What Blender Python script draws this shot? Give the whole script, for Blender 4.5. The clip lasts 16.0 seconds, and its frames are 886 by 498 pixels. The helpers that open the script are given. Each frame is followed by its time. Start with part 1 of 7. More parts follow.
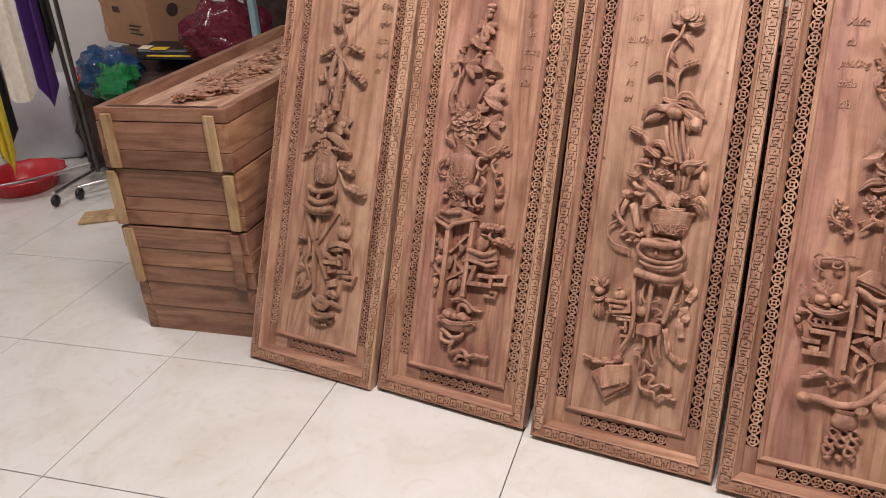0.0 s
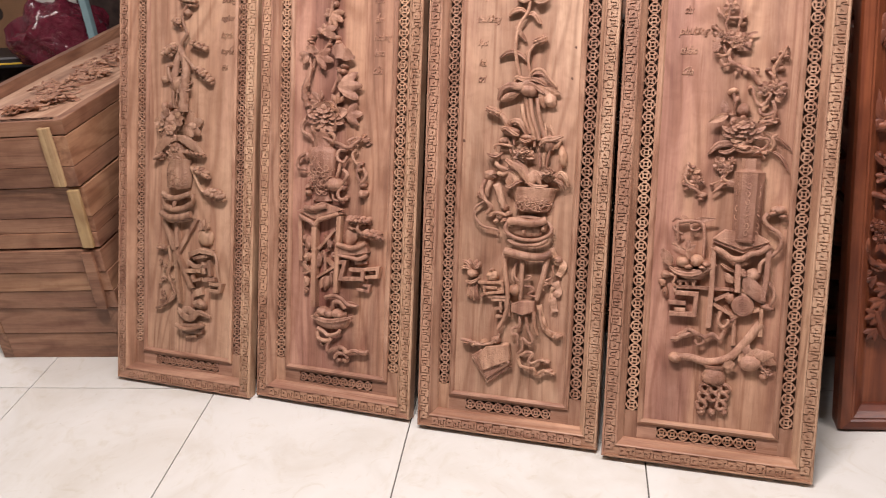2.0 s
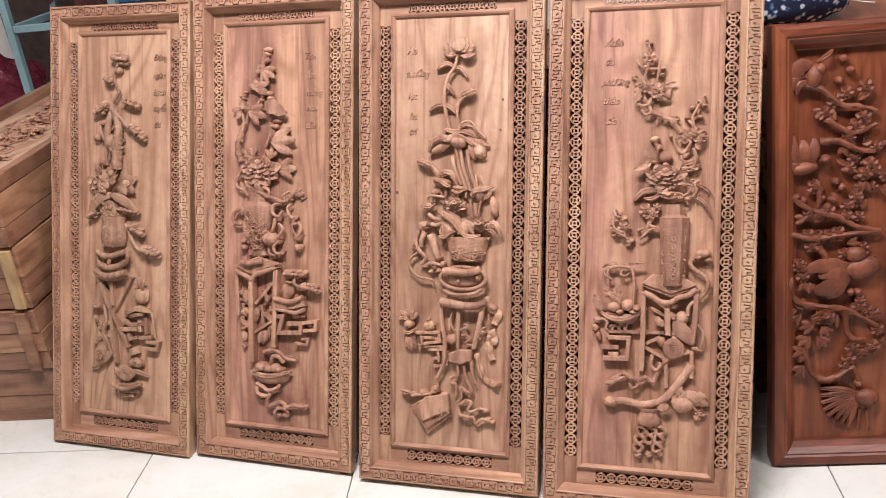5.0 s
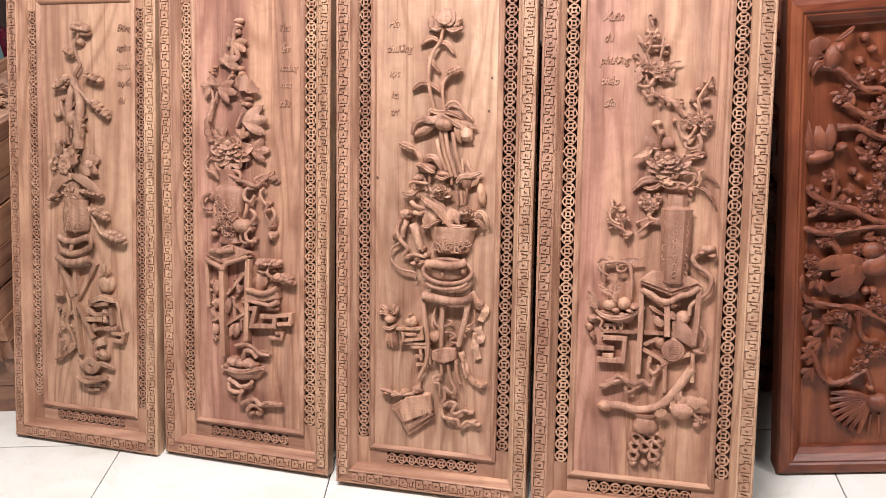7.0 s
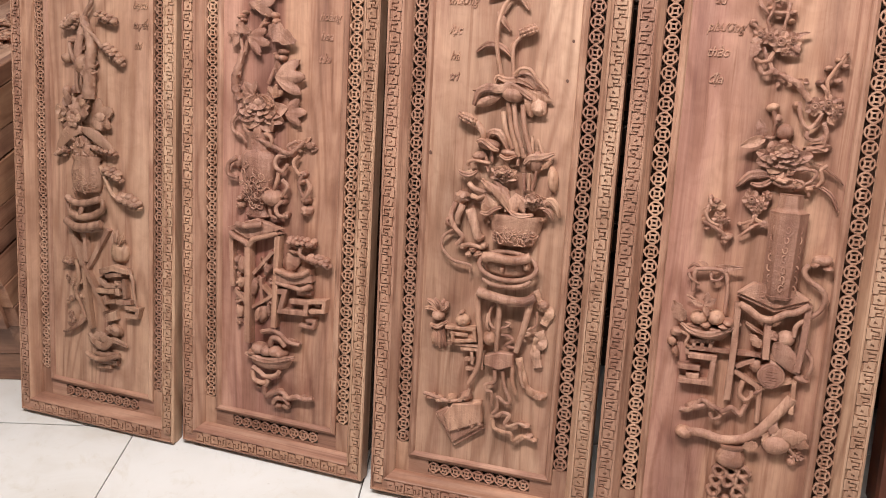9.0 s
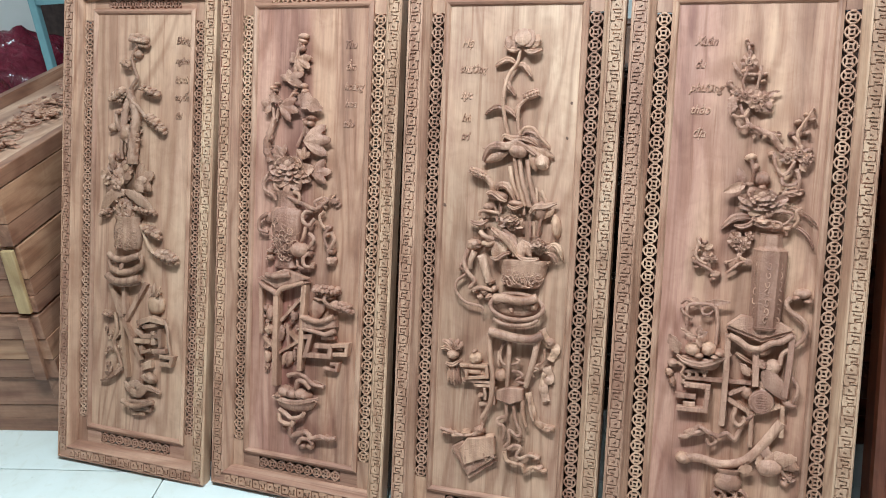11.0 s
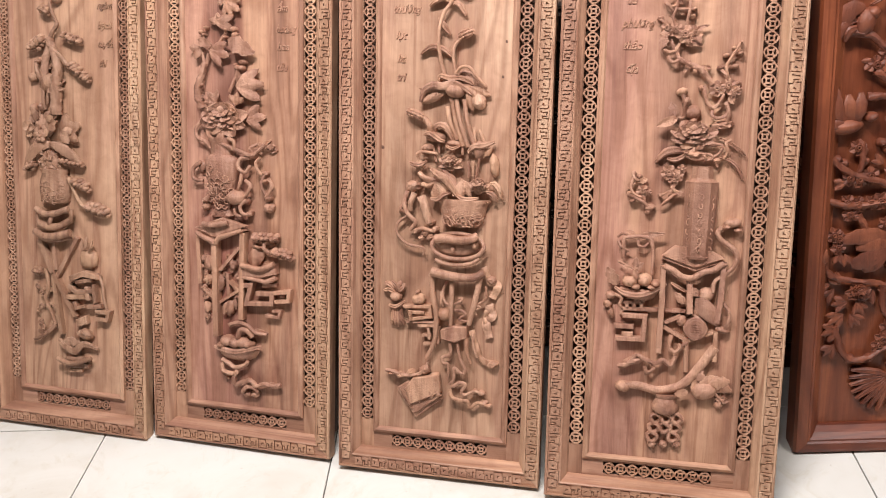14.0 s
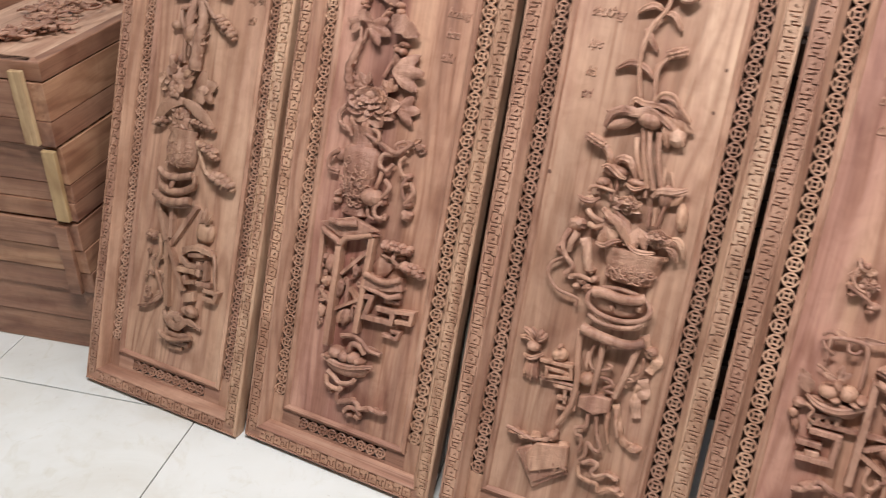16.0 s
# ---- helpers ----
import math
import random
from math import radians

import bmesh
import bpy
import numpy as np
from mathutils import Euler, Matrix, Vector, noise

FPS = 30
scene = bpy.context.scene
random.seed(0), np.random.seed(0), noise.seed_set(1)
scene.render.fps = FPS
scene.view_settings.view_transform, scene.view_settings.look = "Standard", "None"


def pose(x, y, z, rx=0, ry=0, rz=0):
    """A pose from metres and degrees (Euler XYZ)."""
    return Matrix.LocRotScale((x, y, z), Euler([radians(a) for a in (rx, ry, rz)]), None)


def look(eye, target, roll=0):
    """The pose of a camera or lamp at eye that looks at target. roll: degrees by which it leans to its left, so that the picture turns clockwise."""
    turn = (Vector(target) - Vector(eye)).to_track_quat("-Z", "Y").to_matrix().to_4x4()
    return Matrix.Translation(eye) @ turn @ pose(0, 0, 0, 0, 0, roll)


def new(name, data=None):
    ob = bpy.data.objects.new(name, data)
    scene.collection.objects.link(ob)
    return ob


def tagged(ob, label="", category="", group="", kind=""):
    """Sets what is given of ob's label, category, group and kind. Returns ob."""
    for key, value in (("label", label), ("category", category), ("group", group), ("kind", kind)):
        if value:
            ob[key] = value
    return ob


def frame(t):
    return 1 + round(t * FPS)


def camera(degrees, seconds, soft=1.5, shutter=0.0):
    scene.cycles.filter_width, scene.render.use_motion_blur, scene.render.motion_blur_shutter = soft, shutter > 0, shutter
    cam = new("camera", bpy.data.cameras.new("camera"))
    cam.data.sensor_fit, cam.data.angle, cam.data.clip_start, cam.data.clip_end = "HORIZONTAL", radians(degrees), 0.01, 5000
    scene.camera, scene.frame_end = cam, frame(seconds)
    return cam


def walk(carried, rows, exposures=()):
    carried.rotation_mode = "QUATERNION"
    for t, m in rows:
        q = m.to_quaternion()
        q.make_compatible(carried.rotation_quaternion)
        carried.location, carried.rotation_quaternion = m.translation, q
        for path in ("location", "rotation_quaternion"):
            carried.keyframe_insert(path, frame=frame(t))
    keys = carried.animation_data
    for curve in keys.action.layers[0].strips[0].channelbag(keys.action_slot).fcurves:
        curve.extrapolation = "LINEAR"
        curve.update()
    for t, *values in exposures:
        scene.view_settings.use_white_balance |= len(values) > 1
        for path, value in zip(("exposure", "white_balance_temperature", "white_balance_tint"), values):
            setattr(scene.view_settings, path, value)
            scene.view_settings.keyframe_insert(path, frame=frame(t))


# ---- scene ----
cam = camera(54.2, 16.0, soft=0.95, shutter=0.3)
PATH = [
    (0, (1.656, -1.996, 1.435), (1.059, -0.282, 0.594), -4.4),
    (0.5, (1.62, -1.982, 1.446), (1.077, -0.246, 0.615), -3.0),
    (1, (1.61, -1.978, 1.426), (1.068, -0.25, 0.577), -3.1),
    (1.5, (1.612, -1.99, 1.44), (1.178, -0.249, 0.555), -4.3),
    (2, (1.665, -1.949, 1.435), (1.345, -0.191, 0.537), -6.0),
    (2.5, (1.655, -1.955, 1.467), (1.419, -0.16, 0.618), -5.9),
    (3, (1.651, -1.947, 1.476), (1.444, -0.119, 0.692), -5.0),
    (3.5, (1.651, -1.951, 1.471), (1.445, -0.118, 0.696), -5.0),
    (4, (1.662, -1.959, 1.47), (1.46, -0.131, 0.685), -5.7),
    (4.5, (1.672, -1.961, 1.467), (1.471, -0.146, 0.652), -5.9),
    (5, (1.725, -1.941, 1.466), (1.504, -0.135, 0.636), -6.3),
    (5.2, (1.764, -1.931, 1.466), (1.545, -0.119, 0.648), -6.2),
    (7.3, (1.736, -1.743, 1.446), (1.516, 0.019, 0.525), -5.9),
    (7.5, (1.686, -1.723, 1.448), (1.497, 0.033, 0.508), -5.5),
    (8, (1.599, -1.631, 1.423), (1.466, 0.077, 0.391), -3.5),
    (8.5, (1.638, -1.480, 1.442), (1.410, 0.177, 0.345), -4.3),
    (8.7, (1.648, -1.461, 1.440), (1.379, 0.202, 0.360), -4.3),
    (10.8, (1.656, -1.654, 1.445), (1.352, 0.110, 0.554), -5.4),
    (11, (1.654, -1.660, 1.443), (1.359, 0.117, 0.575), -5.2),
    (11.5, (1.650, -1.670, 1.445), (1.361, 0.118, 0.597), -5.2),
    (12, (1.648, -1.676, 1.440), (1.379, 0.107, 0.574), -5.5),
    (12.5, (1.643, -1.672, 1.423), (1.432, 0.102, 0.524), -5.7),
    (13, (1.640, -1.671, 1.420), (1.488, 0.094, 0.492), -5.4),
    (13.5, (1.637, -1.687, 1.411), (1.513, 0.076, 0.473), -5.2),
    (14, (1.631, -1.684, 1.422), (1.493, 0.059, 0.450), -4.8),
    (14.5, (1.613, -1.673, 1.421), (1.396, 0.047, 0.422), -4.3),
    (15, (1.623, -1.601, 1.423), (1.307, 0.096, 0.413), -4.7),
    (15.5, (1.624, -1.467, 1.434), (1.283, 0.221, 0.418), -2.6),
    (16, (1.538, -1.360, 1.415), (1.122, 0.293, 0.368), 0.2),
]
EXPOSURES = [(0.0, -0.5, 6950, 22), (1.0, -0.5, 6950, 22), (2.0, -0.3, 6950, 22), (2.5, -0.34, 6950, 22), (3.0, 0.12, 5450, -8), (4.0, 0.12, 5250, -10), (4.5, 0.1, 5800, -1), (5.0, -0.06, 6600, 17), (7.5, 0.08, 6650, 17), (8.5, -0.29, 6850, 20), (11.0, -0.05, 5250, -8), (12.5, 0.22, 4900, -18), (13.5, 0.06, 6200, 4), (14.5, -0.2, 6950, 21), (16.0, -0.3, 6300, 12)]

walk(cam, [(t, look(eye, target, roll)) for t, eye, target, roll in PATH], EXPOSURES)

# ---- world and light ----
world = bpy.data.worlds.new("world")
scene.world = world
world.use_nodes = True
sky = world.node_tree.nodes.new("ShaderNodeTexSky")
sky.sky_type, sky.sun_disc = "NISHITA", False
sky.sun_elevation, sky.sun_rotation = radians(40), radians(200)
back = world.node_tree.nodes["Background"]
back.inputs["Strength"].default_value = 0.08
world.node_tree.links.new(sky.outputs["Color"], back.inputs["Color"])


def overhead_light(x, y, power, sx, sy, turn=0.0):
    data = bpy.data.lights.new("overhead_light", "AREA")
    data.shape, data.size, data.size_y, data.energy = "RECTANGLE", sx, sy, power
    data.color = (1.0, 0.98, 0.96)
    ob = new("overhead_light", data)
    ob.matrix_world = pose(x, y, 2.985, 0, 0, turn)
    return ob


overhead_light(1.25, -0.85, 122, 1.2, 0.25)
# Unseen weak fill, added to brighten the right side.
overhead_light(3.5, -0.9, 46, 1.2, 0.25)
# Unseen fill, added to lift the left wall and the clothes.
overhead_light(-1.8, 0.8, 34, 1.2, 0.25)


# ---- materials ----
def nodes_of(name):
    m = bpy.data.materials.new(name)
    m.use_nodes = True
    return m, m.node_tree.nodes, m.node_tree.links, m.node_tree.nodes["Principled BSDF"]


def ramp(nodes, stops):
    r = nodes.new("ShaderNodeValToRGB")
    r.color_ramp.elements[0].position, r.color_ramp.elements[0].color = stops[0][0], (*stops[0][1], 1)
    r.color_ramp.elements[1].position, r.color_ramp.elements[1].color = stops[-1][0], (*stops[-1][1], 1)
    for p, c in stops[1:-1]:
        r.color_ramp.elements.new(p).color = (*c, 1)
    return r


def noise_at(nodes, links, vec, scale, size=1.0, detail=4, rough=0.55, distort=0.0):
    mp = nodes.new("ShaderNodeMapping")
    mp.inputs["Scale"].default_value = scale
    links.new(vec, mp.inputs["Vector"])
    n = nodes.new("ShaderNodeTexNoise")
    n.inputs["Scale"].default_value, n.inputs["Detail"].default_value = size, detail
    n.inputs["Roughness"].default_value, n.inputs["Distortion"].default_value = rough, distort
    links.new(mp.outputs["Vector"], n.inputs["Vector"])
    return n.outputs["Fac"]


def mix(nodes, links, fac, a, b, how="MIX"):
    m = nodes.new("ShaderNodeMix")
    m.data_type, m.blend_type = "RGBA", how
    for sock, v in ((m.inputs[0], fac), (m.inputs[6], a), (m.inputs[7], b)):
        if isinstance(v, bpy.types.NodeSocket):
            links.new(v, sock)
        elif isinstance(v, float):
            sock.default_value = v
        else:
            sock.default_value = (*v, 1)
    return m.outputs[2]


def wood(name, dark, mid, light, along="y", rough=0.5, coat=0.0, vary=0.5, shift=0.0, streak=0.24, relief=0.25, chisel=0.0, edge=None, stained=0.55):
    """Grain that runs along one axis of the thing: broad figure, streaks, fine pores, a tone for each board."""
    m, nodes, links, bsdf = nodes_of(name)
    co = nodes.new("ShaderNodeTexCoord").outputs["Object"]
    info = nodes.new("ShaderNodeObjectInfo").outputs["Random"]
    off = nodes.new("ShaderNodeCombineXYZ")
    mul = nodes.new("ShaderNodeMath")
    mul.operation, mul.inputs[1].default_value = "MULTIPLY_ADD", 7.0
    mul.inputs[2].default_value = shift
    links.new(info, mul.inputs[0])
    for k in range(3):
        links.new(mul.outputs[0], off.inputs[k])
    add = nodes.new("ShaderNodeVectorMath")
    links.new(co, add.inputs[0])
    links.new(off.outputs[0], add.inputs[1])
    v = add.outputs[0]

    def s(a, l):
        return {"x": (l, a, a), "y": (a, l, a), "z": (a, a, l)}[along]
    broad = noise_at(nodes, links, v, s(6, 0.7), 1.0, 3, 0.5, 1.6)
    figure = noise_at(nodes, links, v, s(22, 1.2), 1.0, 7, 0.66, 2.6)
    dark_lines = noise_at(nodes, links, v, s(75, 1.6), 1.0, 3, 0.5, 1.5)
    fine = noise_at(nodes, links, v, s(420, 14), 1.0, 3, 0.6)
    r = ramp(nodes, [(0.30, dark), (0.48, mid), (0.68, light)])
    links.new(figure, r.inputs[0])
    rb = ramp(nodes, [(0.32, dark), (0.5, mid), (0.66, light)])
    links.new(broad, rb.inputs[0])
    col = mix(nodes, links, 0.55, r.outputs[0], rb.outputs[0])
    rf = ramp(nodes, [(0.36, (0.62, 0.55, 0.5)), (0.52, (1, 1, 1))])
    links.new(fine, rf.inputs[0])
    col = mix(nodes, links, streak, col, rf.outputs[0], "MULTIPLY")
    rd = ramp(nodes, [(0.30, (0.62, 0.5, 0.44)), (0.40, (1, 1, 1))])
    links.new(dark_lines, rd.inputs[0])
    col = mix(nodes, links, 0.58, col, rd.outputs[0], "MULTIPLY")
    rings = noise_at(nodes, links, v, s(4.2, 0.75), 1.0, 2, 0.5, 0.5)
    turns = nodes.new("ShaderNodeMath")
    turns.operation, turns.inputs[1].default_value = "MULTIPLY", 85.0
    links.new(rings, turns.inputs[0])
    wave = nodes.new("ShaderNodeMath")
    wave.operation = "SINE"
    links.new(turns.outputs[0], wave.inputs[0])
    half = nodes.new("ShaderNodeMath")
    half.operation, half.inputs[1].default_value, half.inputs[2].default_value = "MULTIPLY_ADD", 0.5, 0.5
    links.new(wave.outputs[0], half.inputs[0])
    rw = ramp(nodes, [(0.0, (1.10, 1.09, 1.07)), (0.55, (1.03, 1.02, 1.01)), (1.0, (0.62, 0.50, 0.44))])
    links.new(half.outputs[0], rw.inputs[0])
    col = mix(nodes, links, 0.55, col, rw.outputs[0], "MULTIPLY")
    stain = noise_at(nodes, links, v, s(9, 1.7), 1.0, 5, 0.62, 1.2)
    rs = ramp(nodes, [(0.50, (1, 1, 1)), (0.66, (0.72, 0.60, 0.62)), (0.80, (0.55, 0.42, 0.44))])
    links.new(stain, rs.inputs[0])
    col = mix(nodes, links, stained, col, rs.outputs[0], "MULTIPLY")
    blotch = noise_at(nodes, links, v, (1, 1, 1), 26, 4, 0.6, 0.8)
    rl = ramp(nodes, [(0.34, (0.86, 0.82, 0.79)), (0.52, (1, 1, 1)), (0.68, (1.06, 1.06, 1.03))])
    links.new(blotch, rl.inputs[0])
    col = mix(nodes, links, 0.7, col, rl.outputs[0], "MULTIPLY")
    if edge:
        sep = nodes.new("ShaderNodeSeparateXYZ")
        links.new(co, sep.inputs[0])
        shiftn = nodes.new("ShaderNodeMath")
        shiftn.operation, shiftn.inputs[1].default_value = "MULTIPLY_ADD", 0.22
        links.new(broad, shiftn.inputs[0])
        links.new(sep.outputs["X"], shiftn.inputs[2])
        re = ramp(nodes, [(edge, (0.86, 0.74, 0.80)), (edge + 0.05, (1.06, 1.12, 0.98))])
        links.new(shiftn.outputs[0], re.inputs[0])
        col = mix(nodes, links, 0.45, col, re.outputs[0], "MULTIPLY")
    rv = ramp(nodes, [(0.0, (0.72, 0.66, 0.62)), (0.5, (1.0, 0.98, 0.96)), (1.0, (1.12, 1.12, 1.0))])
    links.new(info, rv.inputs[0])
    col = mix(nodes, links, vary, col, rv.outputs[0], "MULTIPLY")
    links.new(col, bsdf.inputs["Base Color"])
    rr = nodes.new("ShaderNodeMapRange")
    rr.inputs["To Min"].default_value, rr.inputs["To Max"].default_value = rough - 0.08, rough + 0.1
    links.new(figure, rr.inputs["Value"])
    links.new(rr.outputs[0], bsdf.inputs["Roughness"])
    bsdf.inputs["Coat Weight"].default_value = coat
    bsdf.inputs["Coat Roughness"].default_value = 0.25
    bump = nodes.new("ShaderNodeBump")
    bump.inputs["Strength"].default_value, bump.inputs["Distance"].default_value = relief, 0.0015
    links.new(fine, bump.inputs["Height"])
    if chisel:
        cuts = noise_at(nodes, links, v, (1, 1, 1), 130, 5, 0.62, 0.6)
        b2 = nodes.new("ShaderNodeBump")
        b2.inputs["Strength"].default_value, b2.inputs["Distance"].default_value = chisel, 0.004
        links.new(cuts, b2.inputs["Height"])
        links.new(b2.outputs[0], bump.inputs["Normal"])
    links.new(bump.outputs[0], bsdf.inputs["Normal"])
    return m


def plain(name, c, rough=0.5, metal=0.0, spread=0.12, size=30.0, bump=0.0, coat=0.0, fine=0.0):
    """A surface of one colour with soft blotches and a little relief."""
    m, nodes, links, bsdf = nodes_of(name)
    co = nodes.new("ShaderNodeTexCoord").outputs["Object"]
    n = noise_at(nodes, links, co, (1, 1, 1), size, 5, 0.6)
    lo = tuple(k * (1 - spread) for k in c)
    hi = tuple(min(k * (1 + spread), 1) for k in c)
    r = ramp(nodes, [(0.3, lo), (0.7, hi)])
    links.new(n, r.inputs[0])
    links.new(r.outputs[0], bsdf.inputs["Base Color"])
    bsdf.inputs["Roughness"].default_value, bsdf.inputs["Metallic"].default_value = rough, metal
    bsdf.inputs["Coat Weight"].default_value = coat
    if bump:
        b = nodes.new("ShaderNodeBump")
        b.inputs["Strength"].default_value, b.inputs["Distance"].default_value = bump, 0.004
        links.new(n, b.inputs["Height"])
        links.new(b.outputs[0], bsdf.inputs["Normal"])
    return m


PINK = ((0.215, 0.105, 0.072), (0.42, 0.235, 0.160), (0.56, 0.35, 0.25))
TAN = ((0.26, 0.145, 0.095), (0.455, 0.272, 0.185), (0.58, 0.39, 0.275))
ROSE = ((0.20, 0.095, 0.070), (0.42, 0.225, 0.158), (0.57, 0.345, 0.245))
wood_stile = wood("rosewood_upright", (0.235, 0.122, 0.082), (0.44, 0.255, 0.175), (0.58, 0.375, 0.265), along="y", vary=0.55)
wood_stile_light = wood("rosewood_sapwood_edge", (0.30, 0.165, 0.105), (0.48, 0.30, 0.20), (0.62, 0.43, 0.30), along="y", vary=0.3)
wood_rail = wood("rosewood_crosswise", *PINK, along="x", vary=0.6)
wood_field = [wood("field_wood_tan", (0.26, 0.142, 0.092), (0.445, 0.262, 0.174), (0.57, 0.37, 0.258), along="y", vary=0.1, shift=1.0),
              wood("field_wood_mixed", *ROSE, along="y", vary=0.1, shift=2.3, edge=0.31, stained=0.85),
              wood("field_wood_warm", *TAN, along="y", vary=0.1, shift=5.1),
              wood("field_wood_pink", *ROSE, along="y", vary=0.1, shift=8.4, edge=0.26, stained=0.75)]
RAW = [((0.20, 0.105, 0.067), (0.36, 0.210, 0.141), (0.50, 0.315, 0.222)), ((0.21, 0.100, 0.072), (0.415, 0.228, 0.158), (0.56, 0.34, 0.248)),
       ((0.25, 0.126, 0.085), (0.455, 0.258, 0.178), (0.60, 0.38, 0.270)), ((0.23, 0.110, 0.078), (0.43, 0.236, 0.165), (0.58, 0.355, 0.252))]
wood_carved = [wood(name, *tones, along="y", vary=0.6, shift=shift, relief=0.5, chisel=0.8)
               for name, tones, shift in zip(("carved_wood_tan", "carved_wood_mixed", "carved_wood_warm", "carved_wood_pink"), RAW, (1.0, 2.3, 5.1, 8.4))]
wood_red_carved = wood("red_lacquered_carving", (0.085, 0.022, 0.012), (0.18, 0.052, 0.026), (0.28, 0.090, 0.042), along="y", rough=0.55, coat=0.06, vary=0.3, chisel=0.4)
wood_box = wood("raw_rosewood_boards", (0.14, 0.07, 0.045), (0.30, 0.155, 0.098), (0.44, 0.255, 0.165), along="x", vary=0.9)
wood_box_long = wood("raw_rosewood_long_boards", (0.14, 0.07, 0.045), (0.30, 0.155, 0.098), (0.44, 0.255, 0.165), along="y", vary=0.9)
wood_stick = wood("pale_sapwood", (0.30, 0.19, 0.085), (0.45, 0.31, 0.16), (0.60, 0.46, 0.27), along="z", vary=0.5)
wood_red = wood("red_lacquered_wood", (0.11, 0.026, 0.011), (0.22, 0.060, 0.025), (0.33, 0.105, 0.044), along="y", rough=0.45, coat=0.12, vary=0.3)
wood_red_x = wood("red_lacquered_wood_crosswise", (0.085, 0.018, 0.008), (0.17, 0.040, 0.017), (0.27, 0.072, 0.030), along="x", rough=0.45, coat=0.12, vary=0.3)
wood_pale = wood("pale_yellow_boards", (0.42, 0.33, 0.15), (0.55, 0.45, 0.23), (0.66, 0.56, 0.32), along="z", vary=0.5)
# Tones for the unseen walls and ceiling, picked to cut bounced light.
unseen_wall = plain("brown_unseen_wall", (0.16, 0.13, 0.11), 0.8, size=3, spread=0.2)
ceiling_paint = plain("grey_ceiling_paint", (0.42, 0.41, 0.40), 0.85, size=3, spread=0.05)
white_wall = plain("white_wall_paint", (0.74, 0.74, 0.72), 0.8, size=3, spread=0.05, bump=0.1)
grout = plain("grey_grout", (0.10, 0.095, 0.085), 0.9)
steel = plain("brushed_steel", (0.55, 0.55, 0.55), 0.28, 1.0, 0.06)
dark_steel = plain("dark_rack_tube", (0.10, 0.095, 0.09), 0.35, 0.7)
teal = plain("teal_painted_steel", (0.20, 0.33, 0.36), 0.45, 0.0, 0.15, 14)
maroon = plain("maroon_cloth", (0.075, 0.022, 0.026), 0.9, bump=0.5)
carton_mat = plain("brown_cardboard", (0.36, 0.20, 0.11), 0.85, size=12, spread=0.1)
tape_mat = plain("carton_tape", (0.42, 0.27, 0.16), 0.35, size=12)
ink = plain("dark_print", (0.05, 0.035, 0.03), 0.7)
# Dark brown that stands in for the shade behind the leaning panels.
dark_board = wood("dark_brown_shade_wood", (0.05, 0.026, 0.018), (0.10, 0.05, 0.034), (0.15, 0.08, 0.052), along="y")
black_mat = plain("black_plastic", (0.018, 0.018, 0.02), 0.45)
yellow_mat = plain("yellow_plastic", (0.75, 0.50, 0.03), 0.4)
red_mat = plain("red_plastic", (0.55, 0.02, 0.03), 0.35)
paper_mat = plain("cream_paper", (0.75, 0.68, 0.48), 0.8)
cream_cloth = plain("cream_cloth", (0.84, 0.80, 0.72), 0.9, bump=0.4)
purple_cloth = plain("purple_cloth", (0.07, 0.02, 0.16), 0.9, bump=0.4)
yellow_cloth = plain("yellow_cloth", (0.75, 0.60, 0.05), 0.9, bump=0.4)
white_sack = plain("white_sack", (0.60, 0.61, 0.66), 0.6, size=9, spread=0.1, bump=0.4)
pile_cloth = plain("dark_brown_cloth", (0.055, 0.035, 0.03), 0.95, size=22, spread=0.4, bump=0.6)


def film(name, c, rough=0.12):
    m, nodes, links, bsdf = nodes_of(name)
    co = nodes.new("ShaderNodeTexCoord").outputs["Object"]
    n = noise_at(nodes, links, co, (1, 1, 1), 26, 4, 0.6, 1.0)
    r = ramp(nodes, [(0.3, tuple(k * 0.6 for k in c)), (0.7, c)])
    links.new(n, r.inputs[0])
    links.new(r.outputs[0], bsdf.inputs["Base Color"])
    bsdf.inputs["Roughness"].default_value = rough
    bsdf.inputs["Transmission Weight"].default_value = 0.35
    bsdf.inputs["IOR"].default_value = 1.2
    bsdf.inputs["Coat Weight"].default_value = 0.8
    b = nodes.new("ShaderNodeBump")
    b.inputs["Strength"].default_value, b.inputs["Distance"].default_value = 0.9, 0.02
    links.new(n, b.inputs["Height"])
    links.new(b.outputs[0], bsdf.inputs["Normal"])
    return m


pink_film = film("pink_plastic_film", (0.22, 0.03, 0.055))
blue_film = film("blue_plastic_film", (0.03, 0.13, 0.32))
green_film = film("green_plastic_film", (0.02, 0.36, 0.12))
tape_film = film("clear_tape_grey", (0.75, 0.68, 0.62), 0.25)
tape_film.node_tree.nodes["Principled BSDF"].inputs["Transmission Weight"].default_value = 0.85
pink_film.node_tree.nodes["Principled BSDF"].inputs["Coat Weight"].default_value = 0.3


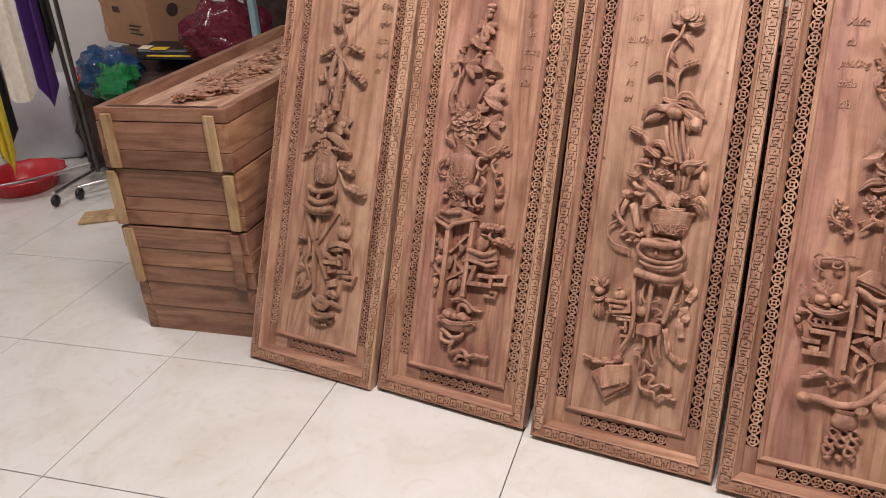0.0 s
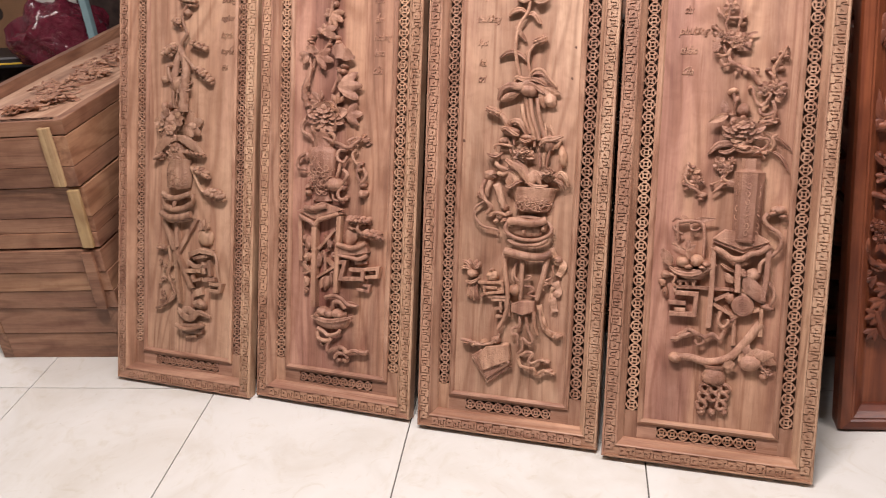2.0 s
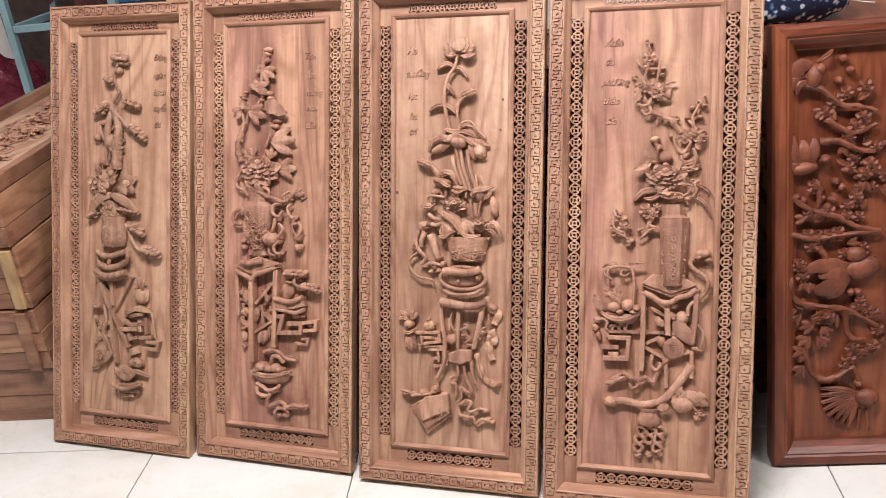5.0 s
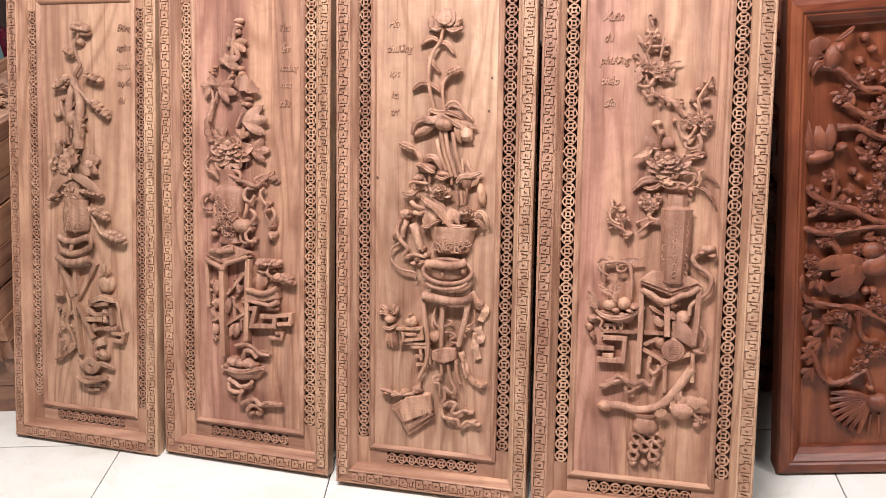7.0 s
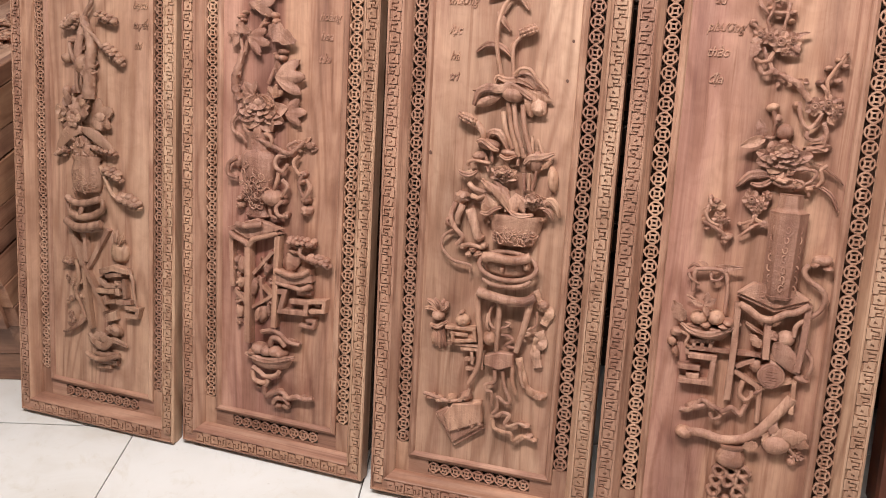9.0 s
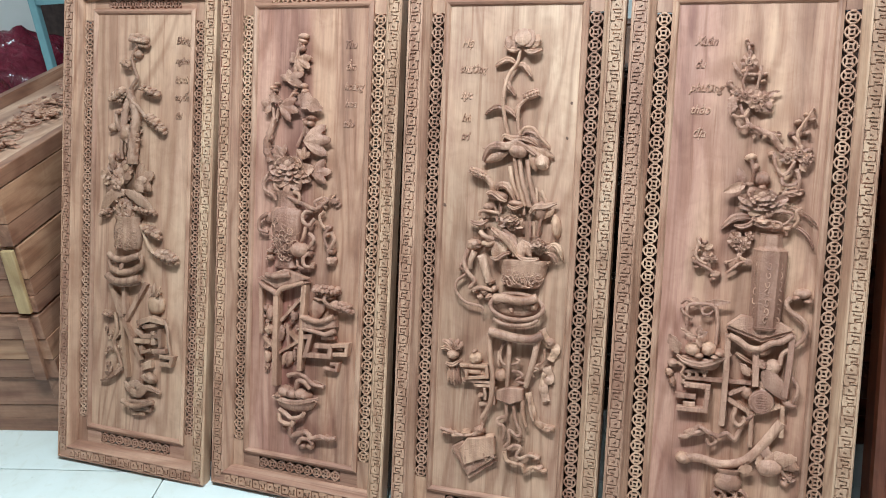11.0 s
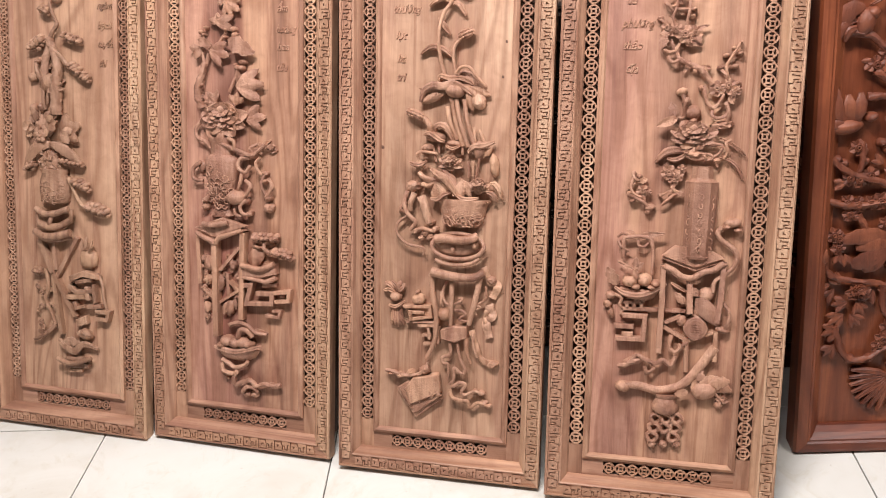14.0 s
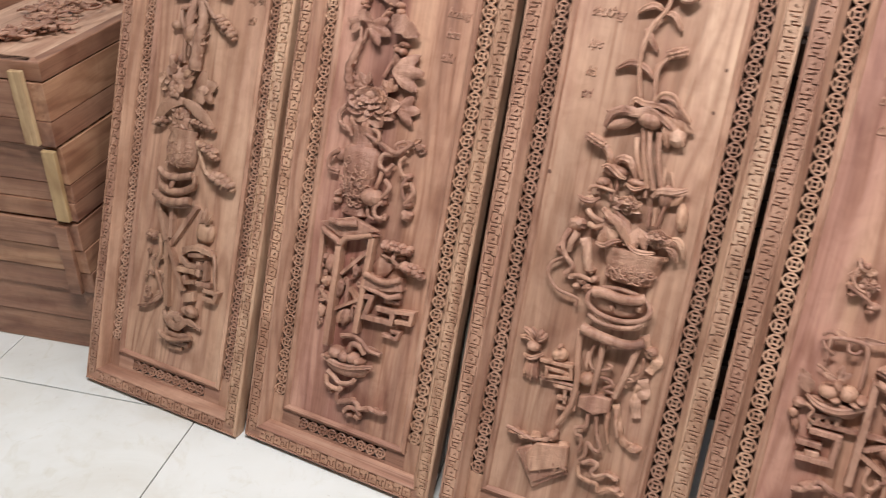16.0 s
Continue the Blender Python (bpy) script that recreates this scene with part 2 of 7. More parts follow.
def tile_material():
    m, nodes, links, bsdf = nodes_of("polished_cream_tile")
    co = nodes.new("ShaderNodeTexCoord").outputs["Object"]
    info = nodes.new("ShaderNodeObjectInfo").outputs["Random"]
    off = nodes.new("ShaderNodeVectorMath")
    off.operation = "MULTIPLY_ADD"
    off.inputs[1].default_value, off.inputs[2].default_value = (19, 13, 7), (0, 0, 0)
    links.new(info, off.inputs[0])
    add = nodes.new("ShaderNodeVectorMath")
    links.new(co, add.inputs[0])
    links.new(off.outputs[0], add.inputs[1])
    cloud = noise_at(nodes, links, add.outputs[0], (1, 1, 1), 3.2, 5, 0.6, 1.4)
    vein = noise_at(nodes, links, add.outputs[0], (1, 1, 1), 11, 6, 0.65, 2.0)
    dirt = noise_at(nodes, links, add.outputs[0], (1, 1, 1), 46, 3, 0.6)
    a = ramp(nodes, [(0.30, (0.60, 0.59, 0.54)), (0.5, (0.66, 0.665, 0.63)), (0.75, (0.69, 0.70, 0.675))])
    links.new(cloud, a.inputs[0])
    b = ramp(nodes, [(0.30, (0.90, 0.875, 0.82)), (0.46, (1, 1, 1))])
    links.new(vein, b.inputs[0])
    d = ramp(nodes, [(0.22, (0.55, 0.5, 0.44)), (0.3, (1, 1, 1))])
    links.new(dirt, d.inputs[0])
    col = mix(nodes, links, 0.8, a.outputs[0], b.outputs[0], "MULTIPLY")
    col = mix(nodes, links, 0.5, col, d.outputs[0], "MULTIPLY")
    links.new(col, bsdf.inputs["Base Color"])
    rr = nodes.new("ShaderNodeMapRange")
    rr.inputs["To Min"].default_value, rr.inputs["To Max"].default_value = 0.12, 0.3
    links.new(vein, rr.inputs["Value"])
    links.new(rr.outputs[0], bsdf.inputs["Roughness"])
    return m


tile_mat = tile_material()


def floral_material():
    """Navy cotton with small white blossoms."""
    m, nodes, links, bsdf = nodes_of("navy_floral_cotton")
    co = nodes.new("ShaderNodeTexCoord").outputs["Object"]
    v = nodes.new("ShaderNodeTexVoronoi")
    v.inputs["Scale"].default_value = 52
    links.new(co, v.inputs["Vector"])
    wob = noise_at(nodes, links, co, (1, 1, 1), 120, 2, 0.5)
    sub = nodes.new("ShaderNodeMath")
    sub.operation, sub.inputs[1].default_value = "MULTIPLY_ADD", 0.35
    links.new(wob, sub.inputs[0])
    links.new(v.outputs["Distance"], sub.inputs[2])
    r = ramp(nodes, [(0.44, (0.78, 0.80, 0.84)), (0.50, (0.16, 0.30, 0.52)), (0.60, (0.012, 0.02, 0.06))])
    links.new(sub.outputs[0], r.inputs[0])
    links.new(r.outputs[0], bsdf.inputs["Base Color"])
    bsdf.inputs["Roughness"].default_value = 0.85
    return m


floral = floral_material()


# ---- shapes ----
def part(name, bm, material, parent=None, label="", smooth=False):
    bmesh.ops.recalc_face_normals(bm, faces=bm.faces)
    me = bpy.data.meshes.new(name)
    bm.to_mesh(me)
    bm.free()
    if smooth:
        me.polygons.foreach_set("use_smooth", [True] * len(me.polygons))
        me.set_sharp_from_angle(angle=radians(50))
    me.materials.append(material)
    ob = new(name, me)
    ob.parent = parent
    return tagged(ob, label)


def thing(name, m, label, category, group="", kind=""):
    ob = new(name)
    ob.empty_display_size = 0.1
    ob.matrix_world = m
    return tagged(ob, label, category, group, kind)


def box(bm, lo, hi, bev=0.0, m=None):
    (a, b, c), (d, e, f) = lo, hi
    vs = [bm.verts.new(p) for p in ((a, b, c), (d, b, c), (d, e, c), (a, e, c), (a, b, f), (d, b, f), (d, e, f), (a, e, f))]
    fs = [bm.faces.new([vs[i] for i in q]) for q in ((0, 3, 2, 1), (4, 5, 6, 7), (0, 1, 5, 4), (1, 2, 6, 5), (2, 3, 7, 6), (3, 0, 4, 7))]
    if m is not None:
        for q in vs:
            q.co = m @ q.co
    if bev:
        bmesh.ops.bevel(bm, geom=list({e for q in fs for e in q.edges}), offset=bev, segments=1, affect="EDGES")


def slab(bm, pts, w0, w1, bev=0.0):
    """A flat shape of any outline, from depth w0 to w1, its upper edge eased."""
    c = sum((Vector((p[0], p[1], 0)) for p in pts), Vector()) / len(pts)
    rows = [[Vector((p[0], p[1], w0)) for p in pts]]
    if bev:
        rows.append([Vector((p[0], p[1], w1 - bev)) for p in pts])
        rows.append([Vector((p[0], p[1], w1)) + (Vector((c.x - p[0], c.y - p[1], 0)).normalized() * bev) for p in pts])
    else:
        rows.append([Vector((p[0], p[1], w1)) for p in pts])
    vs = [[bm.verts.new(q) for q in r] for r in rows]
    n = len(pts)
    for a, b in zip(vs, vs[1:]):
        for i in range(n):
            bm.faces.new((a[i], a[(i + 1) % n], b[(i + 1) % n], b[i]))
    bm.faces.new(vs[-1])
    bm.faces.new(list(reversed(vs[0])))


def bar(bm, p, q, width, w0, w1, bev=0.001):
    p, q = Vector(p[:2]), Vector(q[:2])
    d = (q - p).normalized() * width / 2
    n = Vector((-d.y, d.x))
    slab(bm, [p + n, p - n, q - n, q + n], w0, w1, bev)


def curve_through(pts, steps=5):
    """A smooth line through points of two or three numbers."""
    ps = [Vector((*p, 0.0)) if len(p) == 2 else Vector(p) for p in pts]
    ps = [ps[0] * 2 - ps[1]] + ps + [ps[-1] * 2 - ps[-2]]
    out = []
    for a, b, c, d in zip(ps, ps[1:], ps[2:], ps[3:]):
        for k in range(steps):
            t = k / steps
            out.append(0.5 * (2 * b + (c - a) * t + (2 * a - 5 * b + 4 * c - d) * t * t + (3 * b - a - 3 * c + d) * t ** 3))
    return out + [ps[-2]]


def tube(bm, pts, r0, r1=None, n=7, squash=1.0, steps=5, lumps=0.0):
    """A round rod along a smooth line, from radius r0 to r1."""
    line = curve_through(pts, steps) if steps > 1 else [Vector(p) for p in pts]
    r1 = r0 if r1 is None else r1
    rings, prev = [], None
    for i, p in enumerate(line):
        d = (line[min(i + 1, len(line) - 1)] - line[max(i - 1, 0)]).normalized()
        up = Vector((0, 0, 1)) if abs(d.z) < 0.95 else Vector((0, 1, 0))
        side = d.cross(up).normalized()
        if prev is not None and side.dot(prev) < 0:
            side = -side
        prev = side
        up = side.cross(d)
        r = r0 + (r1 - r0) * i / (len(line) - 1)
        ring = []
        for k in range(n):
            d = side * math.cos(2 * math.pi * k / n) + up * squash * math.sin(2 * math.pi * k / n)
            ring.append(bm.verts.new(p + d * r * (1 + 2.2 * lumps * noise.noise(p * 110 + d * 1.3))))
        rings.append(ring)
    for a, b in zip(rings, rings[1:]):
        for k in range(n):
            bm.faces.new((a[k], a[(k + 1) % n], b[(k + 1) % n], b[k]))
    bm.faces.new(rings[0])
    bm.faces.new(list(reversed(rings[-1])))


def blob(bm, c, r, turn=0.0, rough=0.0, n=10, m=7, seed=0):
    """A rounded lump with its own radii, turned in its plane, with a lumpy skin."""
    cs, sn = math.cos(turn), math.sin(turn)
    rows = []
    for j in range(m + 1):
        th = math.pi * j / m
        row = []
        for i in range(n if 0 < j < m else 1):
            ph = 2 * math.pi * i / n
            d = Vector((math.sin(th) * math.cos(ph), math.sin(th) * math.sin(ph), math.cos(th)))
            k = 1 + rough * noise.noise(d * 2.3 + Vector((seed * 3.1, c[0] * 97, c[1] * 91)))
            p = Vector((d.x * r[0] * k, d.y * r[1] * k, d.z * r[2] * k))
            row.append(bm.verts.new((c[0] + p.x * cs - p.y * sn, c[1] + p.x * sn + p.y * cs, c[2] + p.z)))
        rows.append(row)
    for a, b in zip(rows, rows[1:]):
        for i in range(n):
            q = [a[i % len(a)], a[(i + 1) % len(a)], b[(i + 1) % len(b)], b[i % len(b)]]
            q = [v for k, v in enumerate(q) if v not in q[:k]]
            if len(q) > 2:
                bm.faces.new(q)


def shell(bm, grid, thick):
    """A bent sheet with thickness below a grid of points."""
    top = [[bm.verts.new(p) for p in r] for r in grid]
    low = [[bm.verts.new(p - Vector((0, 0, thick))) for p in r] for r in grid]
    R, C = len(grid), len(grid[0])
    for i in range(R - 1):
        for j in range(C - 1):
            bm.faces.new((top[i][j], top[i + 1][j], top[i + 1][j + 1], top[i][j + 1]))
            bm.faces.new((low[i][j], low[i][j + 1], low[i + 1][j + 1], low[i + 1][j]))
    rim = [(0, j) for j in range(C)] + [(i, C - 1) for i in range(1, R)] + [(R - 1, j) for j in range(C - 2, -1, -1)] + [(i, 0) for i in range(R - 2, 0, -1)]
    for (a, b), (c, d) in zip(rim, rim[1:] + rim[:1]):
        bm.faces.new((top[a][b], low[a][b], low[c][d], top[c][d]))


def leaf(bm, p, length, width, ang, lift=0.2, curl=-0.25, cup=-0.3, thick=0.0028, wave=0.0, tip=0.9, rows=7, cols=5, lobes=0.0):
    """A leaf or petal from its root at p, in the direction ang (degrees), bent along (lift, then curl) and across (cup)."""
    a = radians(ang)
    d, s = Vector((math.cos(a), math.sin(a), 0)), Vector((-math.sin(a), math.cos(a), 0))
    grid = []
    for i in range(rows):
        t = i / (rows - 1)
        wd = width * (0.08 + 0.92 * math.sin(math.pi * min(t ** tip, 1.0) * 0.96 + 0.02) ** 0.75) / 2
        wd *= 1 + lobes * math.cos(t * 17.5) * (1 if t < 0.97 else 0)
        row = []
        for j in range(cols):
            b = 2 * j / (cols - 1) - 1
            z = length * (lift * t + curl * t * t) + cup * wd * b * b + wave * length * math.sin(t * 9 + b * 2) * abs(b) - (0.0012 if b == 0 else 0)
            row.append(Vector(p) + d * length * t + s * wd * b + Vector((0, 0, z)))
        grid.append(row)
    shell(bm, grid, thick)


def lathe(bm, u, v, w, prof, n=18, squash=0.8, ridges=0, depth=0.0):
    """A turned vessel whose axis stands along the panel; prof: (radius, height) from its foot."""
    rows = []
    for r, h in prof:
        rows.append([bm.verts.new((u + r * (1 + depth * math.cos(ridges * 2 * math.pi * k / n)) * math.cos(2 * math.pi * k / n), v + h,
                                   w + r * squash * math.sin(2 * math.pi * k / n))) for k in range(n)])
    for a, b in zip(rows, rows[1:]):
        for k in range(n):
            bm.faces.new((a[k], a[(k + 1) % n], b[(k + 1) % n], b[k]))
    bm.faces.new(rows[0])
    bm.faces.new(list(reversed(rows[-1])))


# ---- the room ----
def structure(name, lo, hi, material, label):
    bm = bmesh.new()
    box(bm, lo, hi)
    return tagged(part(name, bm, material, None, label), kind="structure")


X0, X1, Y0, Y1, ZC = -2.6, 5.2, -5.0, 2.5, 3.0
floor = structure("floor", (X0, Y0, -0.12), (X1, Y1, -0.004), grout, "polished cream stone-look floor tiles with thin dark joints")
structure("wall_north", (X0 - 0.15, Y1, -0.12), (X1 + 0.15, Y1 + 0.15, ZC), white_wall, "plain white painted wall behind the stock")
structure("wall_south", (X0 - 0.15, Y0 - 0.15, -0.12), (X1 + 0.15, Y0, ZC), unseen_wall, "unseen wall, plain brown to cut bounced light")
structure("wall_west", (X0 - 0.15, Y0, -0.12), (X0, Y1, ZC), white_wall, "white painted wall beside the clothes rail")
structure("wall_east", (X1, Y0, -0.12), (X1 + 0.15, Y1, ZC), unseen_wall, "unseen wall, plain brown to cut bounced light")
structure("ceiling", (X0 - 0.15, Y0 - 0.15, ZC), (X1 + 0.15, Y1 + 0.15, ZC + 0.15), ceiling_paint, "unseen light grey ceiling, toned down to cut bounced light")


# ---- carved panels ----
PW, PH = 0.461, 1.255          # outer size
FW, CH, LED = 0.034, 0.0465, 0.0762   # flat of the frame, foot of its inner bevel, outer edge of the raised border
BACK, CHAN, TOPL, FIELD = -0.034, -0.026, -0.0215, -0.026
LEDT, LEDB = 0.069, 0.085      # raised border from the top and from the foot


def mitred(bm, L, prof, x0, y0, axis, flip):
    """One mitred member of a frame; prof: (distance inward, depth) round its section."""
    rows = []
    for end in (0, 1):
        row = []
        for d, w in prof:
            a = d if end == 0 else L - d
            p = (a, d) if axis == "x" else (d, a)
            if flip and axis == "x":
                p = (p[0], -p[1])
            if flip and axis == "y":
                p = (-p[0], p[1])
            row.append(bm.verts.new((x0 + p[0], y0 + p[1], w)))
        rows.append(row)
    n = len(prof)
    for i in range(n):
        bm.faces.new((rows[0][i], rows[0][(i + 1) % n], rows[1][(i + 1) % n], rows[1][i]))
    bm.faces.new(rows[0])
    bm.faces.new(list(reversed(rows[1])))


KEY_CLOSED = ("########", "#......#", "#......#", "#..##..#", "#...#..#", "#......#", "#......#", "#....###")
KEY_OPEN = ("#####...", "....#...", ".####...", ".#......", ".#......", ".#####..", ".....#..", "........")


def key_strip(bm, n, pitch, m, s=0.0237, w0=-0.0042, w1=0.0):
    """A running key cut in thin lines: the wood left standing between them, as blocks; two kinds of unit by turns."""
    c, a = pitch / 8, s / 8
    for i in range(n):
        rows = KEY_OPEN if i % 2 else KEY_CLOSED
        r = 0
        while r < 8:
            e = r
            while e + 1 < 8 and rows[e + 1] == rows[r]:
                e += 1
            q = 0
            while q < 8:
                if rows[r][q] == "#":
                    q += 1
                    continue
                f = q
                while f < 8 and rows[r][f] != "#":
                    f += 1
                box(bm, (i * pitch + r * c, q * a, w0), (i * pitch + (e + 1) * c, f * a, w1), 0, m)
                q = f
            r = e + 1


def fret_unit(bm, c, size, half, axis, w0, w1):
    """Pierced work: a coin with a square hole, four lens-shaped slots round it, tied to its neighbours and to the edges."""
    R, r, n = size * 0.485, size * 0.375, 20
    rows = []
    for rad, w in ((R, w0), (R, w1 - 0.0008), (R - 0.0008, w1), (r + 0.0006, w1), (r, w1 - 0.0008), (r, w0)):
        rows.append([bm.verts.new((c[0] + rad * math.cos(2 * math.pi * (k + 0.5) / n), c[1] + rad * math.sin(2 * math.pi * (k + 0.5) / n), w)) for k in range(n)])
    for a, b in zip(rows, rows[1:] + rows[:1]):
        for k in range(n):
            bm.faces.new((a[k], a[(k + 1) % n], b[(k + 1) % n], b[k]))
    q, t = size * 0.16, size * 0.11

    def tie(along, s, a, b, wide):
        lo, hi = sorted((s * a, s * b))
        if along == 0:
            box(bm, (c[0] + lo, c[1] - wide / 2, w0), (c[0] + hi, c[1] + wide / 2, w1 - 0.0004))
        else:
            box(bm, (c[0] - wide / 2, c[1] + lo, w0), (c[0] + wide / 2, c[1] + hi, w1 - 0.0004))
    run = 0 if axis == "x" else 1
    for s in (-1, 1):
        box(bm, (c[0] - q - t / 2, c[1] + s * q - t / 2, w0), (c[0] + q + t / 2, c[1] + s * q + t / 2, w1))
        box(bm, (c[0] + s * q - t / 2, c[1] - q + t / 2, w0), (c[0] + s * q + t / 2, c[1] + q - t / 2, w1))
        for z in (-1, 1):
            bar(bm, (c[0] + s * q, c[1] + z * q), (c[0] + s * size * 0.29, c[1] + z * size * 0.29), size * 0.15, w0, w1 - 0.0003, 0)
        tie(run, s, R - size * 0.04, size * 0.505, size * 0.34)
        tie(1 - run, s, R - size * 0.02, half, size * 0.22)


def fret_strip(n, size, axis, start, across, half, w0=-0.0335, w1=-0.0265):
    """A strip of pierced units in a row."""
    bm = bmesh.new()
    for i in range(n):
        a = start + (i + 0.5) * size
        fret_unit(bm, (a, across) if axis == "x" else (across, a), size, half, axis, w0, w1)
    return bm


meshes = {}


def shared(name, key, build, material, parent, smooth=False, label=""):
    """A part whose mesh all four panels have in common."""
    if key not in meshes:
        ob = part(name, build(), material, parent, label, smooth)
        meshes[key] = ob.data
        return ob
    ob = new(name, meshes[key])
    ob.parent = parent
    return tagged(ob, label)


def member(L, x0, y0, axis, flip):
    bm = bmesh.new()
    prof = [(0, BACK), (0, -0.0025), (0.0025, 0), (0.0052, 0), (0.0056, -0.0036), (0.0297, -0.0036), (0.0303, 0), (FW - 0.002, 0), (FW, -0.0015),
            (FW + 0.004, -0.010), (CH - 0.002, -0.020), (CH, CHAN), (CH, BACK)]
    mitred(bm, L, prof, x0, y0, axis, flip)
    return bm


def border_member(L, x0, y0, axis, flip):
    bm = bmesh.new()
    prof = [(0, BACK), (0, TOPL - 0.001), (0.0015, TOPL), (0.006, TOPL + 0.003), (0.0105, TOPL + 0.001), (0.0125, TOPL - 0.002), (0.015, FIELD - 0.002), (0.015, BACK)]
    mitred(bm, L, prof, x0, y0, axis, flip)
    return bm


def slot_bed(lo, hi, s0, s1, axis, edge):
    """The floor of the channel round one pierced strip: two ends and two thin edges."""
    bm = bmesh.new()
    (a, b), (c, d) = lo, hi
    w0, w1 = BACK, -0.0285
    if axis == "y":
        for y0, y1 in ((b, s0), (s1, d)):
            box(bm, (a, y0, w0), (c, y1, w1))
        box(bm, (a, s0, w0), (a + edge, s1, w1))
        box(bm, (c - edge, s0, w0), (c, s1, w1))
    else:
        for x0, x1 in ((a, s0), (s1, c)):
            box(bm, (x0, b, w0), (x1, d, w1))
        box(bm, (s0, b, w0), (s1, b + edge, w1))
        box(bm, (s0, d - edge, w0), (s1, d, w1))
    return bm


def field_board():
    bm = bmesh.new()
    box(bm, (LED + 0.0135, LEDB + 0.0135, BACK + 0.001), (PW - LED - 0.0135, PH - LEDT - 0.0135, FIELD))
    return bm


def panel_matrix(x, y, z, yaw, lean, roll):
    return pose(x, y, z, 0, 0, yaw) @ pose(0, 0, 0, 90 - lean, 0, 0) @ pose(0, 0, 0, 0, 0, roll)


def build_panel(k, m, label):
    root = thing("carved_panel", m, label, "wood panel", "four leaning carved panels")
    shared("stile", "stile_l", lambda: member(PH, 0, 0, "y", False), wood_stile, root)
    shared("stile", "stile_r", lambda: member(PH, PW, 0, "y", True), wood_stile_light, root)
    shared("rail", "rail_b", lambda: member(PW, 0, 0, "x", False), wood_rail, root)
    shared("rail", "rail_t", lambda: member(PW, 0, PH, "x", True), wood_rail, root)

    def keys(n, pitch, mm):
        def go():
            bm = bmesh.new()
            key_strip(bm, n, pitch, mm)
            return bm
        return go
    shared("meander", "key_l", keys(60, 0.0203, Matrix(((0, 1, 0, 0.0057), (1, 0, 0, 0.0185), (0, 0, 1, 0), (0, 0, 0, 1)))), wood_stile, root)
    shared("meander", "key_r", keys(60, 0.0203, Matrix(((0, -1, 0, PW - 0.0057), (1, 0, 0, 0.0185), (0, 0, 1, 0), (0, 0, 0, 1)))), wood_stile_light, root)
    shared("meander", "key_b", keys(19, 0.0203, Matrix.Translation((0.0377, 0.0057, 0))), wood_rail, root)
    shared("meander", "key_t", keys(19, 0.0203, Matrix(((1, 0, 0, 0.0377), (0, -1, 0, PH - 0.0057), (0, 0, 1, 0), (0, 0, 0, 1)))), wood_rail, root)
    BW, BH = PW - 2 * LED, PH - LEDT - LEDB
    shared("border_moulding", "bor_l", lambda: border_member(BH, LED, LEDB, "y", False), wood_stile, root)
    shared("border_moulding", "bor_r", lambda: border_member(BH, PW - LED, LEDB, "y", True), wood_stile, root)
    shared("border_moulding", "bor_b", lambda: border_member(BW, LED, LEDB, "x", False), wood_rail, root)
    shared("border_moulding", "bor_t", lambda: border_member(BW, LED, PH - LEDT, "x", True), wood_rail, root)
    uc = (CH + LED) / 2
    S = 0.0275
    edge = 0.0006
    v0 = LEDB + 0.028
    v1 = v0 + 38 * S
    shared("channel", "ch_l", lambda: slot_bed((CH, CH), (LED, PH - CH), v0, v1, "y", edge), wood_stile, root)
    shared("channel", "ch_r", lambda: slot_bed((PW - LED, CH), (PW - CH, PH - CH), v0, v1, "y", edge), wood_stile, root)
    SB = 0.0235
    u0, u1 = PW / 2 - 4.5 * SB - 0.004, PW / 2 + 4.5 * SB + 0.004
    shared("channel", "ch_b", lambda: slot_bed((LED, CH), (PW - LED, LEDB), u0, u1, "x", (LEDB - CH - 0.027) / 2), wood_rail, root)
    shared("channel", "ch_t", lambda: slot_bed((LED, PH - LEDT), (PW - LED, PH - CH), u0, u1, "x", 0.0008), wood_rail, root)
    shared("fretwork", "fr_l", lambda: fret_strip(38, S, "y", v0, uc, (LED - CH) / 2), wood_stile, root, False, "pierced coin-pattern fretwork strip")
    shared("fretwork", "fr_r", lambda: fret_strip(38, S, "y", v0, PW - uc, (LED - CH) / 2), wood_stile, root, False, "pierced coin-pattern fretwork strip")
    shared("fretwork", "fr_b", lambda: fret_strip(9, (u1 - u0) / 9, "x", u0, (CH + LEDB) / 2, 0.0137), wood_rail, root, False, "pierced coin-pattern fretwork strip")
    shared("fretwork", "fr_t", lambda: fret_strip(9, (u1 - u0) / 9, "x", u0, PH - (CH + LEDT) / 2, (LEDT - CH) / 2), wood_rail, root, False, "pierced coin-pattern fretwork strip")
    field = shared("field", "field", field_board, wood_field[k], root)
    if k:
        field.data = field.data.copy()
        field.data.materials[0] = wood_field[k]
    return root


PLACES = [(0.2691, 0.04, 0.0125, -12.2, 21.8, -0.6), (0.7388, -0.0476, 0.0125, -13.2, 21.15, 0.05),
          (1.2242, -0.1763, 0.0145, -10.85, 21.0, -0.4), (1.6955, -0.2871, 0.0152, -10.1, 22.0, -0.45)]
NAMES = ["tan wooden panel carved with a potted pine, leaning back",
         "two-tone wooden panel carved with chrysanthemums in a vase, leaning back",
         "warm tan wooden panel carved with lotus in a basket, leaning back",
         "pinkish wooden panel carved with peony in a hexagonal vase, leaning back"]
WIDER = [1, 1.024, 1.016, 1.027]   # hand-made frames differ a little in width
panels = [build_panel(k, panel_matrix(*p) @ Matrix.Scale(WIDER[k], 4, (1, 0, 0)), NAMES[k]) for k, p in enumerate(PLACES)]


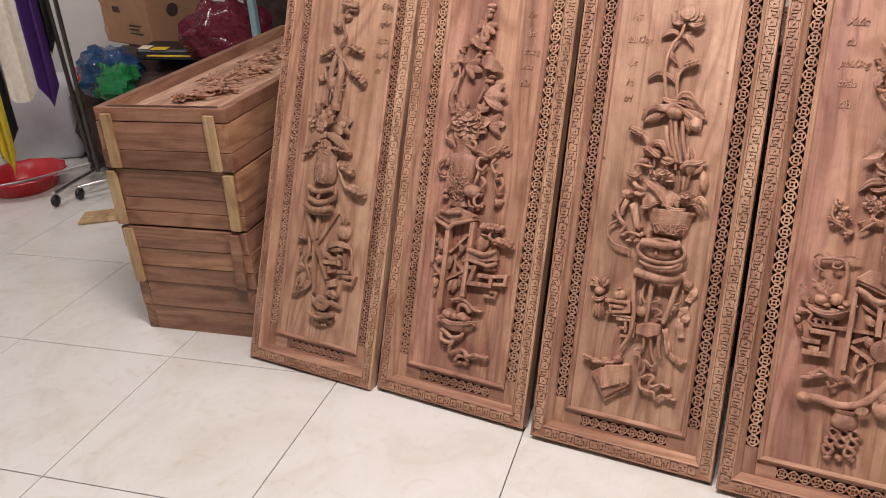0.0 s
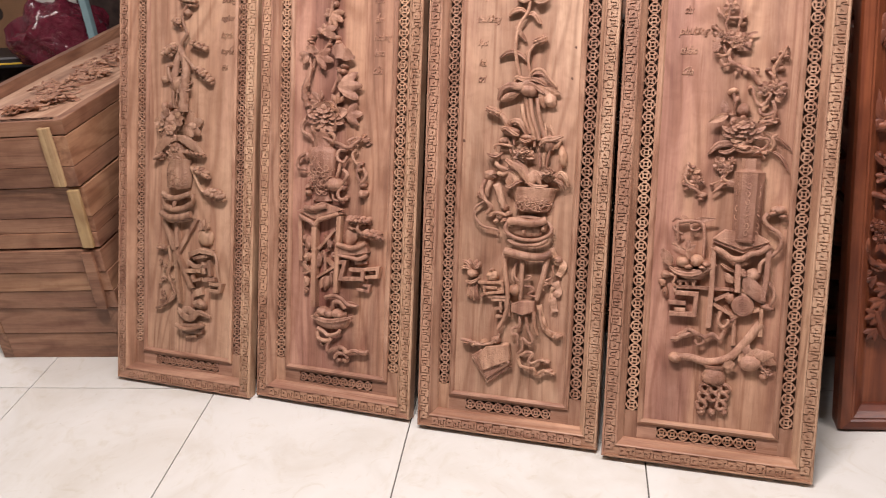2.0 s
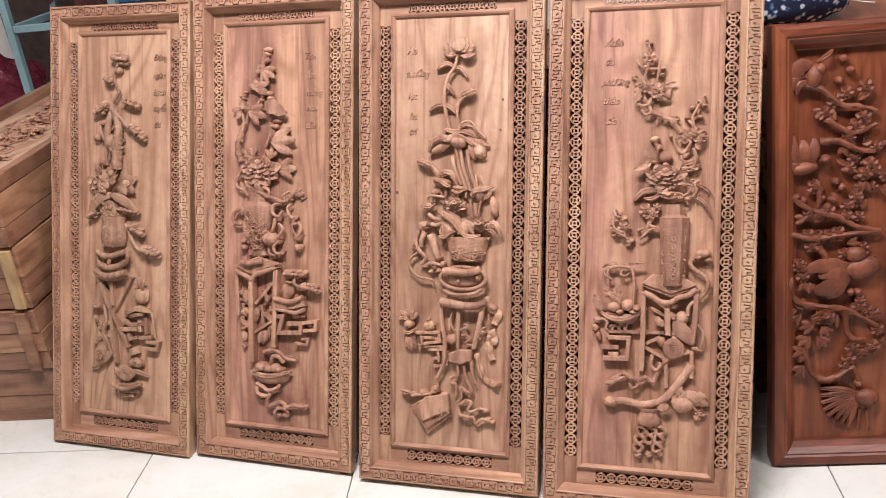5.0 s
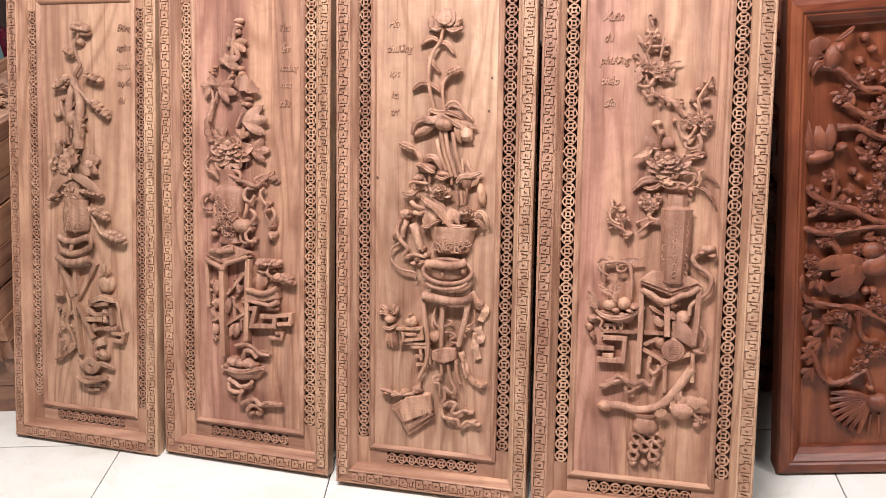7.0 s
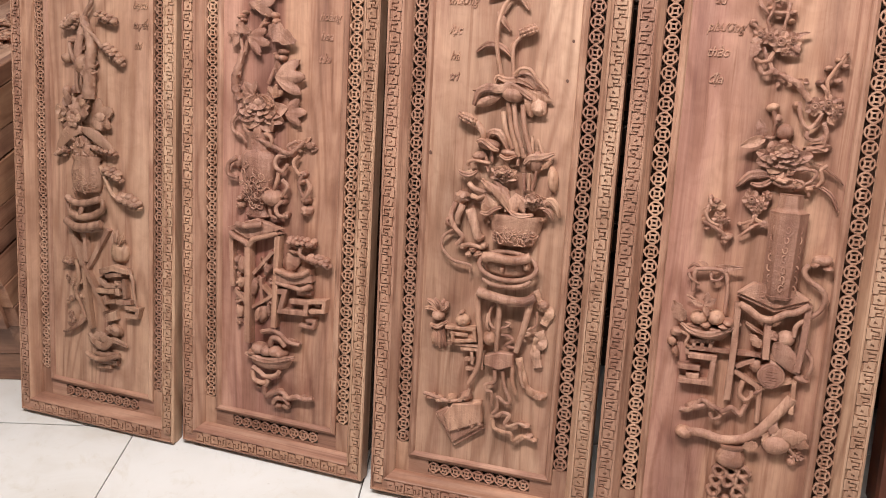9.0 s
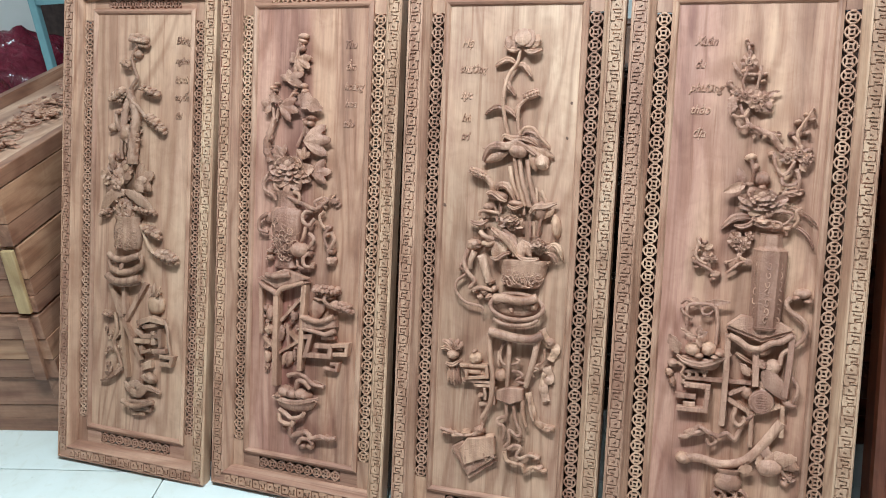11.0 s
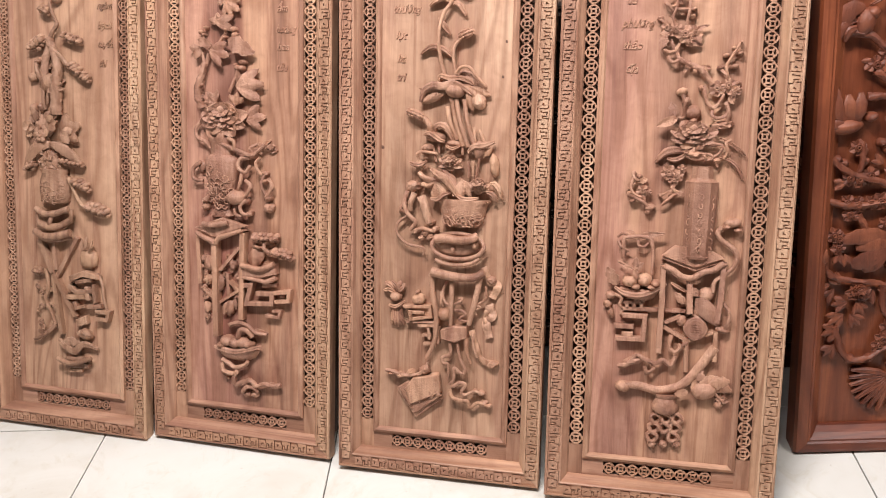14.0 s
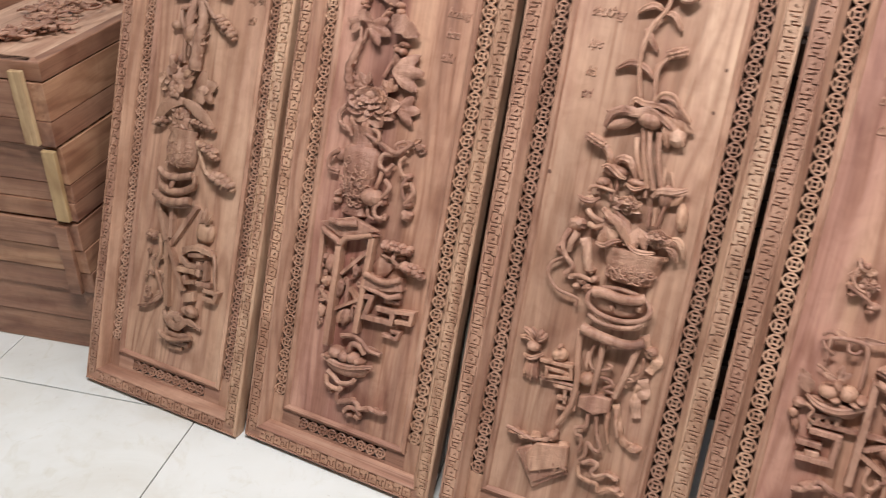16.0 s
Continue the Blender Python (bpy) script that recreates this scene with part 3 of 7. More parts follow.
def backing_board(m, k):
    """A board added behind a carved panel, so that its pierced holes look shaded."""
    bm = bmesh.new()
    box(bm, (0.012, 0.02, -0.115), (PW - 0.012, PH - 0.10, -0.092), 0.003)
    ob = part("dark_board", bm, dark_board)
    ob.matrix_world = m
    tagged(ob, "dark brown board added to make the fretwork holes look shaded", "board", "boards behind the panels")


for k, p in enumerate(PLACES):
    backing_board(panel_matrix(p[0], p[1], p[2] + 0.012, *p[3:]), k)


# ---- stack of raw panels beside the leaning row ----
def raw_crate(z0, z1, x0, x1, y0, y1, boards, label, sticks=(), rise=0.0):
    """A shallow box of boards laid crosswise at the ends and lengthwise at the sides."""
    root = thing("panel_crate", pose(0, 0, 0), label, "wooden crate", "stack of wooden panels")
    hs = [z0 + (z1 - z0) * b for b in boards]
    t = 0.035
    for i, (a, b) in enumerate(zip(hs, hs[1:])):
        j = 0.003 * math.sin(i * 5 + z0 * 40)
        for y in (y0, y1 - t):
            bm = bmesh.new()
            box(bm, (x0 + t, y + j, a + 0.0008), (x1 - t, y + t + j, b - 0.0008), 0.0012)
            part("end_board", bm, wood_box, root)
        for x in (x0, x1 - t):
            bm = bmesh.new()
            box(bm, (x + j * 0.6, y0 - 0.001 + j, a + 0.0008), (x + t + j * 0.6, y1, b - 0.0008), 0.0012)
            part("side_board", bm, wood_box_long, root)
    for x, lean, *other in sticks:
        bm = bmesh.new()
        box(bm, (-0.017, -0.013, 0), (0.017, 0, (z1 - z0) - 0.012 + rise), 0.0015, pose(x, y0 - 0.002, z0 + 0.004, 0, lean, 0))
        part("batten", bm, other[0] if other else wood_stick, root, "" if other else "pale sapwood batten nailed on the end")
    return root


LX0, LX1, LY0, LY1 = -0.193, 0.268, 0.150, 1.41
raw_crate(0.0, 0.186, LX0 + 0.006, LX1 - 0.006, LY0 + 0.012, LY1 - 0.01, (0, 0.5, 1), "bottom panel crate of reddish-brown raw boards on the floor")
raw_crate(0.188, 0.392, LX0, LX1, LY0, LY1, (0, 0.3, 0.62, 0.98), "panel crate of raw boards with a pale batten", ((LX0 + 0.03, -1), (LX1 - 0.045, 1, wood_box)))
raw_crate(0.394, 0.588, LX0, LX1, LY0 + 0.003, LY1, (0, 0.25, 0.5, 0.99), "panel crate of raw boards with two pale battens", ((LX0 + 0.013, 0), (LX1 - 0.03, 1)))
raw_crate(0.590, 0.742, LX0, LX1, LY0 - 0.002, LY1, (0, 0.4, 0.99), "panel crate of raw boards with two pale battens", ((LX0 + 0.045, 0), (LX1 - 0.055, 0)), 0.034)


def flat_panel():
    root = thing("flat_carved_panel", pose(LX0, LY0, 0.786), "raw carved wooden panel lying face up on crates", "wood panel", "stack of wooden panels")
    W, H = LX1 - LX0, LY1 - LY0
    prof = [(0, -0.042), (0, -0.002), (0.002, 0), (0.03, 0), (0.033, -0.006), (0.05, -0.028), (0.06, -0.028), (0.06, -0.042)]
    for name, L, x, y, axis, flip, mat in (("stile", H, 0, 0, "y", False, wood_box_long), ("stile", H, W, 0, "y", True, wood_box_long),
                                           ("rail", W, 0, 0, "x", False, wood_box), ("rail", W, 0, H, "x", True, wood_box)):
        bm = bmesh.new()
        mitred(bm, L, prof, x, y, axis, flip)
        part(name, bm, mat, root)
    bm = bmesh.new()
    box(bm, (0.06, 0.06, -0.042), (W - 0.06, H - 0.06, -0.026))
    part("field", bm, wood_field[2], root)
    for n, pitch, mm in ((17, 0.0232, Matrix.Translation((0.0335, 0.0046, 0))),):
        bm = bmesh.new()
        key_strip(bm, n, pitch, mm)
        part("meander", bm, wood_box, root)
    return root


flat = flat_panel()


# ---- red lacquered panel ----
def red_panel():
    m = pose(2.268, -0.172, 0.004) @ pose(0, 0, 0, 90 - 12.0, 0, 0)
    root = thing("red_carved_panel", m, "glossy red-brown lacquered panel carved with birds and blossom", "wood panel")
    W, H = 0.95, 1.065
    prof = [(0, -0.06), (0, -0.012), (0.004, -0.002), (0.012, 0), (0.026, 0), (0.030, -0.004), (0.034, -0.004), (0.046, -0.016), (0.056, -0.030), (0.060, -0.032), (0.060, -0.06)]
    for name, L, x, y, axis, flip, mat in (("stile", H, 0, 0, "y", False, wood_red), ("stile", H, W, 0, "y", True, wood_red),
                                           ("rail", W, 0, 0, "x", False, wood_red_x), ("rail", W, 0, H, "x", True, wood_red_x)):
        bm = bmesh.new()
        mitred(bm, L, prof, x, y, axis, flip)
        part(name, bm, mat, root)
    bm = bmesh.new()
    box(bm, (0.06, 0.06, -0.058), (W - 0.06, H - 0.06, -0.036))
    part("field", bm, wood_red, root)
    return root


red = red_panel()


# ---- carving: shapes cut in high relief on the fields ----
cur = {"root": None, "mat": None, "set": Matrix()}
# each carving is set out on its own board: how far along it starts, and its breadth
SETS = [Matrix.Translation((d, 0, 0)) @ Matrix.Diagonal((w, 1, 1, 1)) for d, w in ((0.0060, 1.0000), (0.0107, 0.9766), (0.0069, 1.0000), (0.0112, 0.9737))]
SETS[3] = SETS[3] @ Matrix.Rotation(radians(-0.5), 4, "Z")


def up(p, h):
    return Vector((p[0], p[1], FIELD + h))


def put(name, bm, label="", smooth=True):
    ob = part(name, bm, cur["mat"], cur["root"], label, smooth)
    ob.matrix_basis = cur["set"]
    return ob


def rnd(a, b):
    return random.uniform(a, b)


def stem(pts, r0=0.0035, r1=None, h=0.010, name="stem", lumps=0.0, arch=0.004):
    bm = bmesh.new()
    n = len(pts)
    tube(bm, [(*p, FIELD + h + arch * math.sin(math.pi * i / max(n - 1, 1))) for i, p in enumerate(pts)], r0, r1, 8, 1.0, 6, lumps)
    return put(name, bm)


def ribbon(pts, width=0.010, h=0.010, name="ribbon", wave=0.002):
    """A flat band that rises and falls."""
    bm = bmesh.new()
    line = curve_through(pts, 7)
    grid = []
    for i, p in enumerate(line):
        d = (line[min(i + 1, len(line) - 1)] - line[max(i - 1, 0)]).normalized()
        s = Vector((-d.y, d.x, 0)) * width / 2 * (0.9 + 0.1 * math.cos(i * 0.8))
        z = FIELD + h + wave * math.sin(i * 0.9)
        q = Vector((p.x, p.y, z))
        grid.append([q - s - Vector((0, 0, 0.0015)), q + Vector((0, 0, 0.0012)), q + s - Vector((0, 0, 0.002))])
    shell(bm, grid, 0.0045)
    return put(name, bm)


def leaves(items, h=0.012, name="leaf", thick=0.003, wave=0.03):
    """Leaves: (root, length, width, angle)."""
    for i, (p, L, w, a) in enumerate(items):
        bm = bmesh.new()
        leaf(bm, up(p, h + 0.003 * (i % 3)), L, w, a, rnd(0.15, 0.4), rnd(-0.5, -0.2), rnd(-0.35, 0.3), thick, wave, 0.75, 10, 5, 0.2 if w > 0.5 * L and name == "leaf" else 0.0)
        put(name, bm)


def bloom(p, r, h=0.014, rings=3, petals=8, name="flower", tilt=0.0, squash=0.85):
    """A full blossom: rings of cupped petals, the inner ones steeper, each petal a piece of its own."""
    bm = bmesh.new()
    blob(bm, up(p, h * 0.45), (r * 0.5, r * 0.45, h * 0.55), 0, 0.1, 12, 6)
    core = put(name, bm)
    for k in range(rings):
        q = 1 - k / (rings + 0.3)
        n = max(petals - k, 5)
        for i in range(n):
            a = 360 * (i + 0.5 * (k % 2)) / n + rnd(-8, 8)
            s = 1 - (1 - squash) * abs(math.sin(radians(a)))
            root = up((p[0] + 0.10 * r * math.cos(radians(a)), p[1] + 0.10 * r * math.sin(radians(a)) + tilt * r * k), h * (0.55 + 0.3 * k))
            bm = bmesh.new()
            leaf(bm, root, r * q * s * 0.98, r * q * rnd(0.72, 0.95), a, 0.32 + 0.22 * k, -0.24 + 0.05 * k, rnd(0.3, 0.6), 0.0026, 0.03, rnd(1.0, 1.5), 6, 5)
            part("petal", bm, cur["mat"], core, "", True)
    bm = bmesh.new()
    blob(bm, up((p[0], p[1] + tilt * r * rings), h * (0.7 + 0.28 * rings)), (r * 0.13, r * 0.13, r * 0.12), 0, 0.4, 9, 5)
    part("heart", bm, cur["mat"], core, "", True)
    return core


def blossom(p, r, h=0.012, name="blossom"):
    """A small five-petalled blossom with a button at its heart."""
    bm = bmesh.new()
    t = rnd(0, 70)
    for i in range(5):
        a = radians(72 * i + t)
        c = up((p[0] + 0.52 * r * math.cos(a), p[1] + 0.52 * r * math.sin(a)), h)
        blob(bm, c, (r * 0.46, r * 0.44, 0.0045), a, 0.1, 9, 5)
    blob(bm, up(p, h + 0.003), (r * 0.26, r * 0.26, 0.004), 0, 0, 8, 5)
    blob(bm, up(p, h * 0.45), (r * 0.5, r * 0.5, h * 0.5), 0, 0.2, 8, 5)
    return put(name, bm)


def pot(p, prof, h=0.004, squash=0.55, name="vase", ridges=0, depth=0.0, n=20):
    bm = bmesh.new()
    lathe(bm, p[0], p[1], FIELD + h, prof, n, squash, ridges, depth)
    return put(name, bm)


def bars(segs, width, h0=0.0, h1=0.012, name="fret", bev=0.0012):
    bm = bmesh.new()
    for i, (p, q) in enumerate(segs):
        bar(bm, p, q, width, FIELD + h0, FIELD + h1 - 0.0004 * (i % 4), bev)
    return put(name, bm, "", False)


def path_bars(pts, width, h0=0.0, h1=0.012, name="fret"):
    """One square-edged bar that turns sharp corners along a line."""
    ps = [Vector(p) for p in pts]
    ds = [(q - p).normalized() for p, q in zip(ps, ps[1:])]
    rows = []
    for i, p in enumerate(ps):
        a, b = ds[max(i - 1, 0)], ds[min(i, len(ds) - 1)]
        n = Vector((-a.y - b.y, a.x + b.x))
        n = n / max(n.length_squared, 0.6) * width
        e = 0.0012 / width * 2
        rows.append([(p + n, h0), (p + n, h1 - 0.0012), (p + n * (1 - e), h1), (p - n * (1 - e), h1), (p - n, h1 - 0.0012), (p - n, h0)])
    bm = bmesh.new()
    vs = [[bm.verts.new(up(q, z)) for q, z in row] for row in rows]
    for u, v in zip(vs, vs[1:]):
        for k in range(6):
            bm.faces.new((u[k], u[(k + 1) % 6], v[(k + 1) % 6], v[k]))
    bm.faces.new(vs[0])
    bm.faces.new(list(reversed(vs[-1])))
    return put(name, bm, "", False)


def block(pts, h0, h1, name="block", bev=0.0025):
    bm = bmesh.new()
    slab(bm, pts, FIELD + h0, FIELD + h1, bev)
    return put(name, bm, "", False)


def lump(p, rx, ry, h, turn=0, rough=0.25, name="rock"):
    bm = bmesh.new()
    blob(bm, up(p, h * 0.35), (rx, ry, h * 0.75), radians(turn), rough, 14, 9)
    return put(name, bm)


def sprigs(p, rx, ry, n, L, w, h=0.010, name="leaf", aim=None):
    """Small leaves packed in an oval."""
    for i in range(n):
        a = rnd(0, 2 * math.pi)
        q = math.sqrt(rnd(0, 1))
        c = (p[0] + rx * q * math.cos(a), p[1] + ry * q * math.sin(a))
        ang = math.degrees(a) + rnd(-45, 45) if aim is None else aim + rnd(-50, 50)
        bm = bmesh.new()
        leaf(bm, up(c, rnd(0.4, 1.0) * h), L * rnd(0.7, 1.2), w * rnd(0.7, 1.2), ang, rnd(0.1, 0.45), rnd(-0.5, -0.1), rnd(-0.4, 0.4), 0.0028, 0.04, 0.75, 9, 5, 0.18)
        put(name, bm)


def curls(p, r, n, h=0.010, seed=1, name="scroll"):
    """Small curled tendrils."""
    rg = random.Random(seed)
    for i in range(n):
        c = (p[0] + rg.uniform(-r, r), p[1] + rg.uniform(-r, r))
        a0, s, q = rg.uniform(0, 6.3), rg.choice((-1, 1)), rg.uniform(0.35, 0.6) * r
        bm = bmesh.new()
        tube(bm, [(c[0] + q * (1 - k / 9) * math.cos(a0 + s * k * 0.75), c[1] + q * (1 - k / 9) * math.sin(a0 + s * k * 0.75), FIELD + h * (0.6 + 0.05 * k)) for k in range(8)],
             0.0034, 0.0024, 6, 1.0, 3)
        put(name, bm)


def ornament(p, rx, ry, n, depth, seed, name="vase_ornament"):
    """Fine scrollwork cut on the round belly of a vessel."""
    rg = random.Random(seed)
    for i in range(n):
        c = (p[0] + rg.uniform(-0.8, 0.8) * rx, p[1] + rg.uniform(-0.9, 0.9) * ry)
        a0, t, q = rg.uniform(0, 6.3), rg.choice((-1, 1)), rg.uniform(0.16, 0.26) * rx
        pts = []
        for k in range(8):
            x, y = c[0] + q * (1 - k / 9) * math.cos(a0 + t * k * 0.8), c[1] + q * (1 - k / 9) * math.sin(a0 + t * k * 0.8)
            pts.append((x, y, FIELD + 0.0042 + depth * math.sqrt(max(0.02, 1 - ((x - p[0]) / rx) ** 2))))
        bm = bmesh.new()
        tube(bm, pts, 0.0015, 0.0010, 5, 1.0, 2)
        put(name, bm)


def table(corners, legs, apron=0.010, leg=0.008, h=0.020, name="table"):
    """A four-cornered stand drawn in perspective: top, edge and legs."""
    bm = bmesh.new()
    slab(bm, corners, FIELD + h * 0.5, FIELD + h, 0.003)
    put(name + "_top", bm, "", False)
    bm = bmesh.new()
    low = [(p[0], p[1] - apron * 0.9) for p in corners]
    slab(bm, low, FIELD + h * 0.2, FIELD + h * 0.82, 0.002)
    put(name + "_frieze", bm, "", False)
    for i, (p, q) in enumerate(legs):
        bm = bmesh.new()
        mid = ((p[0] + q[0]) / 2 + 0.002, (p[1] + q[1]) / 2)
        bar(bm, p, mid, leg, FIELD, FIELD + h * (0.86 - 0.06 * i), 0.0015)
        bar(bm, mid, q, leg * 0.85, FIELD, FIELD + h * (0.82 - 0.06 * i), 0.0015)
        put(name + "_leg", bm, "", False)


def words(lines, h=0.0014, size=0.026):
    """A verse in slanted raised letters, one word below the other."""
    for text, p in lines:
        cu = bpy.data.curves.new("lettering", "FONT")
        cu.body, cu.size, cu.shear, cu.extrude, cu.align_x = text, size, 0.35, h, "CENTER"
        cu.resolution_u, cu.bevel_depth, cu.bevel_resolution = 3, 0.0004, 0
        tmp = new("lettering", cu)
        me = bpy.data.meshes.new_from_object(tmp.evaluated_get(bpy.context.evaluated_depsgraph_get()))
        bpy.data.objects.remove(tmp)
        me.materials.clear()
        me.materials.append(cur["mat"])
        ob = new("lettering", me)
        ob.parent = cur["root"]
        ob.matrix_basis = cur["set"] @ Matrix.Translation((p[0], p[1], FIELD + h * 0.4)) @ Matrix.Diagonal((0.8, 1.0, 1.0, 1.0))
        tagged(ob, "slanted carved word of a verse")


def scales(p, q, wide, h, n=4, name="pine_pad"):
    """A pad of pine foliage from p to q: rounded lobes that lap like scales, each ribbed."""
    p, q = Vector(p), Vector(q)
    d = q - p
    L = d.length
    d.normalize()
    s = Vector((-d.y, d.x))
    t = math.atan2(d.y, d.x)
    bm = bmesh.new()
    blob(bm, up((p + q) / 2, h * 0.4), (L * 0.52, wide * 0.34, h * 0.5), t, 0.2, 14, 7)
    core = put(name, bm)
    for off, z, m in ((-0.30, 0.75, n), (0.30, 0.95, n), (0.0, 1.25, n + 1)):
        for i in range(m):
            f = (i + 0.5 + (0.15 if off < 0 else -0.1)) / m + rnd(-0.05, 0.05)
            c = p + d * L * f + s * wide * (off * (1.0 - 0.5 * abs(2 * f - 1)) + rnd(-0.05, 0.05))
            r = max(wide * 0.27, L / m * 0.48) * rnd(0.85, 1.1)
            bm = bmesh.new()
            grid = []
            for k in range(5):
                u = k / 4
                row = []
                for j in range(17):
                    a = 2 * math.pi * j / 16
                    rr = r * u * (1 + 0.05 * math.cos(a * 7) * u)
                    row.append(up((c.x + rr * math.cos(a), c.y + rr * 0.8 * math.sin(a)), h * z + 0.0062 * (1 - u ** 2.4) + 0.0012 * math.cos(a * 8) * u * u - 0.30 * rr * math.sin(a)))
                grid.append(row)
            shell(bm, grid, 0.007)
            part("lobe", bm, cur["mat"], core, "", True)


def fan(p, L, ang, spread=120, lobes=3, h=0.016, name="leaf"):
    """A broad lobed leaf that opens from its root, veined, its rim waved and turned down."""
    bm = bmesh.new()
    cols, rows = 8 * lobes + 5, 8
    ph = rnd(0, 6)
    grid = []
    for i in range(rows):
        t = i / (rows - 1)
        row = []
        for j in range(cols):
            b = 2 * j / (cols - 1) - 1
            a = radians(ang + b * spread / 2)
            f = abs(((b + 1) / 2 * lobes) % 1.0 * 2 - 1)
            r = L * t * (1 - 0.20 * b * b) * (1 - 0.34 * f ** 1.3 * t) * (1 + 0.022 * t * (1 if j % 2 else -1))
            z = h * (0.75 + 0.25 * t) + L * (0.16 * t - 0.24 * t * t) + 0.045 * L * t * t * math.sin(5.5 * b + ph) + 0.0012 * (1 - f) ** 2 * min(1, 3 * t)
            row.append(up((p[0] + r * math.cos(a), p[1] + r * math.sin(a)), z))
        grid.append(row)
    shell(bm, grid, 0.0042)
    return put(name, bm)


def blade(pts, width, h, name="blade"):
    """A long leaf or fold along a line, pointed at both ends, with a groove down its middle."""
    bm = bmesh.new()
    line = curve_through(pts, 6)
    n = len(line) - 1
    grid = []
    for i, p in enumerate(line):
        d = (line[min(i + 1, n)] - line[max(i - 1, 0)]).normalized()
        t = i / n
        w = width / 2 * (0.16 + 0.84 * math.sin(math.pi * (0.06 + 0.88 * t)) ** 0.7) * (1 + 0.06 * math.sin(i * 1.7))
        s = Vector((-d.y, d.x, 0)) * w
        z = FIELD + h * (0.72 + 0.35 * math.sin(math.pi * t))
        q = Vector((p.x, p.y, z))
        grid.append([q - s - Vector((0, 0, 0.0022)), q - s * 0.5 + Vector((0, 0, 0.0006)), q - Vector((0, 0, 0.0006)), q + s * 0.5 + Vector((0, 0, 0.0008)), q + s - Vector((0, 0, 0.0016))])
    shell(bm, grid, 0.0042)
    return put(name, bm)


def peony(p, r, h=0.020, outer=8, flat=0.6, name="peony"):
    """A full flower seen a little from the side: spread pointed petals below, a cup of rounded ones above."""
    bm = bmesh.new()
    blob(bm, up((p[0], p[1] + 0.05 * r), h * 0.5), (r * 0.55, r * 0.5 * flat, h * 0.7), 0, 0.1, 14, 7)
    core = put(name, bm)

    def petal(root, L, w, a, lift, curl, cup, tip, z):
        b = bmesh.new()
        leaf(b, (0, 0, 0), L, w, a, lift, curl, cup, 0.003, 0.02, tip, 9, 7)
        for v in b.verts:
            v.co = Vector((root[0] + v.co.x, root[1] + v.co.y * flat, FIELD + z + v.co.z))
        part("petal", b, cur["mat"], core, "", True)
    for i in range(outer):
        a = 360 * (i + 0.5) / outer + rnd(-7, 7)
        petal((p[0] + 0.12 * r * math.cos(radians(a)), p[1] - 0.12 * r), r * rnd(0.84, 1.0), r * rnd(0.66, 0.82), a, 0.26, -0.22, rnd(0.15, 0.35), 0.85, h * 0.62)
    for k, (n, L, w, dy) in enumerate(((6, 0.68, 0.86, 0.02), (5, 0.50, 0.74, 0.12), (4, 0.34, 0.58, 0.20))):
        for i in range(n):
            a = 360 * (i + 0.5 * k) / n + rnd(-8, 8)
            petal((p[0], p[1] + dy * r), r * L, r * w, a, 0.30 + 0.08 * k, -0.20, 0.28, 1.5, h * (0.80 + 0.22 * k))
    b = bmesh.new()
    blob(b, up((p[0], p[1] + 0.24 * r), h * 1.25), (r * 0.22, r * 0.16, r * 0.10), 0, 0.15, 12, 6)
    part("heart", b, cur["mat"], core, "", True)


def plum(p, r, h=0.016, name="plum_blossom"):
    """A small blossom: five round petals about a ringed eye."""
    bm = bmesh.new()
    blob(bm, up(p, h * 0.5), (r * 0.6, r * 0.55, h * 0.6), 0, 0.15, 12, 6)
    core = put(name, bm)
    t = rnd(0, 72)
    for i in range(6):
        a = radians(60 * i + t)
        b = bmesh.new()
        leaf(b, up((p[0] + 0.22 * r * math.cos(a), p[1] + 0.22 * r * math.sin(a)), h * 0.85), r * 0.82, r * 0.78, 60 * i + t, 0.22, -0.30, 0.35, 0.003, 0.0, 1.4, 7, 5)
        part("petal", b, cur["mat"], core, "", True)
    for q, z in ((0.40, 0.0), (0.20, 0.0016)):
        b = bmesh.new()
        tube(b, [(p[0] + q * r * math.cos(a), p[1] + q * r * math.sin(a), FIELD + h * 1.12 + z) for a in [2 * math.pi * k / 14 for k in range(15)]], r * 0.085, r * 0.085, 6, 1.0, 1)
        part("eye", b, cur["mat"], core, "", True)


def seeds(p, rx, ry, turn):
    """A seed head: a tapered pod set with rows of grains."""
    bm = bmesh.new()
    blob(bm, up(p, 0.014), (rx, ry, 0.011), radians(turn), 0.05, 14, 8)
    core = put("seed_head", bm)
    cs, sn = math.cos(radians(turn)), math.sin(radians(turn))
    for i in range(6):
        for j in range(3):
            x, y = rx * (-0.75 + 0.3 * i), ry * (-0.55 + 0.55 * j)
            z = math.sqrt(max(0.05, 1 - (x / rx) ** 2 - (y / ry) ** 2))
            b = bmesh.new()
            blob(b, up((p[0] + x * cs - y * sn, p[1] + x * sn + y * cs), 0.014 + 0.011 * z), (rx * 0.15, ry * 0.27, 0.0026), radians(turn), 0.0, 8, 5)
            part("grain", b, cur["mat"], core, "", True)


def ringed(p, rx, ry, r, h, name):
    """A closed oval rail."""
    bm = bmesh.new()
    tube(bm, [(p[0] + rx * math.cos(a), p[1] + ry * math.sin(a), FIELD + h - 0.006 * math.sin(a)) for a in [2 * math.pi * k / 32 for k in range(33)]], r, r, 8, 1.0, 1)
    return put(name, bm)


def carve(k):
    cur["root"], cur["mat"], cur["set"] = panels[k], wood_carved[k], SETS[k]
    random.seed(40 + k)


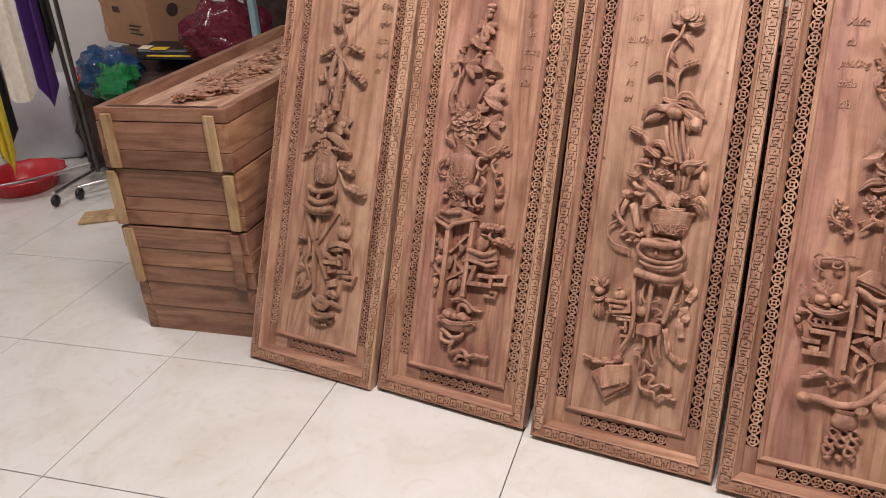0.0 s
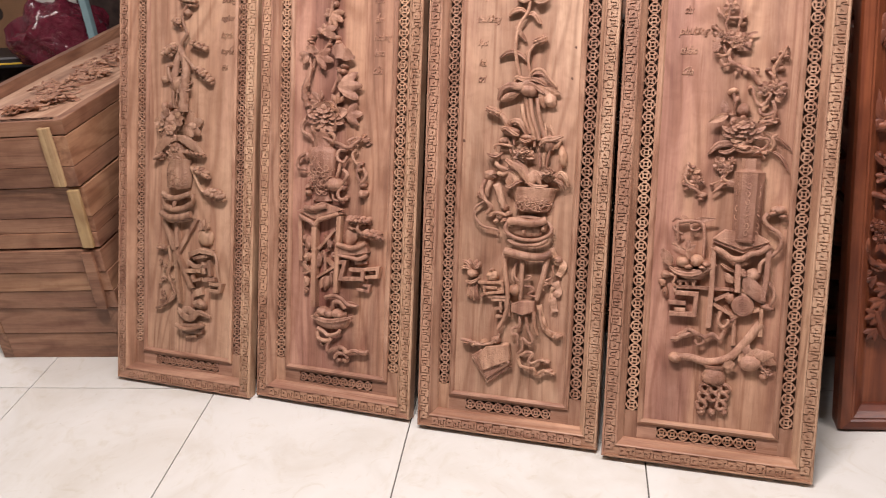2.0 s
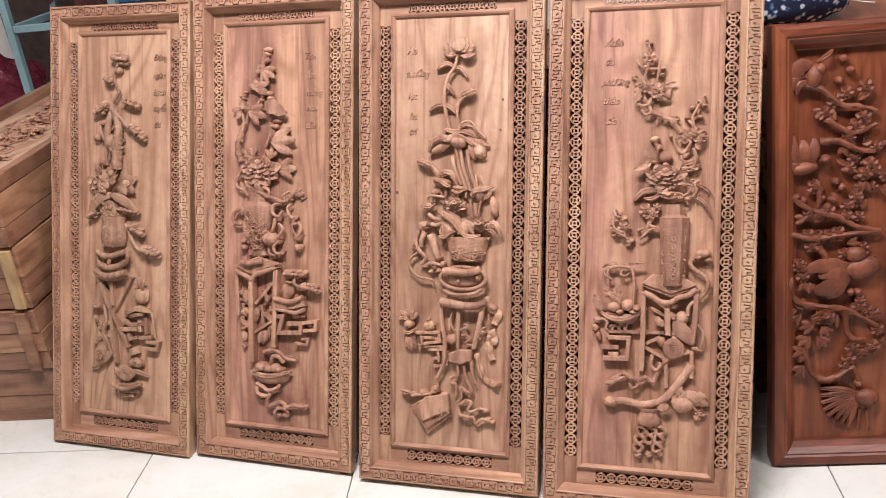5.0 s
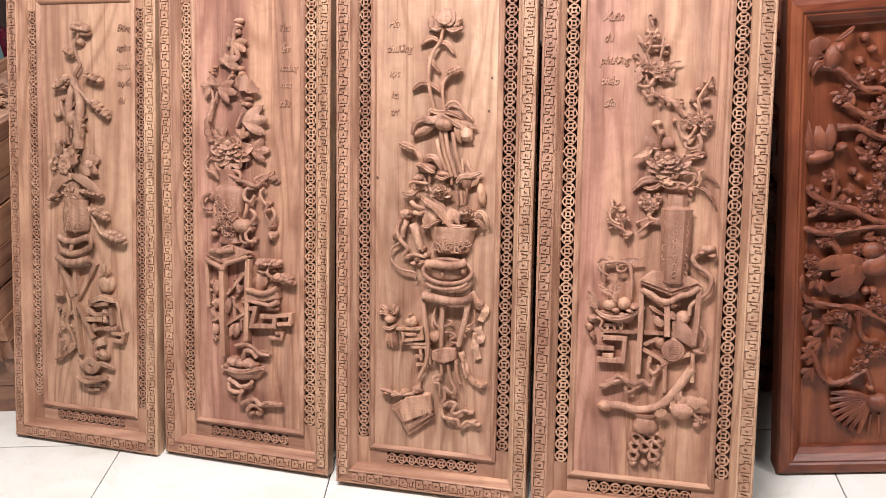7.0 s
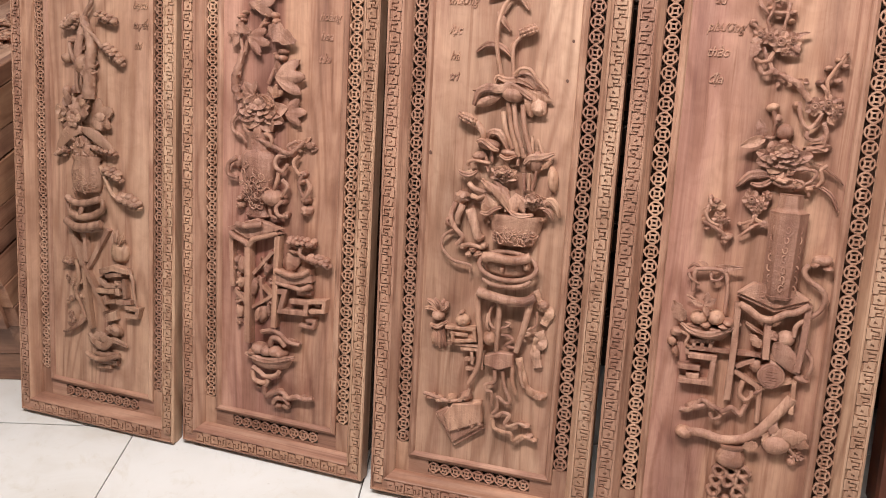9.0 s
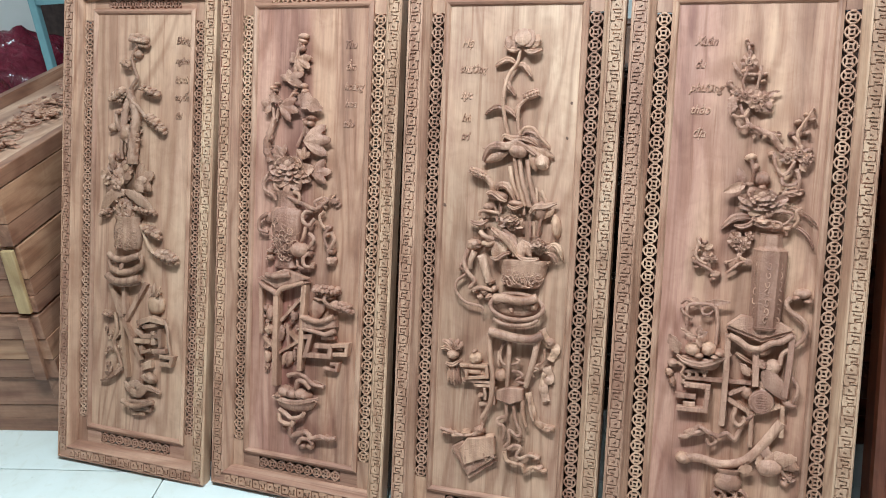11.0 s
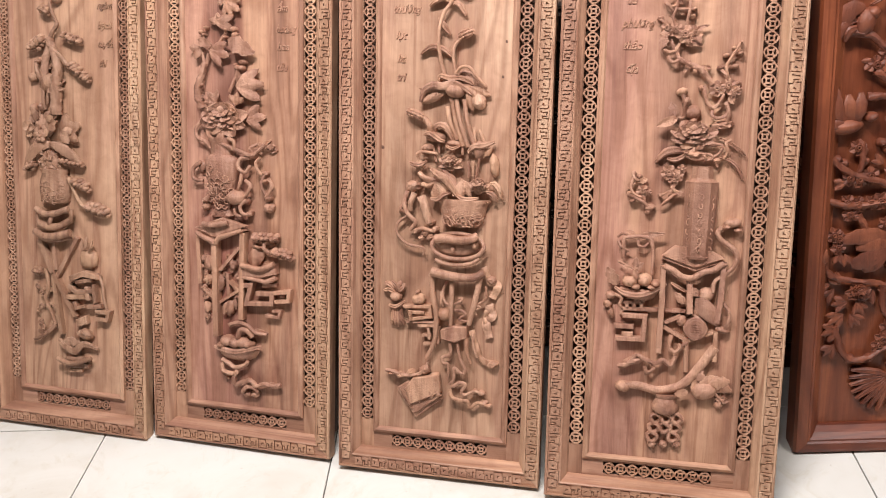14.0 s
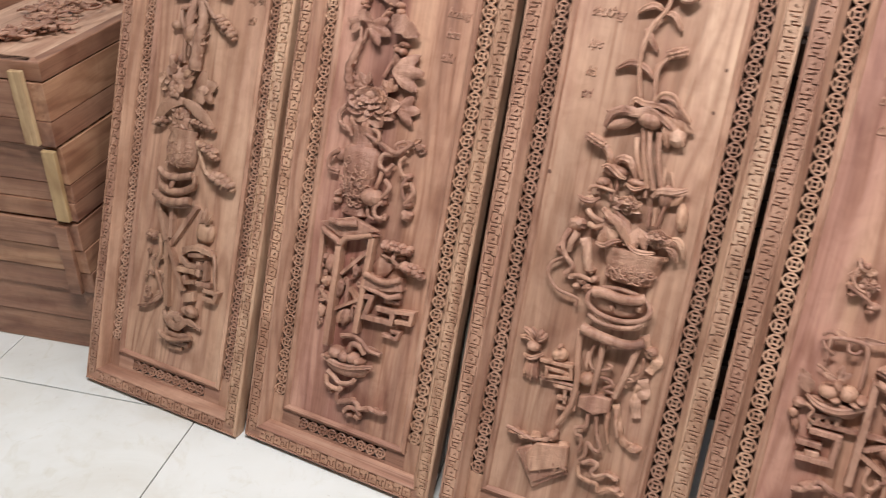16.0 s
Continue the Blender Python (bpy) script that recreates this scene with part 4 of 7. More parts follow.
# pine tree in a pot
carve(0)
words([("Đông", (0.3449, 1.1002)), ("ngâm", (0.3426, 1.0517)), ("bạch", (0.3418, 1.0053)), ("tuyết", (0.3433, 0.9616)), ("thi", (0.3352, 0.9162))], size=0.024)
stem([(0.2200, 1.1004), (0.2106, 1.0795), (0.2035, 1.0608), (0.2142, 1.0305), (0.2213, 1.0142), (0.2079, 0.9952), (0.1949, 0.9762)], 0.00341, 0.00569, 0.013, "branch", 0.12)
stem([(0.1948, 0.9809), (0.2085, 0.9552), (0.2169, 0.9318), (0.2208, 0.9036), (0.2144, 0.8703), (0.2127, 0.8274), (0.2108, 0.7987)], 0.00911, 0.01480, 0.014, "trunk", 0.16)
stem([(0.1967, 0.9739), (0.1901, 0.9454), (0.1813, 0.9120), (0.1793, 0.8882)], 0.00854, 0.01024, 0.010, "trunk", 0.05)
stem([(0.1950, 0.9715), (0.2096, 0.9562), (0.2299, 0.9406), (0.2503, 0.9162)], 0.00512, 0.00398, 0.018, "branch", 0.1)
for p, q, w, n in (((0.1970, 1.1121), (0.2472, 1.1013), 0.03414, 4), ((0.1724, 1.0527), (0.1980, 1.0420), 0.02618, 3), ((0.1410, 0.9563), (0.1804, 0.9807), 0.03642, 4), ((0.2349, 0.9886), (0.2861, 0.9707), 0.02618, 4), ((0.2514, 0.9209), (0.3046, 0.8825), 0.02959, 5)):
    scales(p, q, w, 0.016, n)
lump((0.2136, 1.0734), 0.01366, 0.01138, 0.016, 0, 0.2, "pine_cone")
lump((0.1906, 0.8743), 0.02162, 0.02504, 0.024, -25, 0.1, "perched_bird")
stem([(0.1748, 0.8785), (0.1652, 0.8997), (0.1579, 0.9209)], 0.00683, 0.00398, 0.016, "bird_neck")
lump((0.1590, 0.9248), 0.00911, 0.00626, 0.018, 20, 0.1, "bird_head")
lump((0.1437, 0.8871), 0.01366, 0.01138, 0.018, 20, 0.25, "perched_bird")
stem([(0.1629, 0.8996), (0.1750, 0.8642), (0.1743, 0.8307), (0.1769, 0.8093)], 0.00512, 0.00455, 0.010)
stem([(0.1856, 0.8574), (0.1837, 0.8263)], 0.00341, 0.00341, 0.010, "bird_leg")
for q, w in (((0.1405, 0.8112), 0.00967), ((0.1651, 0.8150), 0.00854)):
    lump(q, w, w * 1.3, 0.016, 0, 0.2, "bud")
sprigs((0.1960, 0.9005), 0.01252, 0.02845, 8, 0.01935, 0.01252, 0.014)
sprigs((0.2139, 0.8655), 0.01366, 0.03983, 12, 0.01707, 0.01138, 0.024)
# leaf mass over the pot
lump((0.1687, 0.7705), 0.03528, 0.02845, 0.018, 10, 0.5)
sprigs((0.1657, 0.7703), 0.03414, 0.02618, 26, 0.02276, 0.01821, 0.026)
blossom((0.1731, 0.7442), 0.01707, 0.026)
fan((0.2254, 0.7540), 0.05406, 25, 150, 3, 0.018)
fan((0.2213, 0.7562), 0.03983, -20, 110, 2, 0.022)
blade([(0.1927, 0.7235), (0.1693, 0.7223), (0.1430, 0.7039), (0.1166, 0.6682)], 0.02959, 0.022, "leaf")
blade([(0.1898, 0.7258), (0.2248, 0.7181), (0.2539, 0.7029), (0.2772, 0.6804)], 0.02618, 0.026, "leaf")
blade([(0.1337, 0.7374), (0.1545, 0.7263), (0.1840, 0.7182)], 0.02276, 0.020, "leaf")
scales((0.1167, 0.6609), (0.1421, 0.6756), 0.02618, 0.016, 3)
scales((0.2224, 0.6843), (0.2829, 0.6784), 0.02049, 0.018, 4)
lump((0.1846, 0.6796), 0.02845, 0.03301, 0.016, 0, 0.5)
sprigs((0.1875, 0.6798), 0.02618, 0.02732, 18, 0.01480, 0.01138, 0.022)
pot((0.1948, 0.5778), ((0.03301, 0), (0.03983, 0.00569), (0.04325, 0.02561), (0.04211, 0.05691), (0.03642, 0.07284), (0.04097, 0.07853), (0.03983, 0.08536)), 0.004, 0.5, "flower_pot")
ornament((0.1944, 0.6075), 0.042, 0.030, 26, 0.0215, 3, "pot_ornament")
scales((0.2550, 0.6358), (0.2982, 0.6196), 0.02959, 0.018, 4)
scales((0.2916, 0.5759), (0.3519, 0.5615), 0.03528, 0.018, 5)
stem([(0.2387, 0.6444), (0.2583, 0.6096), (0.2761, 0.5796), (0.2991, 0.5693)], 0.00512, 0.00398, 0.012, "branch", 0.1)
# drum stool
stem([(0.1495, 0.5636), (0.1715, 0.5535), (0.2010, 0.5529), (0.2445, 0.5675)], 0.00797, 0.00797, 0.022, "stool_rim")
stem([(0.1519, 0.5554), (0.1510, 0.5382), (0.1601, 0.5217)], 0.00512, 0.00512, 0.018, "stool_rib")
stem([(0.2492, 0.5654), (0.2529, 0.5512), (0.2451, 0.5336)], 0.00569, 0.00569, 0.018, "stool_rib")
stem([(0.1952, 0.5490), (0.1925, 0.5342), (0.1868, 0.5214)], 0.00569, 0.00569, 0.022, "stool_rib")
stem([(0.1571, 0.5249), (0.1868, 0.5190), (0.2190, 0.5241), (0.2479, 0.5401)], 0.01024, 0.00854, 0.018, "stool_base")
lump((0.1994, 0.5421), 0.04439, 0.01935, 0.012, 0, 0.05, "stool_body")
stem([(0.1454, 0.5071), (0.1693, 0.4964), (0.2019, 0.4962), (0.2467, 0.5089)], 0.00967, 0.00967, 0.022, "stand_top")
stem([(0.1485, 0.4936), (0.1754, 0.4851), (0.2166, 0.4887), (0.2428, 0.4969)], 0.00512, 0.00512, 0.014, "stand_top")
# stand and its clutter
for p, q, w, z in (((0.1504, 0.4863), (0.1873, 0.4008), 0.01252, 0.018), ((0.1873, 0.4008), (0.2490, 0.2936), 0.01024, 0.016), ((0.2585, 0.4958), (0.1945, 0.3891), 0.01138, 0.013), ((0.1903, 0.4825), (0.1954, 0.4090), 0.01024, 0.015), ((0.1856, 0.3932), (0.2055, 0.2436), 0.01138, 0.014)):
    bars([(p, q)], w, 0, z, "stand_leg")
scales((0.1274, 0.4047), (0.1539, 0.4024), 0.02276, 0.012, 3)
for k, q in enumerate(((0.1500, 0.3721), (0.1710, 0.3668), (0.1462, 0.3442), (0.1656, 0.3288), (0.1748, 0.3124), (0.1510, 0.2972), (0.1471, 0.2691), (0.1753, 0.2724), (0.1605, 0.2581))):
    curls(q, 0.01366, 2, 0.014, 31 + k, "scroll")
stem([(0.1645, 0.4109), (0.1740, 0.3672), (0.1655, 0.3313), (0.1809, 0.2981), (0.1903, 0.2692)], 0.00512, 0.00455, 0.012, "cord", 0.1)
stem([(0.1903, 0.2682), (0.1666, 0.2463), (0.1427, 0.2307), (0.1216, 0.2230)], 0.00626, 0.00341, 0.010, "branch", 0.2)
leaves([((0.1755, 0.2574), 0.03414, 0.01252, 220), ((0.1607, 0.2430), 0.02845, 0.01024, 170)], 0.010)
pot((0.2875, 0.4206), ((0.01366, 0), (0.02276, 0.00683), (0.02618, 0.02561), (0.02049, 0.04097), (0.01138, 0.04553), (0.01366, 0.05463)), 0.004, 0.6, "small_jar")
leaves([((0.2781, 0.4636), 0.02959, 0.01024, 105), ((0.2867, 0.4658), 0.03414, 0.01024, 85), ((0.2970, 0.4653), 0.02959, 0.01024, 65)], 0.016)
block([(0.2385, 0.3986), (0.2818, 0.4152), (0.3221, 0.4071), (0.3252, 0.3967), (0.2821, 0.4006), (0.2417, 0.3851)], 0.004, 0.024, "book")
block([(0.2533, 0.3893), (0.3022, 0.3992), (0.3007, 0.3878), (0.2546, 0.3781)], 0, 0.020, "book")
for pts, w in ((((0.2331, 0.3734), (0.2538, 0.3583), (0.3029, 0.3637)), 0.01138), (((0.2277, 0.3432), (0.2801, 0.3479)), 0.01252), (((0.2854, 0.3740), (0.2889, 0.3401)), 0.01138), (((0.3054, 0.3810), (0.3092, 0.3350)), 0.01024), (((0.2483, 0.3331), (0.2545, 0.3165), (0.2805, 0.3244)), 0.00911), (((0.2863, 0.3226), (0.3265, 0.3272)), 0.01138), (((0.3096, 0.3130), (0.3468, 0.3124), (0.3415, 0.2932), (0.3099, 0.2934)), 0.01024)):
    path_bars(pts, w, 0, 0.018)
stem([(0.3164, 0.4089), (0.3311, 0.3837), (0.3346, 0.3500), (0.3410, 0.3166)], 0.00455, 0.00341, 0.012, "cord")
block([(0.2491, 0.2862), (0.2809, 0.2998), (0.2842, 0.2780), (0.2553, 0.2671)], 0, 0.016, "block")
lump((0.2760, 0.2498), 0.02049, 0.01366, 0.020, -15, 0.3, "scroll_roll")
blade([(0.1968, 0.2299), (0.2178, 0.2126), (0.2475, 0.2054), (0.2706, 0.2243), (0.3114, 0.2148)], 0.01935, 0.018, "leaf")
leaves([((0.2118, 0.2218), 0.03983, 0.02049, 20), ((0.2324, 0.2294), 0.03414, 0.01935, -10), ((0.2555, 0.2522), 0.02845, 0.01480, 10)], 0.014)
stem([(0.1974, 0.1823), (0.2273, 0.1737), (0.2626, 0.1785), (0.2962, 0.1919)], 0.00683, 0.00569, 0.018, "bowl_rim")
lump((0.2479, 0.1790), 0.03983, 0.01252, 0.014, 0, 0.05, "bowl")
bars([((0.2156, 0.1631), (0.2832, 0.1688))], 0.01138, 0, 0.014, "bowl_foot")
bars([((0.2247, 0.1508), (0.2630, 0.1546))], 0.00911, 0, 0.012, "bowl_foot")

# chrysanthemums in a vase
carve(1)
words([("Thu", (0.3265, 1.0817)), ("ẩm", (0.3294, 1.0329)), ("hoàng", (0.3379, 0.9873)), ("hoa", (0.3319, 0.9481)), ("tửu", (0.3283, 0.9023))], size=0.025)
lump((0.2079, 1.1072), 0.01410, 0.00755, 0.018, 5, 0.1, "bud")
lump((0.2046, 1.0968), 0.01108, 0.00705, 0.016, -10, 0.2, "bud")
stem([(0.2046, 1.0968), (0.2000, 1.0818), (0.1964, 1.0623), (0.1897, 1.0232), (0.1931, 0.9839)], 0.00503, 0.00453, 0.010, "branch", 0.15)
lump((0.2010, 1.0805), 0.01108, 0.01007, 0.016, 0, 0.3, "bud")
fan((0.1915, 1.0580), 0.04632, -32, 100, 3, 0.018)
fan((0.1941, 1.0536), 0.02316, 160, 110, 2, 0.014)
fan((0.1648, 1.0091), 0.05437, -2, 70, 2, 0.020)
fan((0.1750, 1.0056), 0.02618, 125, 130, 2, 0.016)
for q, w in (((0.1294, 0.9869), 11), ((0.1421, 0.9967), 10), ((0.1373, 0.9812), 9), ((0.2130, 0.9928), 15), ((0.2163, 0.9797), 16), ((0.1955, 0.9926), 9), ((0.1933, 0.9751), 10), ((0.2225, 0.9077), 15), ((0.2340, 0.9066), 15), ((0.2189, 0.9133), 11)):
    lump(q, 0.00050 * w, 0.00050 * w, 0.020, 0, 0.05, "berry")
leaves([((0.2025, 0.9687), 0.07149, 0.03726, -24), ((0.1272, 0.9678), 0.03625, 0.02215, -18)], 0.020)
fan((0.1507, 0.9482), 0.05639, -16, 100, 3, 0.022)
fan((0.1317, 0.9502), 0.03121, 205, 120, 2, 0.018)
for a_, b_ in (((0.1329, 0.9435), (0.1376, 0.9125)), ((0.1483, 0.9393), (0.1428, 0.9104)), ((0.1297, 0.9745), (0.1318, 0.9435)), ((0.1931, 0.9839), (0.1636, 0.9440)), ((0.2204, 0.8923), (0.2011, 0.8520))):
    stem([a_, b_], 0.00403, 0.00403, 0.012)
stem([(0.1396, 0.9170), (0.1314, 0.8879), (0.1216, 0.8586), (0.1236, 0.8318), (0.1328, 0.8141)], 0.00755, 0.00906, 0.014, "branch", 0.25)
sprigs((0.1254, 0.8453), 0.00906, 0.03021, 9, 0.01309, 0.00906, 0.020)
lump((0.2347, 0.9197), 0.01208, 0.00655, 0.018, 0, 0.15, "bud")
fan((0.2185, 0.8658), 0.07552, 4, 95, 3, 0.022)
fan((0.2234, 0.8703), 0.03323, 70, 90, 2, 0.018)
fan((0.1687, 0.8243), 0.03524, 130, 130, 3, 0.018)
fan((0.2170, 0.8216), 0.03121, 80, 120, 3, 0.018)
for q in ((0.1533, 0.8238), (0.1941, 0.8252), (0.1305, 0.8005)):
    sprigs(q, 0.01208, 0.01007, 5, 0.02014, 0.01510, 0.014)
peony((0.1861, 0.7982), 0.06142, 0.020, 8, 0.72, "chrysanthemum")
fan((0.2403, 0.7937), 0.05286, 4, 110, 3, 0.016)
fan((0.1836, 0.7691), 0.03323, 262, 60, 1, 0.024)
stem([(0.1985, 0.7451), (0.2148, 0.7392), (0.2152, 0.7236), (0.2016, 0.7207)], 0.00503, 0.00403, 0.016, "tendril")
stem([(0.1256, 0.7823), (0.1144, 0.7660), (0.1185, 0.7458), (0.1395, 0.7355), (0.1476, 0.7224)], 0.00453, 0.00453, 0.012, "tendril")
stem([(0.1440, 0.7696), (0.1470, 0.7517), (0.1653, 0.7391)], 0.00453, 0.00453, 0.012, "tendril")
pot((0.1768, 0.5601), ((0.02618, 0), (0.03021, 0.00403), (0.02014, 0.02014), (0.02316, 0.03021), (0.03323, 0.05538), (0.04128, 0.09566), (0.04430, 0.13191), (0.04028, 0.14198), (0.02920, 0.14701), (0.02819, 0.17369), (0.03524, 0.18225), (0.03625, 0.18729)), 0.004, 0.55, "vase", 0, 0, 28)
ornament((0.1724, 0.6445), 0.043, 0.038, 34, 0.0235, 5)
ornament((0.1734, 0.5991), 0.030, 0.018, 10, 0.016, 6)
stem([(0.1263, 0.6895), (0.1078, 0.6724), (0.1082, 0.6496), (0.1308, 0.6442)], 0.00554, 0.00453, 0.014, "vase_handle")
lump((0.1276, 0.6782), 0.01108, 0.01510, 0.014, 0, 0.3, "vase_handle")
for pts, r in ((((0.1782, 0.7352), (0.2040, 0.7253), (0.2321, 0.7164), (0.2599, 0.7081), (0.2771, 0.7202), (0.2940, 0.7365)), 11), (((0.2525, 0.7033), (0.2300, 0.6985), (0.2264, 0.6794), (0.2433, 0.6693), (0.2545, 0.6856)), 10), (((0.2333, 0.6642), (0.2288, 0.6392), (0.2191, 0.6205)), 10),
               (((0.2809, 0.7049), (0.2703, 0.6909), (0.2783, 0.6714), (0.2910, 0.6633)), 9), (((0.3011, 0.6564), (0.3114, 0.6402), (0.3011, 0.6194), (0.2923, 0.6121)), 9), (((0.2422, 0.6499), (0.2566, 0.6388), (0.2495, 0.6226), (0.2371, 0.6105)), 10),
               (((0.2449, 0.6043), (0.2300, 0.5919), (0.2355, 0.5720), (0.2583, 0.5715)), 10), (((0.2122, 0.5883), (0.2177, 0.5706), (0.2306, 0.5648)), 8), (((0.2909, 0.6655), (0.2840, 0.6428), (0.2947, 0.6168)), 8), (((0.2597, 0.7148), (0.2570, 0.7258), (0.2742, 0.7355)), 8)):
    stem(pts, 0.00050 * r, 0.00040 * r, 0.015, "vine", 0.08)
for q, w, hh in (((0.2884, 0.6653), 22, 16), ((0.2998, 0.6104), 20, 16), ((0.3004, 0.5881), 28, 24), ((0.2873, 0.6497), 18, 14), ((0.2507, 0.5731), 18, 14), ((0.2434, 0.6019), 16, 16), ((0.2624, 0.7083), 20, 16), ((0.1343, 0.5986), 18, 16), ((0.1336, 0.5825), 20, 18)):
    lump(q, 0.00050 * w, 0.00050 * hh, 0.018, 20, 0.35, "vine_knot")
lump((0.2178, 0.6091), 0.02316, 0.01913, 0.034, 0, 0.05, "gourd")
sprigs((0.2844, 0.7228), 0.01510, 0.01208, 6, 0.01812, 0.01108, 0.016)
table([(0.1103, 0.5337), (0.1845, 0.5607), (0.2499, 0.5441), (0.1633, 0.5104)], [], 0.01108, 0.01309, 0.026, "stand")
stem([(0.1380, 0.5438), (0.1642, 0.5426), (0.2028, 0.5503)], 0.00655, 0.00655, 0.030, "vase_foot")
lump((0.1633, 0.5361), 0.00806, 0.00655, 0.032, 0, 0.1, "vase_foot")
for p, q, w, z in (((0.1613, 0.5056), (0.1639, 0.2716), 0.01359, 0.024), ((0.1137, 0.5200), (0.1181, 0.3955), 0.01007, 0.016), ((0.2351, 0.5266), (0.2287, 0.3169), 0.01259, 0.021)):
    bars([(p, q)], w, 0, z, "stand_leg")
stem([(0.1158, 0.5211), (0.1307, 0.5131), (0.1492, 0.5064), (0.1615, 0.4973)], 0.00554, 0.00655, 0.021, "stand_apron")
stem([(0.1651, 0.4977), (0.1778, 0.5126), (0.2034, 0.5216), (0.2349, 0.5334)], 0.00655, 0.00554, 0.021, "stand_apron")
for p, q in (((0.1681, 0.3532), (0.2229, 0.3889)), ((0.1911, 0.4240), (0.1943, 0.3710)), ((0.1946, 0.4072), (0.2178, 0.3875)), ((0.1701, 0.4311), (0.2206, 0.4879)), ((0.1225, 0.3890), (0.1601, 0.3579))):
    bars([(p, q)], 0.00755, 0, 0.014, "stretcher")
for q, rx, ry, t in (((0.1399, 0.4444), 24, 36, 10), ((0.1380, 0.4069), 26, 24, 0), ((0.1671, 0.3983), 30, 44, -20), ((0.1291, 0.4573), 16, 20, 0), ((0.2051, 0.4461), 20, 26, 0), ((0.1945, 0.3408), 24, 40, -10), ((0.1340, 0.3386), 18, 30, 10)):
    lump(q, 0.00050 * rx, 0.00050 * ry, 0.016, t, 0.4, "carved_lump")
for k, q in enumerate(((0.1389, 0.3626), (0.1278, 0.3872), (0.2055, 0.4300), (0.1344, 0.3221), (0.1998, 0.4548), (0.2149, 0.3547), (0.1456, 0.4240), (0.1297, 0.4294), (0.1799, 0.4113))):
    curls(q, 0.01309, 2, 0.013, 60 + k, "tendril")
leaves([((0.1915, 0.3568), 0.03524, 0.01510, 250), ((0.1440, 0.3702), 0.02517, 0.01208, 200), ((0.2120, 0.3683), 0.03021, 0.00906, 275)], 0.010)
scales((0.2607, 0.5170), (0.3271, 0.5191), 0.02819, 0.018, 5)
scales((0.3106, 0.4880), (0.3612, 0.4783), 0.02920, 0.020, 4)
lump((0.2877, 0.5017), 0.02719, 0.00906, 0.010, 0, 0.2, "pine_core")
stem([(0.2911, 0.5079), (0.2905, 0.4929), (0.3058, 0.4808)], 0.00453, 0.00453, 0.014, "twig", 0.1)
stem([(0.2601, 0.4970), (0.2804, 0.4943), (0.2913, 0.4998)], 0.00352, 0.00352, 0.012, "twig", 0.1)
lump((0.2648, 0.4724), 0.02115, 0.03121, 0.012, -25, 0.25)
block([(0.2332, 0.4525), (0.2816, 0.4463), (0.3188, 0.4608), (0.3230, 0.4341), (0.2822, 0.4218), (0.2339, 0.4237)], 0, 0.022, "book")
stem([(0.2333, 0.4498), (0.2817, 0.4445), (0.3193, 0.4590)], 0.00655, 0.00655, 0.022, "book_edge")
stem([(0.2340, 0.4214), (0.2824, 0.4163), (0.2975, 0.4151), (0.3222, 0.4259)], 0.00503, 0.00604, 0.018, "book_edge")
path_bars([(0.2360, 0.4005), (0.2553, 0.4034), (0.2432, 0.3570), (0.3080, 0.3616), (0.3103, 0.3855), (0.2690, 0.3838)], 0.01108, 0, 0.020)
path_bars([(0.2827, 0.4026), (0.3187, 0.4074)], 0.00906, 0, 0.014)
path_bars([(0.3133, 0.3877), (0.3538, 0.3939), (0.3515, 0.3719), (0.3178, 0.3672)], 0.00906, 0, 0.020)
path_bars([(0.3284, 0.3812), (0.3413, 0.3826)], 0.00705, 0, 0.014)
path_bars([(0.2907, 0.3312), (0.3249, 0.3297), (0.3284, 0.3448), (0.3095, 0.3435)], 0.00755, 0, 0.016)
# bowl on a root stand
stem([(0.1954, 0.3003), (0.2237, 0.3084), (0.2471, 0.3029), (0.2653, 0.2889), (0.2934, 0.2855)], 0.00604, 0.00403, 0.014, "branch", 0.2)
leaves([((0.2601, 0.2929), 0.03524, 0.01309, -10), ((0.2186, 0.3064), 0.02417, 0.01007, 190)], 0.014)
stem([(0.2204, 0.2716), (0.2267, 0.2911), (0.2447, 0.2924), (0.2579, 0.2764)], 0.00655, 0.00554, 0.016, "bowl_handle")
pot((0.2155, 0.2157), ((0.03021, 0), (0.04632, 0.00806), (0.05437, 0.02215), (0.05639, 0.02618), (0.05236, 0.02920)), 0.004, 0.4, "bowl", 0, 0, 28)
blade([(0.1550, 0.2445), (0.1783, 0.2418), (0.2150, 0.2382), (0.2561, 0.2473), (0.2825, 0.2554)], 0.01410, 0.026, "bowl_rim")
for q, rx, ry in (((0.1884, 0.2605), 36, 30), ((0.2104, 0.2573), 34, 26), ((0.2326, 0.2601), 36, 26), ((0.1755, 0.2495), 26, 18), ((0.2481, 0.2575), 26, 18)):
    lump(q, 0.00050 * rx, 0.00050 * ry, 0.028, 0, 0.1, "fruit")
for pts, r in ((((0.1746, 0.2130), (0.1921, 0.2069), (0.2107, 0.1976), (0.2365, 0.2059), (0.2440, 0.2163)), 12), (((0.1738, 0.2044), (0.1805, 0.1864), (0.2032, 0.1810), (0.2187, 0.1893)), 13), (((0.2107, 0.1976), (0.2162, 0.1843), (0.2034, 0.1707)), 10),
               (((0.2060, 0.1734), (0.2117, 0.1529), (0.2323, 0.1630), (0.2529, 0.1683), (0.2686, 0.1566), (0.2889, 0.1633), (0.3093, 0.1602), (0.3304, 0.1656)), 13), (((0.2287, 0.1366), (0.2404, 0.1501), (0.2610, 0.1508), (0.2700, 0.1404)), 11)):
    stem(pts, 0.00050 * r, 0.00040 * r, 0.013, "root_stand", 0.15)
